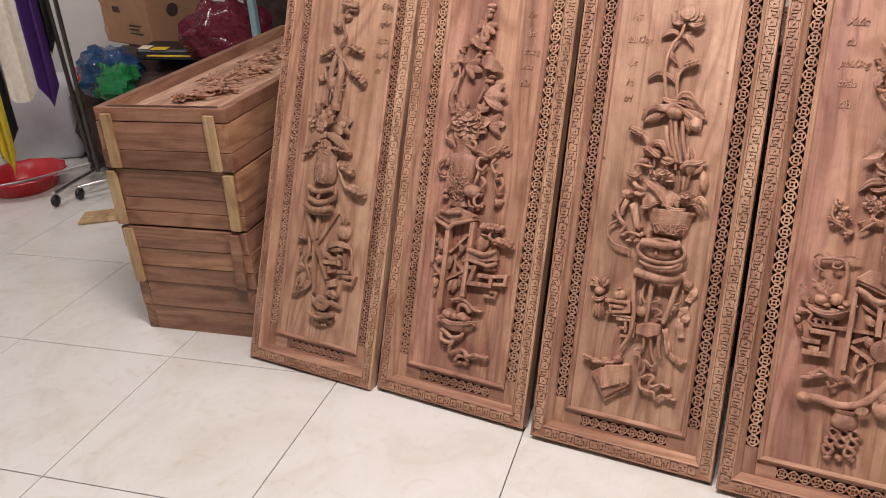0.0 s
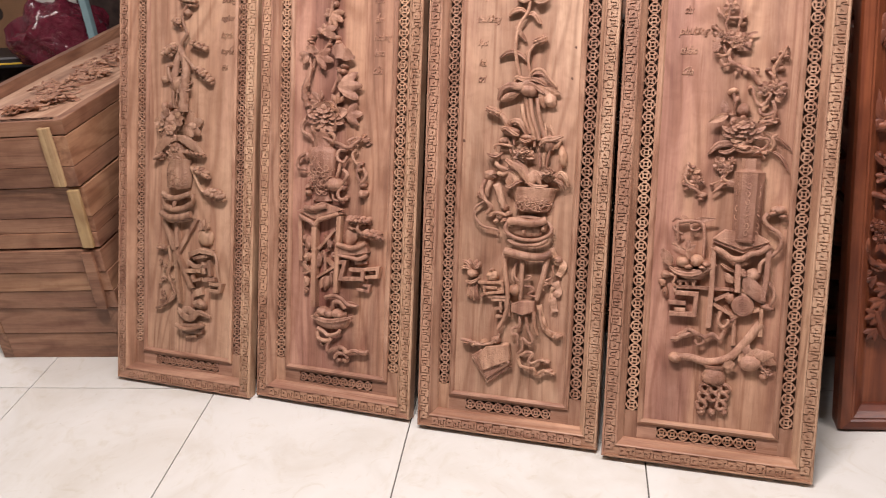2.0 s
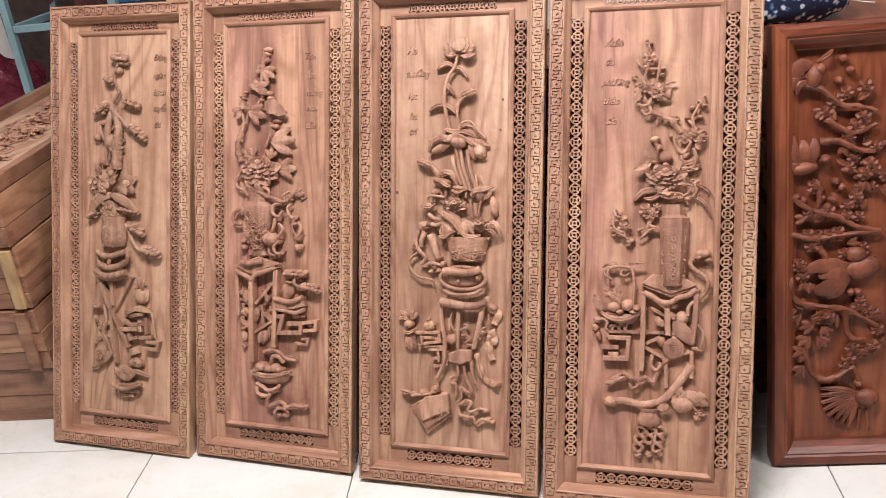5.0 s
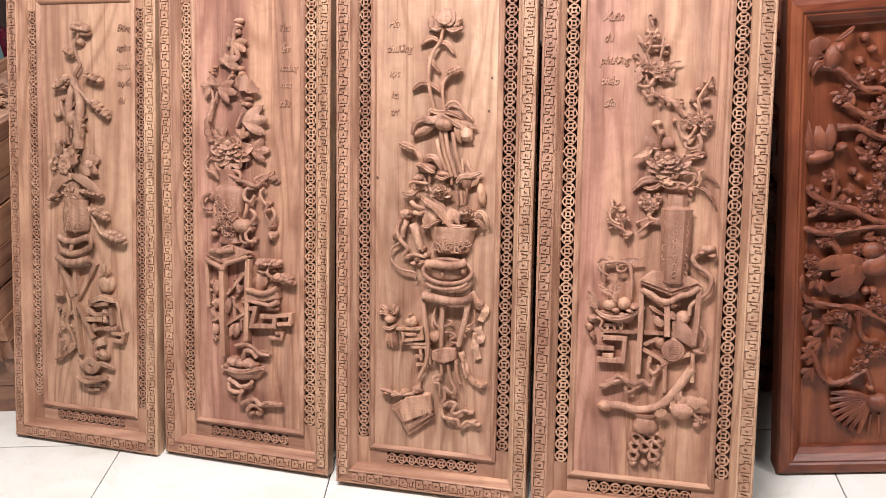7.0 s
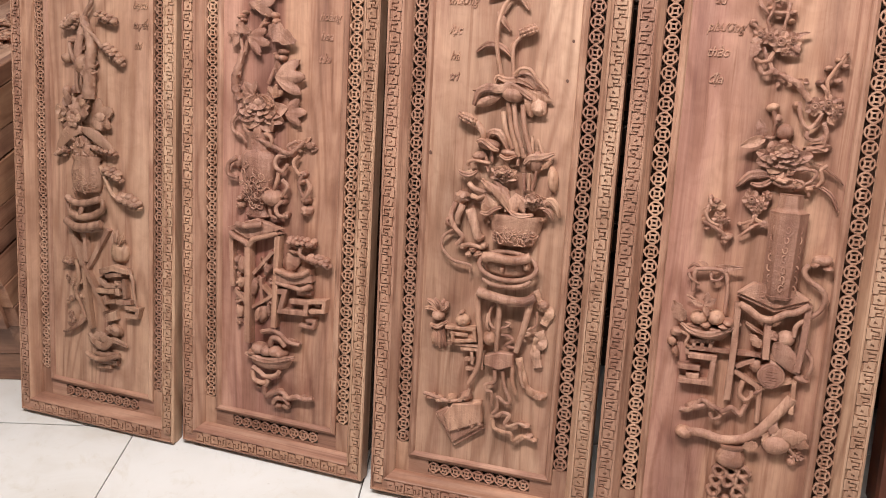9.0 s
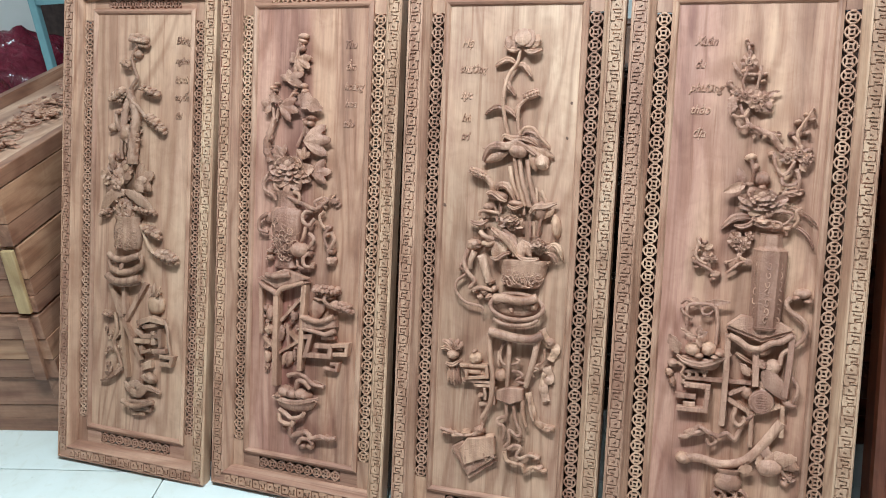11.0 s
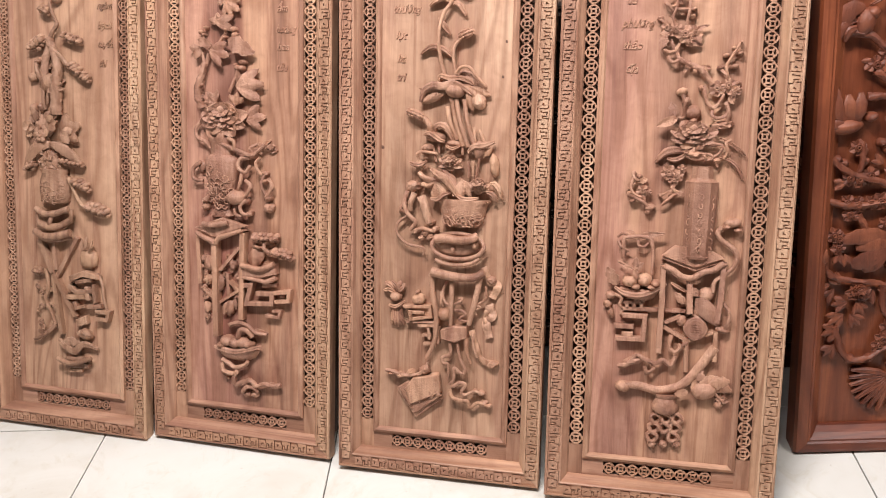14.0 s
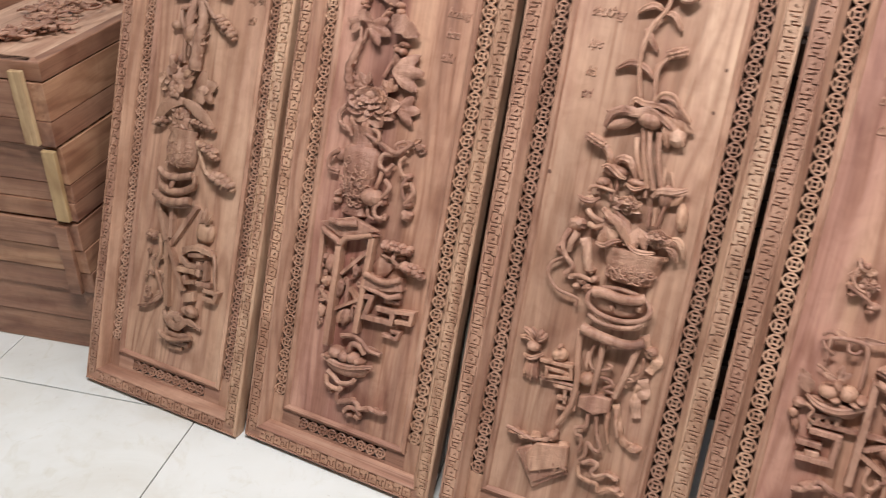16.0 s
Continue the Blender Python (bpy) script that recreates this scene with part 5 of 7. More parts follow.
for q, w in (((0.2393, 0.1306), 22), ((0.2599, 0.1327), 22), ((0.1877, 0.1684), 14), ((0.2426, 0.1645), 16), ((0.3017, 0.1605), 16)):
    lump(q, 0.00050 * w, 0.00040 * w, 0.014, 0, 0.3, "root_stand")

# lotus in a basket
carve(2)
words([("Hạ", (0.1234, 1.0858)), ("thưởng", (0.1365, 1.0304)), ("lục", (0.1250, 0.9751)), ("hà", (0.1263, 0.9260)), ("trì", (0.1253, 0.8867))], size=0.025)
lump((0.2492, 1.0982), 0.017, 0.016, 0.016, 0, 0.05, "lotus_flower")
leaves([((0.2485, 1.0845), 0.03825, 0.03575, 118), ((0.2485, 1.0845), 0.03825, 0.03575, 62), ((0.2493, 1.0853), 0.03575, 0.03326, 90)], 0.022, "petal", 0.004, 0.0)
for pts, w in ((((0.2434, 1.0814), (0.2263, 1.0840), (0.2170, 1.0947), (0.2153, 1.1065)), 44), (((0.2435, 1.0798), (0.2266, 1.0776), (0.2079, 1.0869)), 30), (((0.2527, 1.0813), (0.2704, 1.0882), (0.2828, 1.0966)), 40), (((0.2487, 1.0798), (0.2671, 1.0726), (0.2867, 1.0794)), 30), (((0.2546, 1.0844), (0.2741, 1.0959), (0.2775, 1.1095)), 40)):
    blade(pts, 0.00042 * w, 0.022, "petal")
stem([(0.2419, 1.0787), (0.2365, 1.0512), (0.2211, 1.0275), (0.2125, 0.9977), (0.2112, 0.9658), (0.2157, 0.9338), (0.2244, 0.8978)], 0.00374, 0.00416, 0.013)
stem([(0.2477, 0.8983), (0.2434, 0.9342), (0.2454, 0.9581), (0.2569, 0.9741), (0.2667, 0.9821)], 0.00374, 0.00333, 0.012)
for pts, w in ((((0.2358, 1.0484), (0.2192, 1.0580), (0.2030, 1.0533), (0.1890, 1.0431)), 30), (((0.2350, 1.0472), (0.2521, 1.0452), (0.2670, 1.0235)), 30), (((0.2092, 1.0196), (0.2192, 1.0037), (0.2342, 0.9839)), 30), (((0.2401, 0.9373), (0.2190, 0.9546), (0.1942, 0.9576), (0.1707, 0.9428)), 30), (((0.2508, 0.9740), (0.2394, 0.9541), (0.2422, 0.9342)), 16)):
    blade(pts, 0.00042 * w, 0.016, "blade")
seeds((0.2697, 0.9853), 0.01912, 0.01039, 22)
# great leaf
fan((0.2425, 0.8741), 0.07691, 196, 52, 2, 0.020)
fan((0.2708, 0.8788), 0.06236, -48, 80, 3, 0.018)
blade([(0.1734, 0.8419), (0.1830, 0.8666), (0.2013, 0.8771), (0.2261, 0.8757), (0.2443, 0.8814), (0.2670, 0.8727), (0.2857, 0.8592)], 0.01663, 0.028, "leaf_rim")
blade([(0.2113, 0.8855), (0.2170, 0.8969), (0.2336, 0.8920), (0.2581, 0.8925), (0.2745, 0.8869), (0.2869, 0.8792)], 0.01413, 0.018, "leaf_rim")
lump((0.2477, 0.8670), 0.02245, 0.01580, 0.032, -10, 0.1, "leaf_fold")
lump((0.2983, 0.8455), 0.01580, 0.01912, 0.020, 10, 0.3, "leaf_fold")
leaves([((0.2556, 0.9032), 0.07275, 0.03492, -32)], 0.012)
stem([(0.2523, 0.9044), (0.2633, 0.9153), (0.2815, 0.9141), (0.2963, 0.8953), (0.3171, 0.8751)], 0.00374, 0.00291, 0.024, "leaf_rim")
for p, q in (((0.2401, 0.8519), (0.2678, 0.7498)), ((0.2508, 0.8502), (0.2780, 0.7483)), ((0.2679, 0.8487), (0.2912, 0.7529)), ((0.2318, 0.8335), (0.2550, 0.7635))):
    stem([p, ((p[0] + q[0]) / 2 - 0.003, (p[1] + q[1]) / 2), q], 0.00499, 0.00499, 0.014)
seeds((0.1625, 0.8158), 0.02245, 0.00998, -22)
stem([(0.1808, 0.8083), (0.1940, 0.7916), (0.1967, 0.7733)], 0.00748, 0.00582, 0.012)
blade([(0.2048, 0.7797), (0.2106, 0.7922), (0.2271, 0.7920), (0.2380, 0.7770), (0.2461, 0.7590)], 0.01413, 0.020, "leaf_rim")
for q, rx, ry, t in (((0.2061, 0.7684), 56, 28, -8), ((0.2491, 0.7547), 46, 20, 0), ((0.3026, 0.7413), 34, 50, 0), ((0.3349, 0.7106), 24, 62, 8), ((0.1894, 0.7443), 34, 22, 10)):
    lump(q, 0.00042 * rx, 0.00042 * ry, 0.020, t, 0.15, "lotus_pod")
blade([(0.1822, 0.7707), (0.1966, 0.7753), (0.2179, 0.7619), (0.2284, 0.7583)], 0.01081, 0.026, "petal")
blade([(0.2308, 0.7502), (0.2475, 0.7440), (0.2656, 0.7518)], 0.00831, 0.026, "petal")
for p, q in (((0.2897, 0.7911), (0.2927, 0.7570)), ((0.3008, 0.7855), (0.3128, 0.7579)), ((0.2140, 0.7556), (0.2156, 0.7352)), ((0.2454, 0.7448), (0.2470, 0.7347)), ((0.2792, 0.7179), (0.2818, 0.6835)), ((0.3049, 0.7354), (0.2968, 0.6863)), ((0.2894, 0.7184), (0.2907, 0.6860)), ((0.2028, 0.7449), (0.2093, 0.7144)), ((0.2658, 0.7477), (0.2664, 0.7315))):
    stem([p, q], 0.00333, 0.00333, 0.012)
blade([(0.2785, 0.7361), (0.2902, 0.7488), (0.3042, 0.7507), (0.3182, 0.7541), (0.3351, 0.7609)], 0.01413, 0.024, "leaf_rim")
fan((0.3093, 0.7255), 0.03243, 88, 130, 3, 0.016)
stem([(0.1691, 0.7240), (0.1709, 0.7323), (0.1855, 0.7355), (0.2128, 0.7318)], 0.00374, 0.00333, 0.016, "tendril")
peony((0.2411, 0.7168), 0.02744, 0.024, 6, 0.7, "lotus_flower")
fan((0.1725, 0.6877), 0.03076, 92, 74, 1, 0.014)
blade([(0.1504, 0.7123), (0.1633, 0.7080), (0.1781, 0.7079), (0.1896, 0.7159)], 0.01081, 0.026, "leaf_rim")
stem([(0.1724, 0.6898), (0.1854, 0.6801), (0.2045, 0.6750)], 0.00582, 0.00457, 0.014)
fan((0.2701, 0.6398), 0.08522, 138, 46, 2, 0.018)
fan((0.2088, 0.6711), 0.04573, -55, 110, 3, 0.022)
fan((0.2665, 0.6785), 0.04656, -75, 110, 4, 0.024)
blade([(0.1994, 0.6995), (0.2144, 0.6900), (0.2334, 0.6808), (0.2465, 0.6630), (0.2576, 0.6431)], 0.01663, 0.032, "leaf_rim")
blade([(0.1996, 0.6354), (0.2164, 0.6344), (0.2306, 0.6448), (0.2449, 0.6498)], 0.01081, 0.030, "leaf_rim")
blade([(0.2554, 0.6451), (0.2701, 0.6378), (0.2886, 0.6369), (0.3048, 0.6400)], 0.01081, 0.030, "leaf_rim")
peony((0.3036, 0.6684), 0.02661, 0.030, 6, 0.75, "lotus_flower")
blade([(0.3257, 0.6709), (0.3398, 0.6705), (0.3492, 0.6570), (0.3539, 0.6390)], 0.01247, 0.024, "leaf")
blade([(0.3204, 0.6532), (0.3347, 0.6480), (0.3422, 0.6322)], 0.01164, 0.022, "leaf")
# rope of tendrils beside the basket
lump((0.1594, 0.6600), 0.01746, 0.01247, 0.018, 15, 0.4, "lotus_pod")
for pts, r in ((((0.1796, 0.6653), (0.1944, 0.6620), (0.2068, 0.6689)), 13), (((0.1483, 0.6489), (0.1406, 0.6233), (0.1500, 0.5987), (0.1664, 0.5810), (0.1542, 0.5633)), 13), (((0.1784, 0.6382), (0.1891, 0.6097), (0.1973, 0.5811)), 24), (((0.1625, 0.6456), (0.1555, 0.6242), (0.1540, 0.6074)), 16),
               (((0.1459, 0.5934), (0.1262, 0.5768), (0.1256, 0.5548), (0.1479, 0.5320), (0.1845, 0.5248), (0.1851, 0.5088)), 8), (((0.1449, 0.6236), (0.1325, 0.6101), (0.1457, 0.5984)), 9), (((0.1662, 0.5621), (0.1830, 0.5675), (0.2022, 0.5627)), 12)):
    stem(pts, 0.00042 * r, 0.00035 * r, 0.014, "vine", 0.08)
for q, w in (((0.1339, 0.6060), 18), ((0.1684, 0.5601), 18), ((0.1885, 0.5574), 24), ((0.2003, 0.5805), 20), ((0.1985, 0.5477), 24), ((0.1795, 0.5463), 20), ((0.2084, 0.5652), 22), ((0.3233, 0.6310), 14)):
    lump(q, 0.00042 * w, 0.00033 * w, 0.018, 30, 0.4, "vine_knot")
pot((0.2685, 0.5738), ((0.03409, 0), (0.03908, 0.00499), (0.04906, 0.03326), (0.05321, 0.05321), (0.05571, 0.05654), (0.05488, 0.06070)), 0.004, 0.5, "basket", 12, 0.02, 36)
ornament((0.2675, 0.6006), 0.048, 0.020, 36, 0.024, 21, "basket_weave")
# drum stool
ringed((0.2619, 0.5327), 0.05737, 0.02744, 0.00499, 0.020, "stool_base")
lump((0.2620, 0.5298), 0.05321, 0.02494, 0.024, 0, 0.03, "stool_body")
stem([(0.2153, 0.5490), (0.2383, 0.5508), (0.2675, 0.5481), (0.2920, 0.5517), (0.3073, 0.5586)], 0.00998, 0.00915, 0.030, "stool_rim")
for q in ((0.2538, 0.5262), (0.3000, 0.5370), (0.2198, 0.5431)):
    lump(q, 0.00831, 0.01081, 0.030, 0, 0.15, "stool_foot")
stem([(0.2129, 0.5011), (0.2363, 0.4930), (0.2655, 0.4922), (0.2942, 0.4980), (0.3101, 0.5093)], 0.00457, 0.00457, 0.022, "stool_base")
stem([(0.2067, 0.4744), (0.2372, 0.4687), (0.2707, 0.4651), (0.2996, 0.4665), (0.3216, 0.4772)], 0.01081, 0.00915, 0.022, "stand_top")
for pts, r in ((((0.2043, 0.4683), (0.2086, 0.4221), (0.2172, 0.3720), (0.2141, 0.3162), (0.1959, 0.2745)), 15), (((0.2501, 0.4598), (0.2505, 0.4052), (0.2491, 0.3534)), 15), (((0.3112, 0.4634), (0.3036, 0.4168), (0.2894, 0.3587)), 17), (((0.2844, 0.3285), (0.2878, 0.2950), (0.2950, 0.2704)), 12)):
    stem(pts, 0.00042 * r, 0.00033 * r, 0.016, "stand_leg")
for pts in (((0.1214, 0.4179), (0.1080, 0.4252), (0.0936, 0.4217)), ((0.1212, 0.4222), (0.1099, 0.4361), (0.0966, 0.4405)), ((0.1234, 0.4224), (0.1230, 0.4352), (0.1118, 0.4449)), ((0.1256, 0.4205), (0.1384, 0.4303), (0.1402, 0.4411)), ((0.1235, 0.4202), (0.1316, 0.4382), (0.1292, 0.4452))):
    blade(pts, 0.01081, 0.016, "tassel_bow")
lump((0.1220, 0.4102), 0.01413, 0.01081, 0.022, 0, 0.1, "tassel_knot")
blade([(0.1061, 0.3896), (0.1245, 0.3881), (0.1441, 0.4008)], 0.00998, 0.018, "tassel_band")
for dx in (-32, -16, 0, 16, 30):
    blade([((0.1254, 0.3882)[0] + 0.00025 * dx, (0.1254, 0.3882)[1]), ((0.1262, 0.3624)[0] + 0.00037 * dx, (0.1262, 0.3624)[1]), ((0.1287, 0.3401)[0] + 0.00046 * dx, (0.1287, 0.3401)[1] + 0.00017 * abs(dx))], 0.00831, 0.013, "tassel")
block([(0.1401, 0.3905), (0.2019, 0.3943), (0.2079, 0.3685), (0.1580, 0.3589)], 0, 0.013, "box")
path_bars([(0.1418, 0.3898), (0.2019, 0.3934), (0.2049, 0.3707), (0.1592, 0.3624), (0.1574, 0.3786), (0.1896, 0.3785)], 0.00748, 0, 0.021)
lump((0.1749, 0.4082), 0.01497, 0.01330, 0.024, 0, 0.25, "lid_knob")
lump((0.1718, 0.4237), 0.00499, 0.00416, 0.020, 0, 0.2, "lid_knob")
for p, q, w in (((0.1473, 0.3551), (0.2210, 0.3588), 14), ((0.1744, 0.3477), (0.2128, 0.3503), 16), ((0.1851, 0.3257), (0.2051, 0.3280), 16), ((0.1879, 0.3063), (0.2084, 0.3086), 16), ((0.1986, 0.3444), (0.2012, 0.3168), 15), ((0.2120, 0.3493), (0.2142, 0.3119), 16), ((0.2215, 0.3469), (0.2220, 0.3085), 12)):
    bars([(p, q)], 0.00042 * w, 0, 0.016, "fret")
lump((0.2331, 0.3771), 0.01497, 0.01497, 0.024, 0, 0.05, "fruit")
for pts, r in ((((0.2420, 0.4528), (0.2348, 0.4437), (0.2306, 0.4201), (0.2419, 0.4009), (0.2667, 0.4077), (0.2727, 0.4150), (0.2643, 0.4158)), 8), (((0.2579, 0.3882), (0.2737, 0.3886), (0.2815, 0.3810), (0.2682, 0.3699), (0.2829, 0.3656), (0.2931, 0.3696)), 9), (((0.3250, 0.4460), (0.3253, 0.4190), (0.3102, 0.4079), (0.3013, 0.4041), (0.3146, 0.4000), (0.3018, 0.3915), (0.3051, 0.3814)), 7), (((0.2281, 0.4304), (0.2269, 0.4070), (0.2307, 0.3947)), 9),
               (((0.2481, 0.3137), (0.2490, 0.2882), (0.2324, 0.2798), (0.2342, 0.2671), (0.2449, 0.2642), (0.2459, 0.2364)), 10), (((0.2641, 0.3134), (0.2717, 0.2803), (0.2840, 0.2541), (0.2751, 0.2466), (0.2587, 0.2573), (0.2588, 0.2316), (0.2488, 0.2174)), 10), (((0.2574, 0.2134), (0.2717, 0.2239), (0.2853, 0.2214), (0.2768, 0.2031), (0.2854, 0.1974), (0.3059, 0.2070), (0.3269, 0.2013)), 10), (((0.2492, 0.2067), (0.2562, 0.1882), (0.2775, 0.1834), (0.2910, 0.1835), (0.2970, 0.1681), (0.3132, 0.1811), (0.3404, 0.1742)), 11), (((0.2985, 0.3386), (0.3018, 0.3094), (0.3090, 0.2849)), 9)):
    stem(pts, 0.00042 * r, 0.00033 * r, 0.013, "cord")
block([(0.2271, 0.3424), (0.2541, 0.3539), (0.2859, 0.3541), (0.2869, 0.3288), (0.2577, 0.3161), (0.2279, 0.3229)], 0, 0.023, "plaque")
for pts, w in ((((0.3160, 0.4867), (0.3306, 0.4590), (0.3493, 0.4484), (0.3383, 0.4203)), 44), (((0.3308, 0.4050), (0.3400, 0.3809), (0.3263, 0.3648), (0.3339, 0.3300)), 46), (((0.2942, 0.3444), (0.3061, 0.3057), (0.3196, 0.2786), (0.3529, 0.2692)), 34), (((0.3272, 0.3921), (0.3232, 0.3708), (0.3310, 0.3507)), 24)):
    ribbon(pts, 0.00042 * w, 0.010, "drape")
for q, rx, ry in (((0.3426, 0.2700), 34, 20), ((0.3194, 0.2020), 22, 14), ((0.3060, 0.2053), 16, 12), ((0.3258, 0.1786), 24, 18), ((0.3371, 0.1738), 16, 12), ((0.3366, 0.4596), 26, 22)):
    lump(q, 0.00042 * rx, 0.00042 * ry, 0.016, 10, 0.35, "scroll_end")
block([(0.1285, 0.1935), (0.1521, 0.2111), (0.2327, 0.1806), (0.1723, 0.1306)], 0, 0.012, "book")
block([(0.1305, 0.2008), (0.1541, 0.2179), (0.2315, 0.1900), (0.1719, 0.1424)], 0.006, 0.018, "book")
block([(0.1481, 0.1997), (0.1668, 0.2283), (0.2271, 0.2395), (0.2311, 0.1999), (0.1846, 0.1762), (0.1632, 0.1666)], 0.010, 0.025, "book_cover")
fan((0.1616, 0.2137), 0.04989, 285, 46, 2, 0.026)
fan((0.2037, 0.2244), 0.04365, -65, 60, 2, 0.026)
stem([(0.1019, 0.2384), (0.1205, 0.2364), (0.1471, 0.2310), (0.1752, 0.2355), (0.1942, 0.2492), (0.1988, 0.2636)], 0.00416, 0.00374, 0.014, "branch", 0.25)
for q, rx, ry in (((0.1163, 0.2323), 26, 14), ((0.1340, 0.2293), 24, 16), ((0.1600, 0.2344), 28, 20), ((0.1909, 0.2453), 30, 26), ((0.2140, 0.2353), 26, 12)):
    lump(q, 0.00042 * rx, 0.00042 * ry, 0.020, 10, 0.4, "cloud_scroll")
knot_mat = plain("dark_knot", (0.12, 0.055, 0.035), 0.6)
for p, r in (((0.0926, 0.7424), 0.0036), ((0.3590, 0.9698), 0.0026), ((0.3535, 0.8967), 0.0026)):
    bm = bmesh.new()
    blob(bm, (p[0], p[1], FIELD), (r, r * 1.3, 0.0006), 0.4, 0.2, 9, 6)
    part("knot", bm, knot_mat, panels[2], "small dark knot in the wood", True)

# peony in a hexagonal vase
carve(3)
words([("Xuân", (0.1267, 1.0932)), ("du", (0.1175, 1.0487)), ("phương", (0.1326, 1.0021)), ("thảo", (0.1241, 0.9587)), ("địa", (0.1248, 0.9120))], size=0.025)
for pts, r in ((((0.2074, 1.0949), (0.2081, 1.0636), (0.2061, 1.0396), (0.2004, 1.0192), (0.2099, 0.9934)), 9), (((0.1799, 1.0580), (0.1887, 1.0443), (0.2001, 1.0333)), 9), (((0.1998, 1.0377), (0.2213, 1.0349), (0.2430, 1.0372)), 11), (((0.2325, 1.0526), (0.2304, 1.0305), (0.2267, 1.0084)), 9), (((0.1992, 1.1004), (0.2070, 1.0894)), 8),
               (((0.1707, 1.0190), (0.1808, 1.0124), (0.1915, 1.0024)), 9), (((0.1804, 0.9650), (0.1919, 0.9529), (0.2054, 0.9543), (0.2158, 0.9694)), 11), (((0.1986, 0.9765), (0.2042, 0.9617), (0.2065, 0.9488)), 10), (((0.1946, 0.9448), (0.2034, 0.9319), (0.2155, 0.9378), (0.2128, 0.9508)), 11),
               (((0.3124, 0.9051), (0.3075, 0.9252), (0.3157, 0.9419), (0.3327, 0.9732)), 9), (((0.2993, 0.9195), (0.3077, 0.9087), (0.3120, 0.8959)), 9), (((0.2674, 0.8872), (0.2738, 0.8596), (0.2871, 0.8441), (0.3018, 0.8587), (0.3061, 0.8718)), 12), (((0.2767, 0.8541), (0.2871, 0.8441), (0.3040, 0.8522)), 11), (((0.2872, 0.8434), (0.2883, 0.8279), (0.3059, 0.8249), (0.3206, 0.8373)), 11), (((0.3114, 0.8554), (0.3182, 0.8372), (0.3170, 0.8150)), 12)):
    stem(pts, 0.00036 * r, 0.00029 * r, 0.013, "twig", 0.18)
for q, rx, ry in (((0.2020, 1.1004), 13, 13), ((0.2103, 1.0930), 15, 12), ((0.2003, 1.0414), 18, 14), ((0.2249, 1.0349), 16, 12), ((0.2405, 1.0372), 16, 10), ((0.2380, 1.0225), 18, 13), ((0.1761, 1.0190), 20, 14), ((0.2973, 0.9227), 22, 16), ((0.3247, 0.9263), 22, 15), ((0.3332, 0.9514), 20, 12), ((0.3070, 0.9472), 20, 14), ((0.3205, 0.9613), 13, 13), ((0.3333, 0.9732), 9, 9), ((0.3322, 0.8929), 20, 16), ((0.2635, 0.8826), 18, 18), ((0.2268, 0.8755), 32, 22), ((0.2362, 0.8571), 24, 22), ((0.2509, 0.8345), 42, 42), ((0.2520, 0.8178), 22, 16)):
    lump(q, 0.00036 * rx, 0.00036 * ry, 0.018, 15, 0.12, "bud")
for q, w in (((0.2090, 1.0599), 44), ((0.2062, 0.9963), 42), ((0.2252, 0.9881), 50), ((0.1899, 0.9998), 34), ((0.2448, 0.9909), 40), ((0.2343, 0.9734), 28), ((0.2929, 0.8821), 44), ((0.3139, 0.8886), 44), ((0.3260, 0.8743), 34), ((0.3323, 0.8819), 24)):
    plum(q, 0.00036 * w, 0.018)
leaves([((0.2483, 1.0005), 0.02244, 0.00651, 12), ((0.1961, 0.9876), 0.02099, 0.01230, 185), ((0.1874, 0.9838), 0.02533, 0.01810, 255), ((0.2395, 0.9753), 0.02171, 0.01448, -25), ((0.2118, 1.0710), 0.01448, 0.00796, 110), ((0.2477, 0.9847), 0.01665, 0.01230, -60), ((0.3168, 0.8667), 0.01810, 0.01230, -50)], 0.014)
stem([(0.2116, 0.9422), (0.2264, 0.9343), (0.2392, 0.9279), (0.2610, 0.9185), (0.2705, 0.9076), (0.2839, 0.8914)], 0.00434, 0.00579, 0.014, "branch", 0.3)
sprigs((0.2483, 0.9237), 0.02895, 0.00507, 8, 0.00941, 0.00651, 0.018)
stem([(0.2282, 0.8710), (0.2346, 0.8488), (0.2342, 0.8451), (0.2313, 0.8244)], 0.00434, 0.00326, 0.012)
lump((0.3070, 0.8101), 0.02244, 0.00869, 0.016, 10, 0.5, "rock")
leaves([((0.2171, 0.8227), 0.03330, 0.01882, 108), ((0.2207, 0.8228), 0.04343, 0.01882, 204), ((0.2178, 0.8238), 0.01882, 0.00507, 5)], 0.016)
peony((0.2526, 0.7935), 0.046, 0.026, 8, 0.72, "peony")
for pts, w in ((((0.2457, 0.7548), (0.2257, 0.7590), (0.2027, 0.7540), (0.1826, 0.7332)), 44), (((0.2439, 0.7547), (0.2339, 0.7436), (0.2199, 0.7383), (0.2054, 0.7405)), 30), (((0.3114, 0.7460), (0.3293, 0.7396), (0.3441, 0.7256), (0.3546, 0.7040)), 24), (((0.2772, 0.7348), (0.2977, 0.7434), (0.3199, 0.7502)), 22), (((0.3052, 0.7848), (0.3195, 0.7799), (0.3448, 0.7645), (0.3578, 0.7505)), 12)):
    blade(pts, 0.00036 * w, 0.015, "leaf")
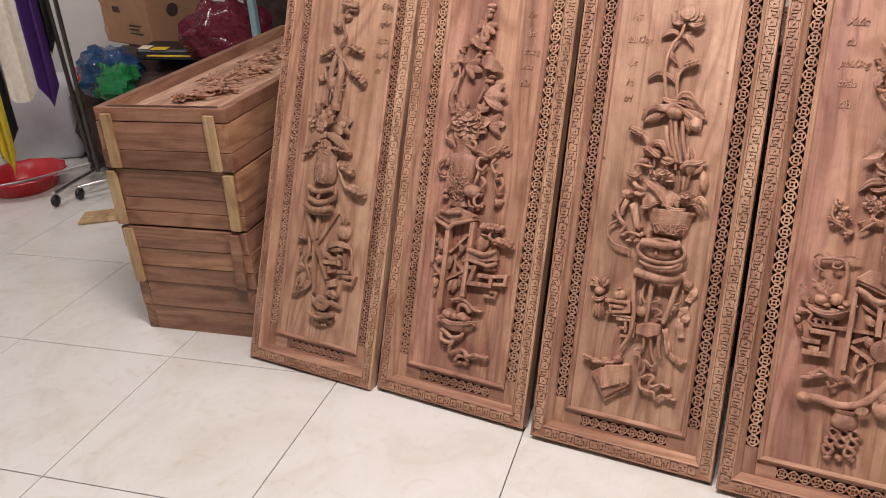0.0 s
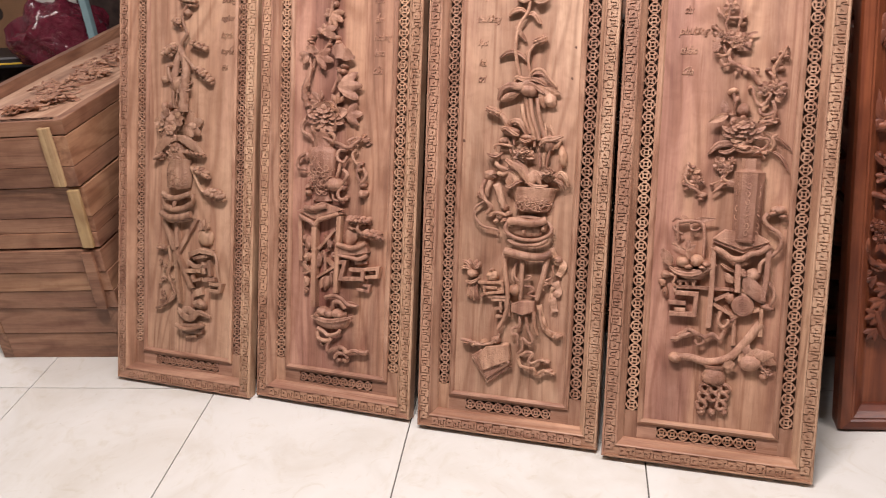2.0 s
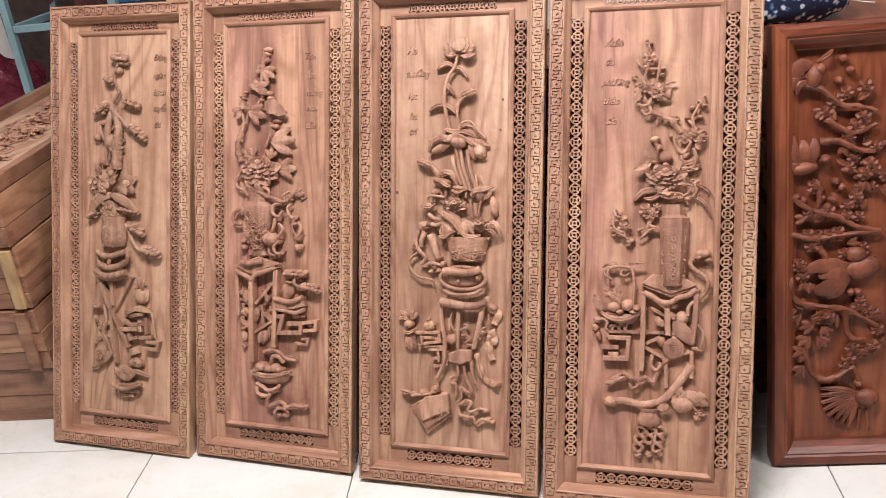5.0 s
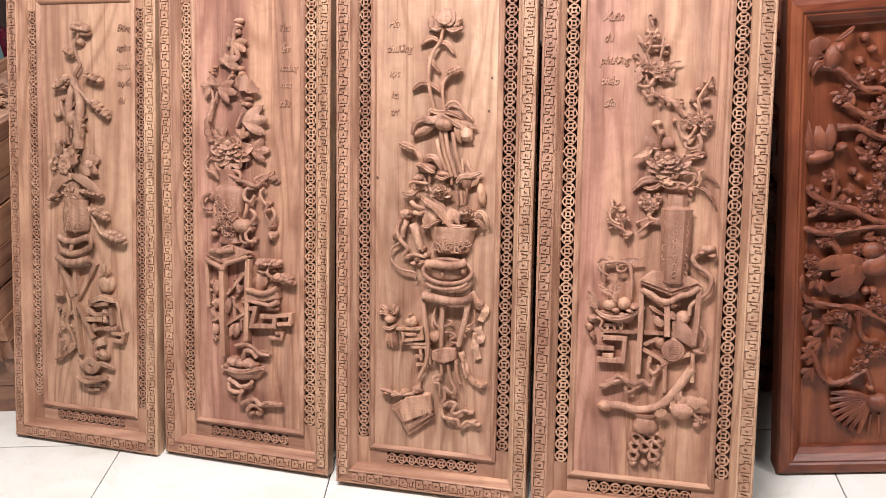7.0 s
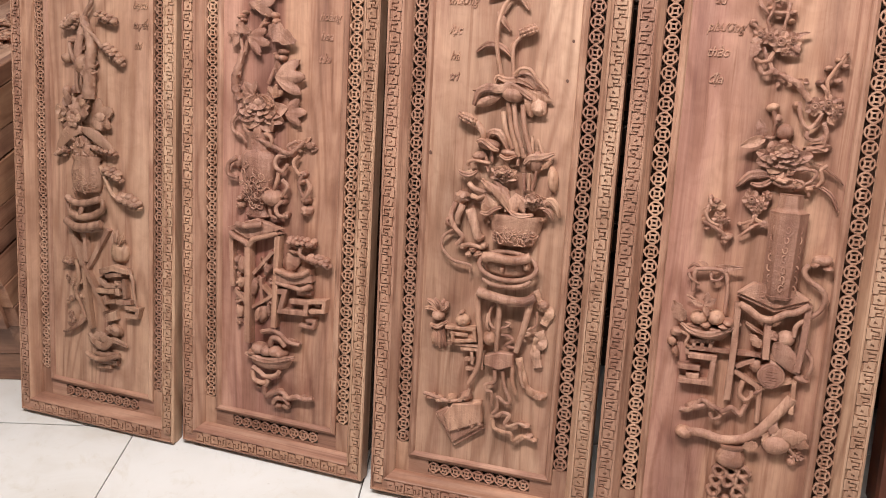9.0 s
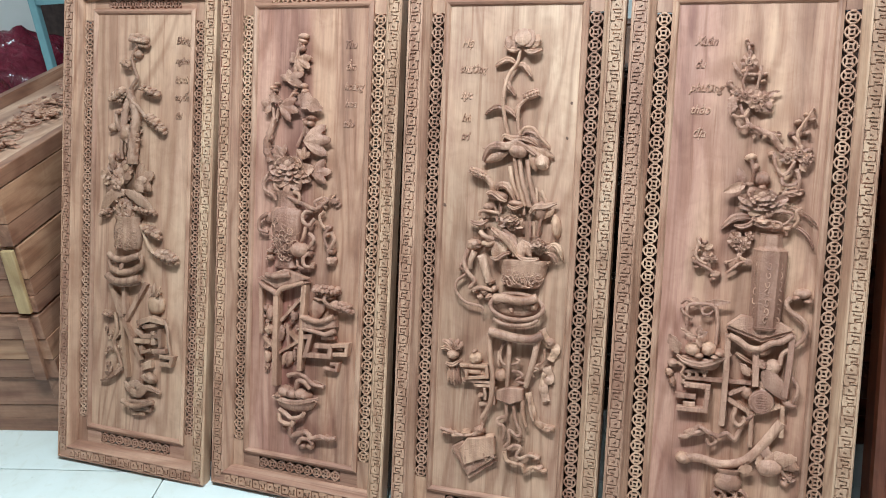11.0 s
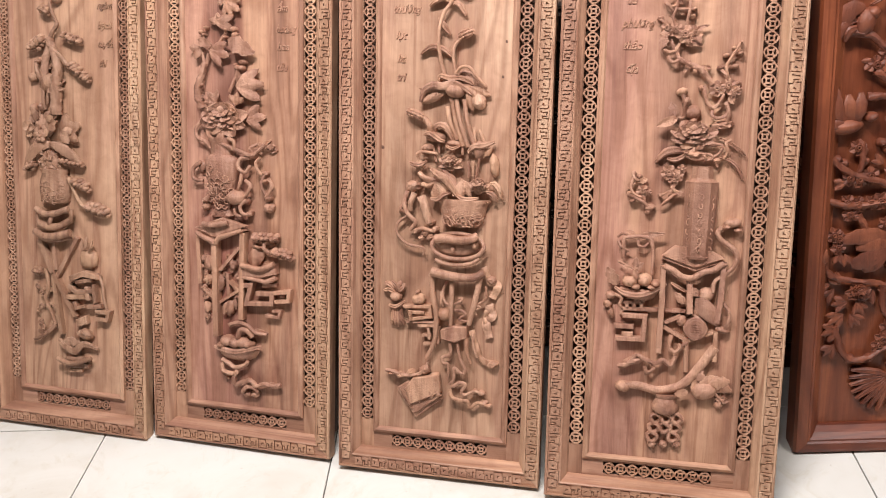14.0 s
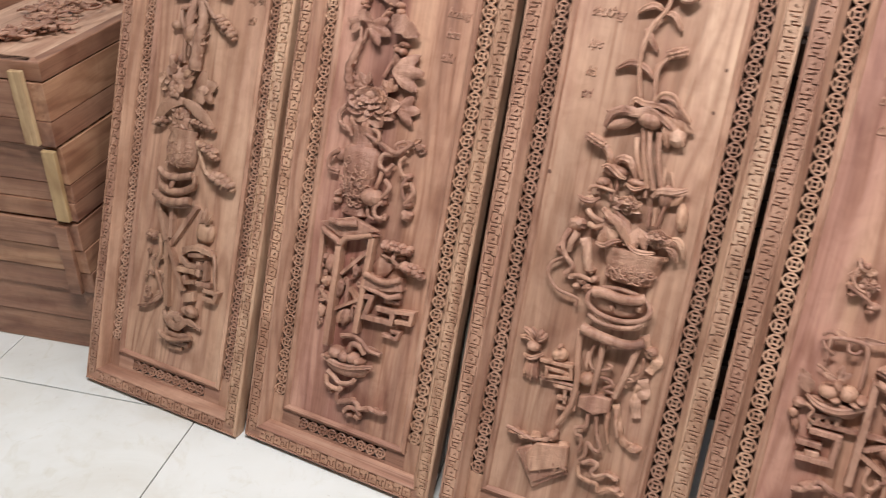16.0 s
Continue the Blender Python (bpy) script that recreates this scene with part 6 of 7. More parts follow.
for pts, r in ((((0.2861, 0.7682), (0.3026, 0.7728), (0.3120, 0.7673), (0.3040, 0.7531), (0.2889, 0.7437)), 8), (((0.2777, 0.7528), (0.2902, 0.7505), (0.2924, 0.7431), (0.2804, 0.7387)), 8), (((0.3270, 0.7821), (0.3171, 0.7742), (0.3217, 0.7589), (0.3151, 0.7444)), 9), (((0.2997, 0.7398), (0.3041, 0.7270)), 9), (((0.2426, 0.7479), (0.2590, 0.7412), (0.2749, 0.7421)), 10)):
    stem(pts, 0.00036 * r, 0.00036 * r, 0.014, "tendril")
lump((0.2601, 0.7518), 0.01810, 0.01086, 0.024, -10, 0.6, "rock")
sprigs((0.2610, 0.7534), 0.01592, 0.00869, 10, 0.01013, 0.00651, 0.028)
lump((0.3022, 0.7392), 0.00869, 0.00651, 0.018, 0, 0.3, "bud")
for q, w in (((0.2108, 0.7128), 44), ((0.2275, 0.7062), 36), ((0.2209, 0.6967), 30), ((0.2354, 0.7210), 26), ((0.1606, 0.6729), 36), ((0.1717, 0.6713), 22)):
    plum(q, 0.00036 * w, 0.016)
for pts, r in ((((0.2216, 0.6861), (0.2162, 0.6751), (0.1941, 0.6644)), 9), (((0.2358, 0.6726), (0.2194, 0.6650), (0.2093, 0.6548), (0.1980, 0.6440)), 10), (((0.2171, 0.6839), (0.2241, 0.6767), (0.2370, 0.6719)), 9), (((0.1416, 0.6982), (0.1368, 0.6806), (0.1445, 0.6657), (0.1597, 0.6590)), 9), (((0.1319, 0.6656), (0.1467, 0.6589), (0.1620, 0.6514), (0.1763, 0.6409)), 10), (((0.1397, 0.7115), (0.1442, 0.6984), (0.1536, 0.6951)), 8), (((0.1638, 0.6631), (0.1657, 0.6517)), 9)):
    stem(pts, 0.00036 * r, 0.00029 * r, 0.013, "twig", 0.2)
for q, rx, ry in (((0.1417, 0.7078), 14, 16), ((0.1517, 0.7023), 20, 15), ((0.1340, 0.6673), 14, 12), ((0.1416, 0.6520), 20, 12), ((0.1775, 0.6391), 30, 20), ((0.1744, 0.6300), 20, 14), ((0.2184, 0.6638), 18, 14), ((0.1959, 0.6653), 12, 10)):
    lump(q, 0.00036 * rx, 0.00036 * ry, 0.016, 15, 0.25, "bud")
leaves([((0.1520, 0.6912), 0.01810, 0.01230, 20), ((0.1448, 0.6888), 0.01810, 0.01086, 200), ((0.2298, 0.6714), 0.01665, 0.01230, -10)], 0.012)


def hex_vase(top, foot, r):
    """A six-sided vase with sunken panels on its faces, a collar and a plain lip."""
    bm = bmesh.new()
    axis = Vector((top[0] - foot[0], top[1] - foot[1], 0))
    L = axis.length
    d = axis.normalized()
    s = Vector((d.y, -d.x, 0))
    prof = ((0.0, 0.90), (0.03, 0.96), (0.035, 0.90), (0.93, 1.0), (0.955, 1.03), (0.985, 0.72), (1.0, 0.66), (1.14, 0.62), (1.15, 0.66))
    rows = []
    for t, q in prof:
        row = []
        for k in range(6):
            a = math.pi * k / 3
            row.append(bm.verts.new(Vector((foot[0], foot[1], FIELD + 0.014)) + d * L * t + s * r * q * math.cos(a) + Vector((0, 0, 0.026 * q * math.sin(a)))))
        rows.append(row)
    for a, b in zip(rows, rows[1:]):
        for k in range(6):
            bm.faces.new((a[k], a[(k + 1) % 6], b[(k + 1) % 6], b[k]))
    bm.faces.new(rows[0])
    bm.faces.new(list(reversed(rows[-1])))
    faces = [f for f in bm.faces if len(f.verts) == 4 and f.calc_area() > L * r * 0.5]
    bmesh.ops.inset_individual(bm, faces=faces, thickness=r * 0.14, depth=-0.0016)
    vase = put("hexagonal_vase", bm, "", False)
    for f, x in ((-0.66, 0), (0.0, 1), (0.66, 2)):
        rg = random.Random(x)
        for j in range(7):
            bm = bmesh.new()
            t = 0.12 + 0.11 * j
            c = Vector((foot[0], foot[1], 0)) + d * L * t + s * r * f
            z = FIELD + 0.014 + 0.0225 * (1.0 if x == 1 else 0.53)
            q = r * 0.16
            a0 = rg.uniform(0, 6)
            tube(bm, [(c.x + q * (1 - k / 9) * math.cos(a0 + k * 0.9), c.y + q * 1.6 * (1 - k / 9) * math.sin(a0 + k * 0.9), z) for k in range(7)], 0.0014, 0.0010, 5, 1.0, 2)
            put("vase_ornament", bm)


hex_vase((0.2768, 0.7035), (0.2767, 0.5400), 0.0325)
# fruit dish with a high handle
for pts, r in ((((0.1307, 0.5326), (0.1290, 0.5695), (0.1372, 0.5768), (0.1611, 0.5795), (0.1829, 0.5736), (0.1894, 0.5417), (0.1898, 0.5010)), 12), (((0.1159, 0.5762), (0.1273, 0.5850), (0.1398, 0.5762)), 9), (((0.1585, 0.5739), (0.1594, 0.5604), (0.1706, 0.5586), (0.1786, 0.5659)), 8), (((0.1180, 0.5667), (0.1235, 0.5573), (0.1402, 0.5471)), 9), (((0.1168, 0.4547), (0.1315, 0.4483), (0.1275, 0.4341), (0.1337, 0.4261)), 9), (((0.1199, 0.5246), (0.1372, 0.5175), (0.1527, 0.5092)), 7)):
    stem(pts, 0.00036 * r, 0.00031 * r, 0.014, "dish_handle")
leaves([((0.1610, 0.5811), 0.05067, 0.01230, 8), ((0.1212, 0.5630), 0.02533, 0.00941, -55), ((0.1515, 0.5850), 0.01810, 0.00724, 160), ((0.1201, 0.4747), 0.04270, 0.02389, 122)], 0.014)
leaves([((0.1525, 0.5119), 0.02389, 0.01230, 35), ((0.1526, 0.5111), 0.01954, 0.00941, -60), ((0.1506, 0.5129), 0.02171, 0.00869, 165), ((0.1549, 0.5153), 0.02171, 0.01230, 85)], 0.030)
pot((0.1662, 0.4445), ((0.02171, 0), (0.02823, 0.00362), (0.03909, 0.01592), (0.04270, 0.02244), (0.03981, 0.02461)), 0.004, 0.42, "dish", 0, 0, 28)
blade([(0.1151, 0.4703), (0.1353, 0.4593), (0.1654, 0.4569), (0.1942, 0.4676), (0.2203, 0.4834)], 0.01303, 0.026, "dish_rim")
for q, rx, ry in (((0.1468, 0.4852), 48, 38), ((0.1751, 0.4891), 46, 40), ((0.1976, 0.4835), 32, 22), ((0.1586, 0.4746), 30, 18), ((0.1901, 0.4750), 30, 14)):
    lump(q, 0.00036 * rx, 0.00036 * ry, 0.032, 0, 0.06, "fruit")
for p, q in (((0.1311, 0.4376), (0.1782, 0.4426)), ((0.1423, 0.4388), (0.1432, 0.4240)), ((0.1572, 0.4388), (0.1581, 0.4255)), ((0.1720, 0.4404), (0.1729, 0.4271))):
    bars([(p, q)], 0.00724, 0, 0.014, "dish_foot")
for q, rx, ry in (((0.1087, 0.4511), 34, 24), ((0.1023, 0.4315), 24, 26), ((0.1096, 0.4124), 20, 32)):
    lump(q, 0.00036 * rx, 0.00036 * ry, 0.016, 10, 0.35, "cord_knot")
for q, rx, ry, t in (((0.3422, 0.6154), 48, 28, 8), ((0.3530, 0.6012), 26, 14, 0), ((0.3317, 0.6070), 26, 16, 30)):
    lump(q, 0.00036 * rx, 0.00036 * ry, 0.022, t, 0.12, "scroll_end")
stem([(0.3213, 0.6062), (0.3144, 0.5936), (0.3231, 0.5792), (0.3433, 0.5666), (0.3537, 0.5525), (0.3504, 0.5295), (0.3356, 0.5123), (0.3150, 0.4939), (0.3130, 0.4720)], 0.00543, 0.00434, 0.014, "scroll_handle")
table([(0.2068, 0.5432), (0.2322, 0.5654), (0.3071, 0.5567), (0.3319, 0.5445), (0.2742, 0.5194)], [], 0.00796, 0.01086, 0.026, "table")
for pts, w, z in ((((0.2111, 0.5224), (0.2132, 0.4470), (0.2124, 0.3368)), 32, 0.022), (((0.2653, 0.5025), (0.2699, 0.4241)), 34, 0.022), (((0.2677, 0.3716), (0.2697, 0.2998)), 24, 0.016), (((0.3305, 0.5345), (0.3288, 0.4591), (0.3245, 0.4090)), 32, 0.022), (((0.3244, 0.3898), (0.3260, 0.3265)), 24, 0.016)):
    path_bars(pts, 0.00036 * w, 0, z, "table_leg")
stem([(0.2127, 0.5214), (0.2314, 0.5138), (0.2503, 0.5018), (0.2719, 0.5012), (0.2924, 0.5142), (0.3098, 0.5189), (0.3306, 0.5330)], 0.00651, 0.00651, 0.020, "table_apron")
for p, q, w in (((0.1292, 0.4248), (0.2624, 0.4283), 20), ((0.1314, 0.4258), (0.1324, 0.4110), 20), ((0.2207, 0.4004), (0.2530, 0.4183), 22), ((0.2190, 0.3924), (0.2685, 0.3658), 22), ((0.2597, 0.3621), (0.3206, 0.3886), 22)):
    bars([(p, q)], 0.00036 * w, 0, 0.014, "fret")
blade([(0.2289, 0.4854), (0.2447, 0.4766), (0.2634, 0.4669)], 0.00869, 0.014, "leaf")
leaves([((0.2585, 0.4441), 0.02968, 0.01665, 132), ((0.2853, 0.4623), 0.02171, 0.01448, 130), ((0.2813, 0.4580), 0.07238, 0.03474, -48), ((0.2868, 0.4394), 0.04343, 0.02171, -20)], 0.016)
lump((0.3001, 0.4645), 0.01737, 0.01592, 0.020, 20, 0.15, "fruit")
bm = bmesh.new()
for a, r in ((0.0, 0.024), (0.0012, 0.020)):
    slab(bm, [((0.2833, 0.3939)[0] + r * (1 + 0.02 * math.cos(4 * t)) * math.cos(t), (0.2833, 0.3939)[1] + r * (1 + 0.02 * math.cos(4 * t)) * math.sin(t)) for t in [2 * math.pi * k / 24 for k in range(24)]], FIELD + 0.004, FIELD + 0.021 + a, 0.002)
for j in range(5):
    box(bm, ((0.2833, 0.3939)[0] - 0.010, (0.2833, 0.3939)[1] - 0.010 + 0.005 * j - 0.001, FIELD + 0.021), ((0.2833, 0.3939)[0] + 0.010, (0.2833, 0.3939)[1] - 0.010 + 0.005 * j + 0.001, FIELD + 0.0236))
put("medallion", bm, "", False)
for q, rx, ry, t in (((0.2552, 0.4070), 30, 34, 0), ((0.2857, 0.4142), 34, 34, 0), ((0.3362, 0.3935), 44, 20, -15), ((0.2876, 0.4279), 30, 26, 20)):
    lump(q, 0.00036 * rx, 0.00036 * ry, 0.018, t, 0.2, "medallion_wing")
for pts, r in ((((0.3342, 0.4521), (0.3475, 0.4326), (0.3462, 0.4114), (0.3412, 0.3975)), 11), (((0.2369, 0.3765), (0.2334, 0.3519), (0.2448, 0.3408), (0.2550, 0.3506), (0.2519, 0.3588)), 13), (((0.2514, 0.3502), (0.2635, 0.3586), (0.2704, 0.3641)), 9), (((0.1310, 0.3013), (0.1507, 0.3062), (0.1681, 0.3274), (0.1861, 0.3205), (0.2080, 0.3142), (0.2222, 0.3223), (0.2394, 0.3116), (0.2479, 0.3322)), 15), (((0.1856, 0.3047), (0.1927, 0.2937), (0.2044, 0.3012), (0.2008, 0.3117)), 11)):
    stem(pts, 0.00036 * r, 0.00031 * r, 0.013, "cloud_scroll", 0.08)
lump((0.1652, 0.3151), 0.02389, 0.00869, 0.020, 15, 0.3, "cloud_scroll")
path_bars([(0.1346, 0.4112), (0.1809, 0.4116), (0.1789, 0.3626), (0.1227, 0.3607)], 0.01013, 0, 0.020)
path_bars([(0.1180, 0.3872), (0.1586, 0.3878)], 0.01013, 0, 0.018)
path_bars([(0.1349, 0.3709), (0.1581, 0.3720)], 0.01013, 0, 0.018)
bm = bmesh.new()
tube(bm, [(*p, FIELD + 0.012) for p in ((0.1452, 0.2587), (0.1759, 0.2618), (0.2143, 0.2551), (0.2517, 0.2641), (0.2758, 0.2828), (0.3050, 0.3245), (0.3251, 0.3568))], 0.0085, 0.010, 8, 0.8, 6)
put("sceptre", bm)
lump((0.1440, 0.2566), 0.017, 0.012, 0.022, -10, 0.2, "sceptre_head")
leaves([((0.2861, 0.2610), 0.040, 0.026, 55), ((0.2979, 0.2752), 0.042, 0.026, 25), ((0.2769, 0.2601), 0.028, 0.018, 200), ((0.3256, 0.2779), 0.040, 0.024, -15), ((0.3007, 0.2820), 0.032, 0.02, 100), ((0.3193, 0.2806), 0.04, 0.026, 10)], 0.016)
lump((0.3090, 0.2633), 0.026, 0.020, 0.026, 10, 0.05, "peach")
bloom((0.3441, 0.2462), 0.015, 0.012, 2, 5, "plum_blossom")
lump((0.3398, 0.2329), 0.009, 0.008, 0.014, 0, 0.1, "bud")
stem([(0.3261, 0.2651), (0.3391, 0.2502)], 0.004, 0.003, 0.012, "twig")
pot((0.2330, 0.2045), ((0.018, 0), (0.026, 0.006), (0.0275, 0.018), (0.022, 0.030), (0.020, 0.034), (0.024, 0.038), (0.025, 0.043)), 0.006, 0.75, "jar")
for x in range(3):
    for y in range(3):
        c = ((0.2344, 0.1719)[0] + (x - 1) * 0.0215 + 0.003 * (y - 1), (0.2344, 0.1719)[1] + (y - 1) * 0.0205 + 0.002 * x)
        if (x, y) in ((1, 0),):
            continue
        ring = [(c[0] + 0.0098 * math.cos(a) * (1 + 0.15 * math.sin(3 * a + x)), c[1] + 0.0098 * math.sin(a), FIELD + 0.009 + 0.002 * math.sin(2 * a)) for a in [2 * math.pi * k / 14 for k in range(15)]]
        bm = bmesh.new()
        tube(bm, ring, 0.0046, 0.0046, 7, 1.3, 1)
        put("pierced_rock", bm)
for p in ((0.2101, 0.1349), (0.2335, 0.1363), (0.2604, 0.1395)):
    lump(p, 0.009, 0.008, 0.014, 0, 0.3, "pierced_rock")



# ---- carving on the flat panel of the stack ----
cur["root"], cur["mat"], cur["set"] = flat, wood_carved[2], Matrix()
random.seed(77)
FIELD_KEEP, FIELD = FIELD, -0.026
for i in range(13):
    v = 0.20 + i * 0.068
    c = (0.24 + 0.045 * math.sin(i * 1.7), v)
    lump(c, 0.036, 0.030, 0.022, i * 40, 0.6, "carved_mass")
    sprigs((c[0], v), 0.05, 0.035, 6, 0.034, 0.022, 0.026)
    curls((c[0] + 0.01, v + 0.01), 0.048, 7, 0.026, i, "tendril")
    plum((c[0] + rnd(-0.03, 0.03), v), 0.018, 0.026)
bloom((0.21, 0.16), 0.035, 0.016, 3, 8)
FIELD = FIELD_KEEP


# ---- carving on the red panel: branches, blossom and birds ----
cur["root"], cur["mat"] = red, wood_red_carved
random.seed(91)
FIELD = -0.036
for pts in (((0.0650, 0.9272), (0.1064, 0.9177), (0.1314, 0.8946), (0.1606, 0.8754), (0.1893, 0.8732), (0.2306, 0.8595)), ((0.1199, 0.8486), (0.1492, 0.8293), (0.1826, 0.8139), (0.2315, 0.8296)), ((0.1082, 0.7977), (0.1498, 0.7969), (0.1918, 0.7744), (0.2292, 0.7674)), ((0.0466, 0.6743), (0.0895, 0.6401), (0.1449, 0.6231), (0.1877, 0.5979), (0.2471, 0.5807)),
            ((0.0345, 0.5893), (0.0904, 0.5722), (0.1543, 0.5774), (0.2387, 0.5812)), ((0.1078, 0.5529), (0.1232, 0.5245), (0.1213, 0.5108)), ((0.0397, 0.4831), (0.0488, 0.4358), (0.0707, 0.4158), (0.1231, 0.4035), (0.1709, 0.3963), (0.2454, 0.3499)), ((0.1710, 0.3915), (0.1742, 0.3440), (0.1900, 0.3194), (0.2161, 0.3181)), ((0.0764, 0.3010), (0.0903, 0.2519), (0.1129, 0.2215), (0.1526, 0.2246), (0.1916, 0.2471), (0.2104, 0.1976)), ((0.1055, 0.7059), (0.1081, 0.6702), (0.1023, 0.6348))):
    stem(list(pts), 0.008, 0.005, 0.012, "branch", 0.22)
for p in ((0.1640, 0.9048), (0.1397, 0.8897), (0.1863, 0.8287), (0.2023, 0.8468), (0.1704, 0.8041), (0.2196, 0.7398), (0.2077, 0.7188), (0.1697, 0.6461), (0.1045, 0.6279), (0.1256, 0.6356), (0.0972, 0.6954), (0.1703, 0.6192), (0.1902, 0.6670), (0.2046, 0.9143), (0.1196, 0.8615), (0.0854, 0.6314),
          (0.0839, 0.5795), (0.1054, 0.5736), (0.1309, 0.5766), (0.1521, 0.5798), (0.0719, 0.5021), (0.0722, 0.4813), (0.0611, 0.5097), (0.2142, 0.3892), (0.2339, 0.3788), (0.2010, 0.3993), (0.1905, 0.2954), (0.2125, 0.2872), (0.2339, 0.2981), (0.1802, 0.2670), (0.1740, 0.2528), (0.0907, 0.5540)):
    plum(p, rnd(0.015, 0.019), 0.017)
for p in ((0.1583, 0.9806), (0.1491, 0.9333), (0.1731, 0.9545), (0.1679, 0.7281), (0.1270, 0.7964), (0.1454, 0.7032), (0.1583, 0.6891), (0.0594, 0.6712), (0.0722, 0.6637), (0.1830, 0.4354), (0.2002, 0.4345), (0.1058, 0.5462), (0.1173, 0.2213), (0.1570, 0.2220), (0.2058, 0.2051), (0.0420, 0.4643), (0.0392, 0.5387), (0.1100, 0.6879), (0.1145, 0.6654)):
    lump(p, 0.010, 0.009, 0.018, 20, 0.2, "bud")
for p, L, a in (((0.1195, 0.8700), 0.03, 200), ((0.1359, 0.8730), 0.03, 260), ((0.1666, 0.7892), 0.03, 250), ((0.2102, 0.7033), 0.03, 270), ((0.0812, 0.6227), 0.03, 190), ((0.1890, 0.8860), 0.03, 40), ((0.0788, 0.4716), 0.03, 260), ((0.0875, 0.4664), 0.03, 290), ((0.0622, 0.3974), 0.04, 190), ((0.0711, 0.3874), 0.035, 230), ((0.1718, 0.5536), 0.03, 20), ((0.1538, 0.3830), 0.035, 250), ((0.0841, 0.3962), 0.035, 130), ((0.1526, 0.6584), 0.03, 150)):
    fan(p, L, a, 80, 2, 0.016)
for p, L, a in (((0.0999, 0.3574), 0.036, 190), ((0.0937, 0.3290), 0.040, 215), ((0.0875, 0.2957), 0.042, 200), ((0.1173, 0.3565), 0.034, 300), ((0.1068, 0.3284), 0.036, 310), ((0.0792, 0.2573), 0.036, 230)):
    fan(p, L, a, 100, 3, 0.018)
peony((0.1213, 0.3824), 0.026, 0.024, 7, 0.9, "flower")
# birds: bodies, wings and long feathers
for p, rx, ry, t in (((0.0936, 0.9440), 0.020, 0.030, -15), ((0.1057, 0.9619), 0.015, 0.014, 0), ((0.0713, 0.7392), 0.034, 0.016, 5), ((0.1193, 0.7569), 0.014, 0.010, 20), ((0.2093, 0.4942), 0.045, 0.026, 10), ((0.1936, 0.5272), 0.024, 0.020, 0), ((0.2244, 0.1675), 0.030, 0.022, 0), ((0.0398, 0.4644), 0.014, 0.026, 0)):
    lump(p, rx, ry, 0.026, t, 0.08, "carved_bird")
for pts, w in ((((0.0891, 0.9716), (0.0645, 0.9714), (0.0482, 0.9560), (0.0318, 0.9425)), 0.034), (((0.0771, 0.9495), (0.0525, 0.9430), (0.0403, 0.9228), (0.0315, 0.8788)), 0.018), (((0.0814, 0.9365), (0.0609, 0.9297), (0.0549, 0.9090)), 0.016), (((0.0993, 0.9770), (0.1175, 0.9901), (0.1343, 1.0024)), 0.010), (((0.0754, 0.7477), (0.0542, 0.7667), (0.0456, 0.7935), (0.0453, 0.8239)), 0.024), (((0.0817, 0.7494), (0.0730, 0.7785), (0.0706, 0.8048)), 0.024), (((0.0881, 0.7468), (0.0939, 0.7770), (0.0956, 0.8073)), 0.024), (((0.0798, 0.7386), (0.0502, 0.7450), (0.0325, 0.7463)), 0.020),
               (((0.1772, 0.5006), (0.1385, 0.5075), (0.1085, 0.5046), (0.0785, 0.4948)), 0.034), (((0.1775, 0.4868), (0.1432, 0.4865), (0.1089, 0.4782)), 0.028), (((0.1778, 0.4752), (0.1523, 0.4628), (0.1267, 0.4502), (0.1009, 0.4400)), 0.040), (((0.1737, 0.4662), (0.1483, 0.4444), (0.1271, 0.4268)), 0.028)):
    blade(pts, w, 0.022, "wing_feather")
for k in range(8):
    a = radians(168 + 12.5 * k)
    c = (0.2065, 0.1757)
    blade([c, (c[0] + 0.04 * math.cos(a), c[1] + 0.04 * math.sin(a) + 0.006), (c[0] + 0.088 * math.cos(a), c[1] + 0.088 * math.sin(a))], 0.016, 0.016, "tail_feather")
for p, z in (((0.2097, 0.1385), (0.2087, 0.0888)), ((0.2274, 0.1378), (0.2309, 0.0879))):
    stem([p, z], 0.004, 0.003, 0.008, "bird_leg")
random.seed(19)
for k in range(34):
    c = (rnd(0.16, 0.34), rnd(0.30, 0.95))
    plum(c, rnd(0.012, 0.016), rnd(0.010, 0.016))
    if k % 2:
        sprigs(c, 0.03, 0.025, 2, 0.026, 0.014, 0.014)
# the same growth on the far half
for k in range(26):
    c = (rnd(0.36, 0.85), rnd(0.12, 0.94))
    stem([(c[0] - 0.05, c[1] - 0.03), (c[0], c[1]), (c[0] + 0.045, c[1] + 0.04)], 0.006, 0.004, 0.010, "twig", 0.2)
    plum(c, 0.018, 0.017)
    fan((c[0] - 0.02, c[1] + 0.02), 0.034, rnd(0, 360), 90, 2, 0.014)
FIELD = FIELD_KEEP


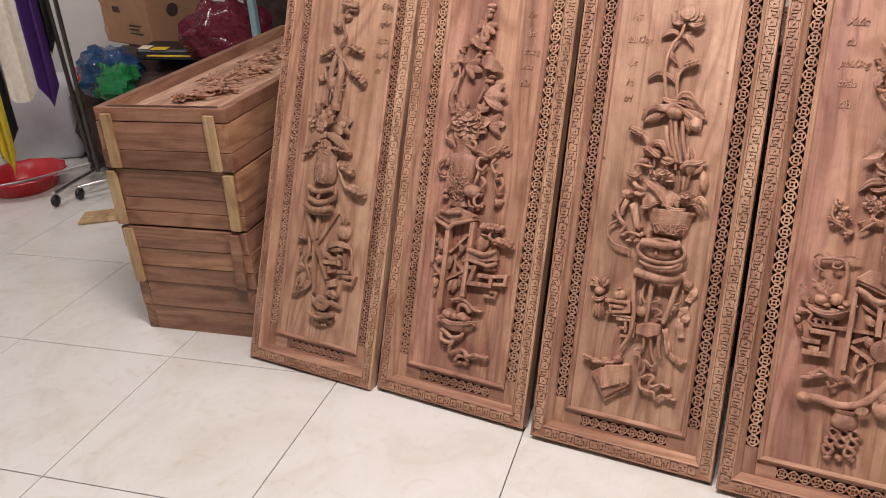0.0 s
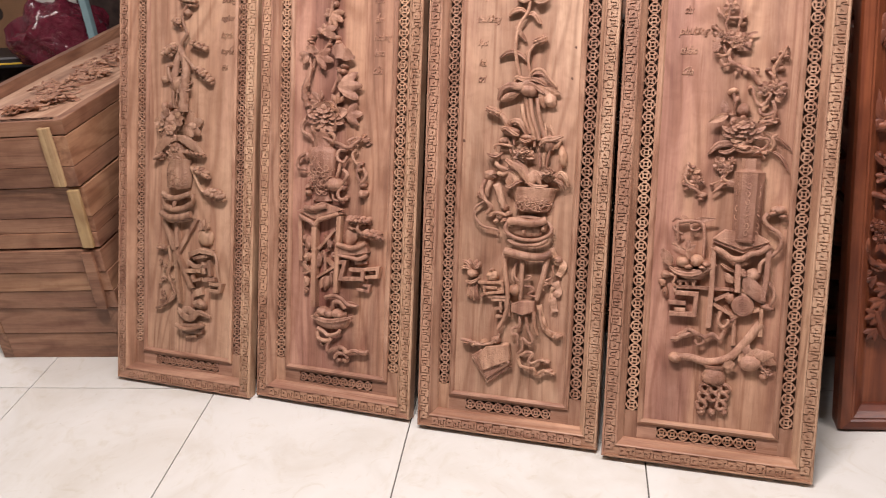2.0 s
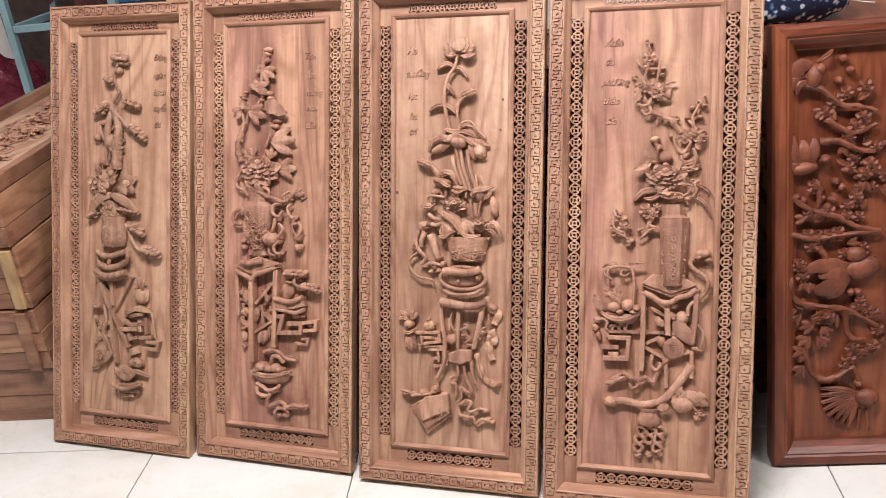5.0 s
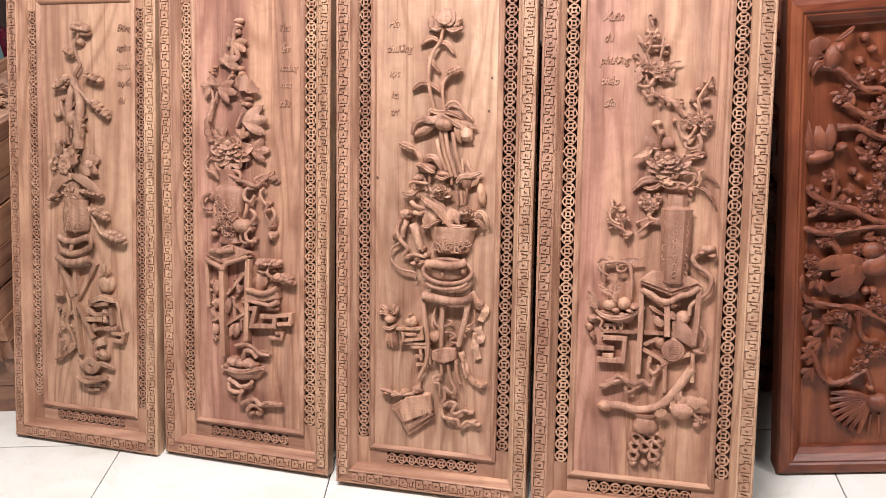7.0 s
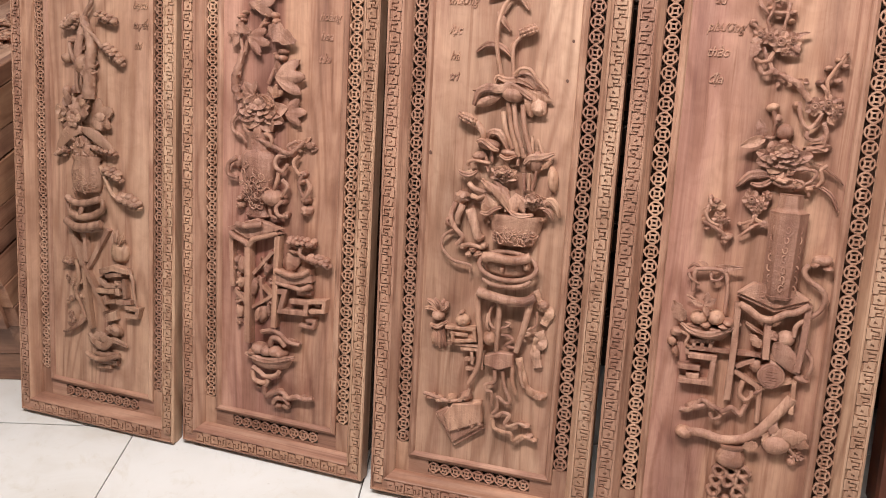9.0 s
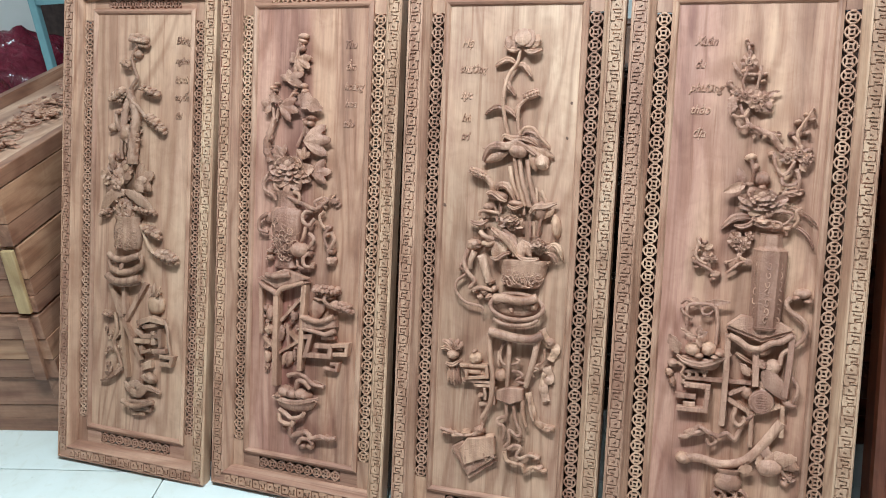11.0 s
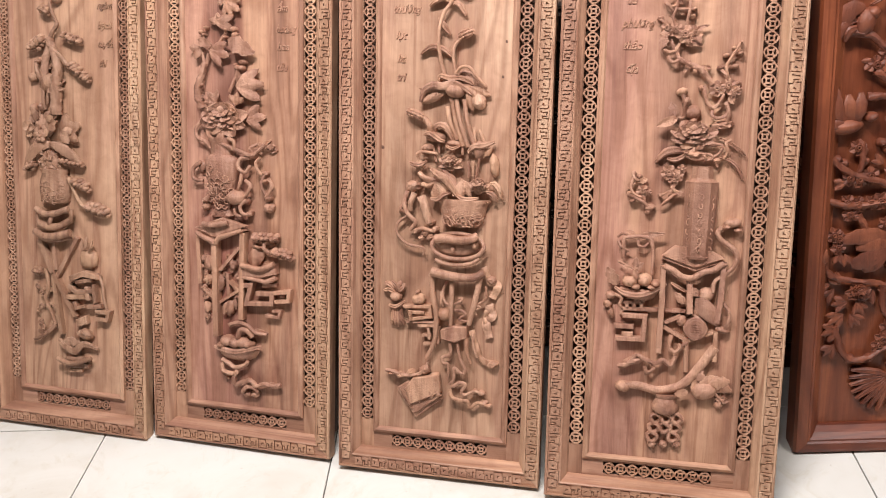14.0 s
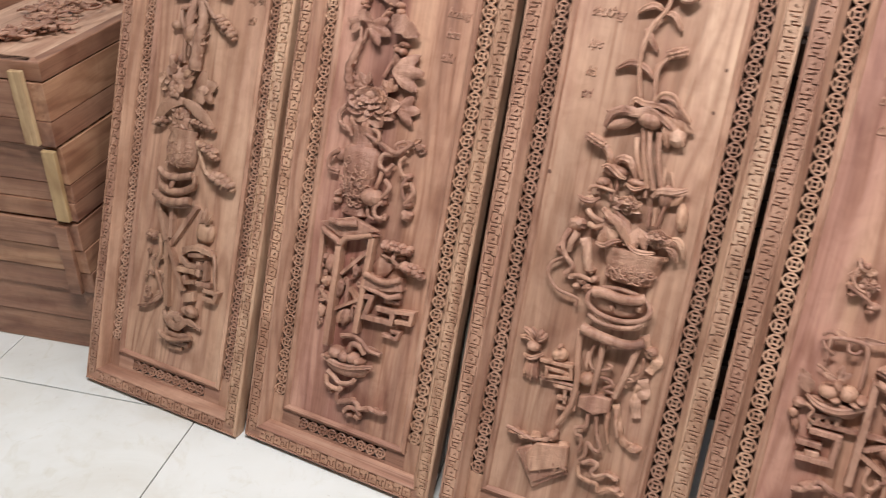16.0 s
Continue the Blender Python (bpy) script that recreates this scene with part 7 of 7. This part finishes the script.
# ---- stock behind the leaning panels ----
def frame_pile(x0, x1, y0, y1, zs, label, wx=None, wy=None):
    """Red lacquered frames lying flat on one another, each with rounded, stepped edges."""
    for i, (a, b) in enumerate(zip(zs, zs[1:])):
        root = thing("framed_panel", pose(0, 0, 0), label, "wood panel", "pile of red panels")
        sx = 0.012 * math.sin(i * 2.7 + x0)
        sy = 0.03 * math.sin(i * 1.9 + x0 * 3)
        for y in (y0 + sy, y1 + sy - 0.07):
            bm = bmesh.new()
            box(bm, (x0 + sx, y, a + 0.001), (x1 + sx, y + 0.07, b - 0.014), 0.006)
            box(bm, (x0 + sx + 0.012, y + 0.012, b - 0.014), (x1 + sx - 0.012, y + 0.058, b - 0.002), 0.005)
            part("rail", bm, wx or wood_red_x, root)
        for x in (x0 + sx, x1 + sx - 0.07):
            bm = bmesh.new()
            box(bm, (x, y0 + sy + 0.071, a + 0.001), (x + 0.07, y1 + sy - 0.071, b - 0.003), 0.006)
            part("stile", bm, wy or wood_red, root)
        bm = bmesh.new()
        box(bm, (x0 + sx + 0.07, y0 + sy + 0.071, a + 0.004), (x1 + sx - 0.07, y1 + sy - 0.071, b - 0.016))
        part("field", bm, wy or wood_red, root)


# The first two piles are coloured dark to imitate shade in the panel gaps.
frame_pile(0.66, 1.30, 0.78, 1.3, [0.085 * i for i in range(12)], "framed panel in a pile, coloured dark brown to imitate shade", dark_board, dark_board)
frame_pile(1.32, 2.22, 0.30, 0.86, [0.085 * i for i in range(12)], "framed panel in a pile, coloured dark brown to imitate shade", dark_board, dark_board)
frame_pile(2.30, 3.35, 0.13, 0.80, [0.084 * i for i in range(13)], "dark red lacquered framed panel lying in a pile")


def pillow():
    bm = bmesh.new()
    rows = []
    for j in range(13):
        th = math.pi * j / 12
        rows.append([])
        for i in range(20 if 0 < j < 12 else 1):
            ph = 2 * math.pi * i / 20
            d = Vector((math.sin(th) * math.cos(ph), math.sin(th) * math.sin(ph), math.cos(th)))
            k = 1 + 0.07 * noise.noise(d * 2.2) + 0.05 * noise.noise(d * 5)
            sq = (abs(d.x) ** 3 + abs(d.y) ** 3 + abs(d.z) ** 3) ** (-1 / 3)
            rows[-1].append(bm.verts.new((d.x * sq * k * 0.145, d.y * sq * k * 0.12, max(d.z * sq * k * 0.095, -0.07))))
    for a, b in zip(rows, rows[1:]):
        for i in range(20):
            q = [a[i % len(a)], a[(i + 1) % len(a)], b[(i + 1) % len(b)], b[i % len(b)]]
            q = [v for n, v in enumerate(q) if v not in q[:n]]
            if len(q) > 2:
                bm.faces.new(q)
    ob = part("pillow", bm, floral, None, "", True)
    ob.matrix_world = pose(2.385, 0.36, 1.077, 4, -3, 12)
    tagged(ob, "navy cotton cushion with white blossom print on red frames", "cushion")
    bm = bmesh.new()
    tube(bm, [(0.125, 0.02, -0.055), (0.16, -0.03, -0.06), (0.20, -0.05, -0.067)], 0.0018, 0.0014, 6)
    part("cord", bm, cream_cloth, ob, "thin pale cord")


pillow()


def plank(name, lo, hi, mat, label, group="standing stock", tilt=0.0):
    bm = bmesh.new()
    box(bm, tuple(-(h - l) / 2 if i < 2 else 0 for i, (l, h) in enumerate(zip(lo, hi))), tuple((h - l) / 2 if i < 2 else h - l for i, (l, h) in enumerate(zip(lo, hi))), 0.003)
    ob = part(name, bm, mat)
    ob.matrix_world = pose((lo[0] + hi[0]) / 2, (lo[1] + hi[1]) / 2, lo[2], tilt, 0, 0)
    return tagged(ob, label, "board", group)


for i, (x, w, z) in enumerate(((0.655, 0.055, 1.42), (0.712, 0.05, 1.45), (0.764, 0.06, 1.40), (0.826, 0.05, 1.44))):
    plank("pale_board", (x, 0.66 + 0.006 * (i % 2), 0), (x + w, 0.70 + 0.006 * (i % 2), z), wood_pale, "pale yellow wooden board standing on end")
for i, x in enumerate((0.905, 0.965, 1.025, 1.085, 1.15, 1.21, 1.27)):
    plank("brown_board", (x, 0.70 + 0.02 * (i % 3), 0), (x + 0.052, 0.74 + 0.02 * (i % 3), 1.30 + 0.03 * (i % 2)), wood_box if i % 2 else wood_red, "dark brown wooden board standing on end")


def low_cabinet():
    root = thing("storage_cabinet", pose(0, 0, 0), "plain dark brown cabinet behind the leaning panels", "cabinet")
    bm = bmesh.new()
    box(bm, (0.36, 0.62, 0.0), (0.645, 1.25, 1.085), 0.004)
    part("body", bm, wood_red, root)
    bm = bmesh.new()
    box(bm, (0.35, 0.61, 1.086), (0.648, 1.26, 1.108), 0.003)
    part("top", bm, wood_box, root)


low_cabinet()


def papers():
    bm = bmesh.new()
    grid = [[Vector((0.36 + 0.26 * i / 6, 0.63 + 0.22 * j / 4, 1.122 + 0.012 * math.sin(i * 1.1) * (1 - j / 4))) for j in range(5)] for i in range(7)]
    shell(bm, grid, 0.012)
    tagged(part("paper_pile", bm, paper_mat, None, "", True), "loose cream papers on the cabinet", "paper")
    for i, m in enumerate((black_mat, blue_film, black_mat)):
        bm = bmesh.new()
        box(bm, (0.47 + 0.008 * i, 0.72, 1.125 + 0.017 * i), (0.62, 0.86 - 0.01 * i, 1.141 + 0.017 * i), 0.003)
        tagged(part("ledger", bm, m), "dark blue ledger lying on papers", "book", "ledgers on the cabinet")


papers()


# ---- far left: shelf rack, cartons, bags, clothes rail ----
def teal_rack():
    root = thing("metal_rack", pose(0, 0, 0), "teal painted steel shelf rack", "shelf")
    for x, y in ((-0.44, 1.58), (-0.44, 1.98), (0.03, 1.58), (0.03, 1.98)):
        bm = bmesh.new()
        box(bm, (x, y, 0), (x + 0.032, y + 0.032, 1.75), 0.003)
        part("post", bm, teal, root)
    for z in (0.12, 0.955, 1.5):
        for lo, hi in (((-0.41, 1.585), (0.03, 1.607)), ((-0.41, 1.985), (0.03, 2.007)), ((-0.435, 1.612), (-0.413, 1.98)), ((0.035, 1.612), (0.057, 1.98))):
            bm = bmesh.new()
            box(bm, (*lo, z), (*hi, z + 0.03), 0.002)
            part("rail", bm, teal, root)
    for x in (-0.30, -0.13):
        bm = bmesh.new()
        box(bm, (x, 1.609, 0.957), (x + 0.02, 1.983, 0.977), 0.002)
        part("brace", bm, teal, root)


teal_rack()


def drape(name, x0, x1, y, z0, z1, mat, label, folds=5, depth=0.03, turn=0.0, taper=0.0):
    """Hanging cloth with folds."""
    bm = bmesh.new()
    grid = []
    for i in range(15):
        t = i / 14
        row = []
        for j in range(9):
            s = j / 8
            w = (x1 - x0) * (1 - taper * s)
            x = (t - 0.5) * w
            yy = depth * math.sin(t * folds * 6.28 + s) * (0.4 + 0.6 * s) + 0.02 * noise.noise(Vector((t * 3, s * 3, x0)))
            row.append(Vector((x, yy, z1 - (z1 - z0) * s * (1 - 0.05 * math.sin(t * 7)))))
        grid.append(row)
    top = [[bm.verts.new(p) for p in r] for r in grid]
    low = [[bm.verts.new(p + Vector((0, 0.007, 0))) for p in r] for r in grid]
    for i in range(14):
        for j in range(8):
            bm.faces.new((top[i][j], top[i + 1][j], top[i + 1][j + 1], top[i][j + 1]))
            bm.faces.new((low[i][j], low[i][j + 1], low[i + 1][j + 1], low[i + 1][j]))
    rim = [(0, j) for j in range(9)] + [(i, 8) for i in range(1, 15)] + [(14, j) for j in range(7, -1, -1)] + [(i, 0) for i in range(13, 0, -1)]
    for (a, b), (c, d) in zip(rim, rim[1:] + rim[:1]):
        bm.faces.new((top[a][b], low[a][b], low[c][d], top[c][d]))
    ob = part(name, bm, mat, None, "", True)
    ob.matrix_world = pose((x0 + x1) / 2, y, 0, 0, 0, turn)
    return tagged(ob, label, "cloth")


drape("hanging_cloth", -0.30, 0.0, 1.70, 1.04, 1.62, maroon, "dark maroon cloth hanging inside the metal rack", 3)
drape("dust_sheet", -0.92, 1.6, 2.34, 0.0, 1.95, pile_cloth, "dark brown cloth hung before the wall", 7, 0.05)


def heap(name, c, r, mat, label, rough=0.35, seed=0, cat="pile", floor_z=None):
    bm = bmesh.new()
    blob(bm, (0, 0, 0), r, 0, rough, 28, 18, seed)
    for v in bm.verts:
        v.co += v.co.normalized() * 0.03 * noise.noise(v.co * 16 + Vector((seed, 0, 0))) + v.co.normalized() * 0.012 * noise.noise(v.co * 45)
        if floor_z is not None:
            v.co.z = max(v.co.z, floor_z - c[2])
    ob = part(name, bm, mat, None, "", True)
    ob.location = c
    return tagged(ob, label, cat)


heap("brown_blanket", (-1.15, 1.92, 0.22), (0.60, 0.40, 0.36), pile_cloth, "dark brown blanket heaped on the floor", 0.3, 2, "cloth", 0.0)
heap("brown_blanket", (-0.45, 1.82, 0.24), (0.42, 0.24, 0.42), pile_cloth, "dark brown blanket heaped on the floor", 0.3, 5, "cloth", 0.0)
heap("plastic_bag", (-1.31, 1.62, 0.52), (0.17, 0.12, 0.13), blue_film, "crumpled blue plastic bag on the cloth heap", 0.4, 7, "bag")
heap("plastic_bag", (-1.20, 1.53, 0.50), (0.11, 0.08, 0.09), green_film, "crumpled green plastic bag on the cloth heap", 0.5, 9, "bag")
heap("plastic_bag", (-0.64, 1.70, 0.68), (0.22, 0.14, 0.17), pink_film, "shiny pink plastic bag full of goods", 0.35, 11, "bag")


def carton():
    root = thing("carton", pose(-1.30, 2.06, 0.60, 0, 0, -24), "brown cardboard carton with taped edges and print", "box")
    W, D, H = 0.46, 0.34, 0.27
    bm = bmesh.new()
    box(bm, (-W / 2, -D / 2, 0), (W / 2, D / 2, H), 0.006)
    part("body", bm, carton_mat, root)
    for lo, hi in (((-W / 2 - 0.002, -0.03, H), (W / 2 + 0.002, 0.03, H + 0.002)), ((-W / 2 - 0.002, -D / 2 - 0.002, H - 0.06), (-W / 2 + 0.05, -D / 2, H - 0.02)), ((-W / 2 - 0.002, -D / 2 - 0.002, 0.04), (-W / 2 + 0.045, -D / 2, 0.08))):
        bm = bmesh.new()
        box(bm, lo, hi)
        part("tape", bm, tape_mat, root)
    bm = bmesh.new()
    box(bm, (-0.10, -D / 2 - 0.0025, 0.165), (-0.03, -D / 2 - 0.0005, 0.195), 0.0)
    part("hand_hole", bm, ink, root, "dark punched grip hole")
    for z, w in ((0.06, 0.12), (0.08, 0.09), (0.10, 0.11)):
        bm = bmesh.new()
        box(bm, (0.04, -D / 2 - 0.0022, z), (0.04 + w, -D / 2 - 0.0004, z + 0.008))
        part("print_bar", bm, ink, root)
    bm = bmesh.new()
    slab(bm, [(0.035 * math.cos(k * 0.52), 0.035 * math.sin(k * 0.52)) for k in range(12)], 0, 0.002)
    slab(bm, [(0.028 * math.cos(k * 0.52), 0.028 * math.sin(k * 0.52)) for k in range(12)], 0.002, 0.003)
    ob = part("print_mark", bm, ink, root)
    ob.matrix_basis = pose(W / 2 + 0.0005, -0.02, 0.17, 90, 0, 90)


carton()


def upper_carton():
    bm = bmesh.new()
    box(bm, (-1.50, 1.96, 0.875), (-1.10, 2.2, 1.03), 0.006)
    tagged(part("red_carton", bm, red_mat), "flat red cardboard box on the carton", "box")


upper_carton()


def tool_case():
    root = thing("tool_case", pose(-0.98, 1.76, 0.575, 0, 4, 14), "black tool case with yellow trim on the heap", "case")
    bm = bmesh.new()
    box(bm, (-0.17, -0.11, 0), (0.17, 0.11, 0.05), 0.008)
    part("body", bm, black_mat, root)
    for lo, hi in (((-0.12, -0.113, 0.018), (0.17, -0.11, 0.026)), ((-0.10, -0.11, 0.05), (-0.02, -0.05, 0.054)), ((0.10, 0.02, 0.05), (0.17, 0.11, 0.08))):
        bm = bmesh.new()
        box(bm, lo, hi, 0.001)
        part("trim", bm, yellow_mat, root)
    bm = bmesh.new()
    box(bm, (-0.165, -0.10, 0.051), (-0.11, -0.03, 0.056), 0.001)
    part("label", bm, paper_mat, root)


tool_case()


def clothes_rail():
    root = thing("clothes_rail", pose(0, 0, 0), "chrome and dark tube clothes rail on castors", "rack")
    runs = [("post", [(-1.335, 1.40, 0.07), (-1.335, 1.40, 0.9), (-1.335, 1.40, 1.65)], 0.011, dark_steel), ("post", [(-1.40, 1.44, 0.07), (-1.42, 1.44, 0.9), (-1.44, 1.44, 1.65)], 0.011, dark_steel),
            ("foot", [(-1.36, 1.10, 0.07), (-1.36, 1.40, 0.075), (-1.36, 1.75, 0.07)], 0.012, steel), ("foot", [(-1.30, 1.20, 0.065), (-1.18, 1.36, 0.07), (-1.16, 1.60, 0.065)], 0.010, steel),
            ("lower_bar", [(-1.37, 1.40, 0.11), (-1.75, 1.18, 0.055), (-2.45, 0.78, 0.07)], 0.011, steel), ("top_bar", [(-1.40, 1.42, 1.66), (-1.9, 1.2, 1.66), (-2.5, 0.9, 1.66)], 0.012, steel)]
    for name, pts, r, m in runs:
        bm = bmesh.new()
        tube(bm, pts, r, r, 10, 1.0, 4)
        part(name, bm, m, root, "", True)
    for p in ((-1.36, 1.10, 0.032), (-1.36, 1.75, 0.032), (-1.30, 1.20, 0.032)):
        bm = bmesh.new()
        blob(bm, p, (0.016, 0.03, 0.03), 0, 0, 12, 8)
        part("castor", bm, black_mat, root, "", True)


clothes_rail()
drape("hanging_garment", -1.78, -1.47, 1.28, 0.50, 1.60, cream_cloth, "cream garment hanging from the clothes rail", 3, 0.04, 30)
drape("hanging_garment", -1.55, -1.43, 1.36, 0.47, 1.60, purple_cloth, "dark purple garment hanging from the rail", 2, 0.03, 30)
drape("hanging_garment", -1.49, -1.41, 1.40, 0.70, 1.60, black_mat, "black garment hanging from the rail", 2, 0.03, 30)
drape("hanging_garment", -1.70, -1.57, 1.16, 0.18, 1.55, yellow_cloth, "yellow garment hanging from the clothes rail", 2, 0.03, 30, 0.5)
drape("hanging_garment", -1.80, -1.62, 1.21, 0.28, 1.55, black_mat, "black garment hanging from the rail", 2, 0.04, 30)


def white_bin():
    bm = bmesh.new()
    box(bm, (-0.24, -0.18, 0), (0.24, 0.18, 0.42), 0.03)
    for v in bm.verts:
        v.co += Vector((0.02 * noise.noise(v.co * 6), 0.02 * noise.noise(v.co * 7), 0))
    ob = part("white_sack", bm, white_sack, None, "", True)
    ob.matrix_world = pose(-2.0, 1.85, 0, 0, 0, 20)
    tagged(ob, "white woven sack standing against the wall", "sack")


white_bin()


def basin():
    bm = bmesh.new()
    prof = ((0.13, 0.0), (0.15, 0.004), (0.19, 0.075), (0.215, 0.085), (0.212, 0.09), (0.183, 0.080), (0.145, 0.010), (0.0, 0.008))
    rows = [[bm.verts.new((r * (1 + 0.03 * math.cos(12 * a) * (h > 0.07)) * math.cos(a), r * (1 + 0.03 * math.cos(12 * a) * (h > 0.07)) * math.sin(a), h)) for a in [2 * math.pi * k / 36 for k in range(36)]] for r, h in prof[:-1]]
    for a, b in zip(rows, rows[1:]):
        for k in range(36):
            bm.faces.new((a[k], a[(k + 1) % 36], b[(k + 1) % 36], b[k]))
    bm.faces.new(rows[0])
    bm.faces.new(list(reversed(rows[-1])))
    ob = part("basin", bm, red_mat, None, "", True)
    ob.location = (-1.72, 1.30, 0.001)
    tagged(ob, "red plastic basin on the floor under the clothes rail", "basin")
    bm = bmesh.new()
    box(bm, (-0.12, -0.12, 0), (0.12, 0.12, 0.5), 0.02)
    ob = part("red_bucket", bm, red_mat)
    ob.location = (-1.62, 1.98, 0.0)
    tagged(ob, "tall red plastic container behind the clothes rail", "container")
    bm = bmesh.new()
    box(bm, (-0.11, -0.07, 0), (0.11, 0.07, 0.012), 0.003)
    ob = part("wood_offcut", bm, wood_stick)
    ob.matrix_world = pose(-1.02, 1.02, 0.001, 0, 0, 25)
    tagged(ob, "flat pale wood offcut on the floor", "offcut")


basin()


# ---- floor tiles ----
bm = bmesh.new()
box(bm, (-0.2984, -0.2984, -0.008), (0.2984, 0.2984, 0.0), 0.0008)
tile = part("tile", bm, tile_mat, floor)
tile.location = (-0.3, -0.3, 0)
for i in range(-4, 8):
    for j in range(-8, 4):
        if (i, j) != (-1, -1):
            ob = new("tile", tile.data)
            ob.parent = floor
            ob.location = (0.3 + 0.6 * i, 0.3 + 0.6 * j, 0)
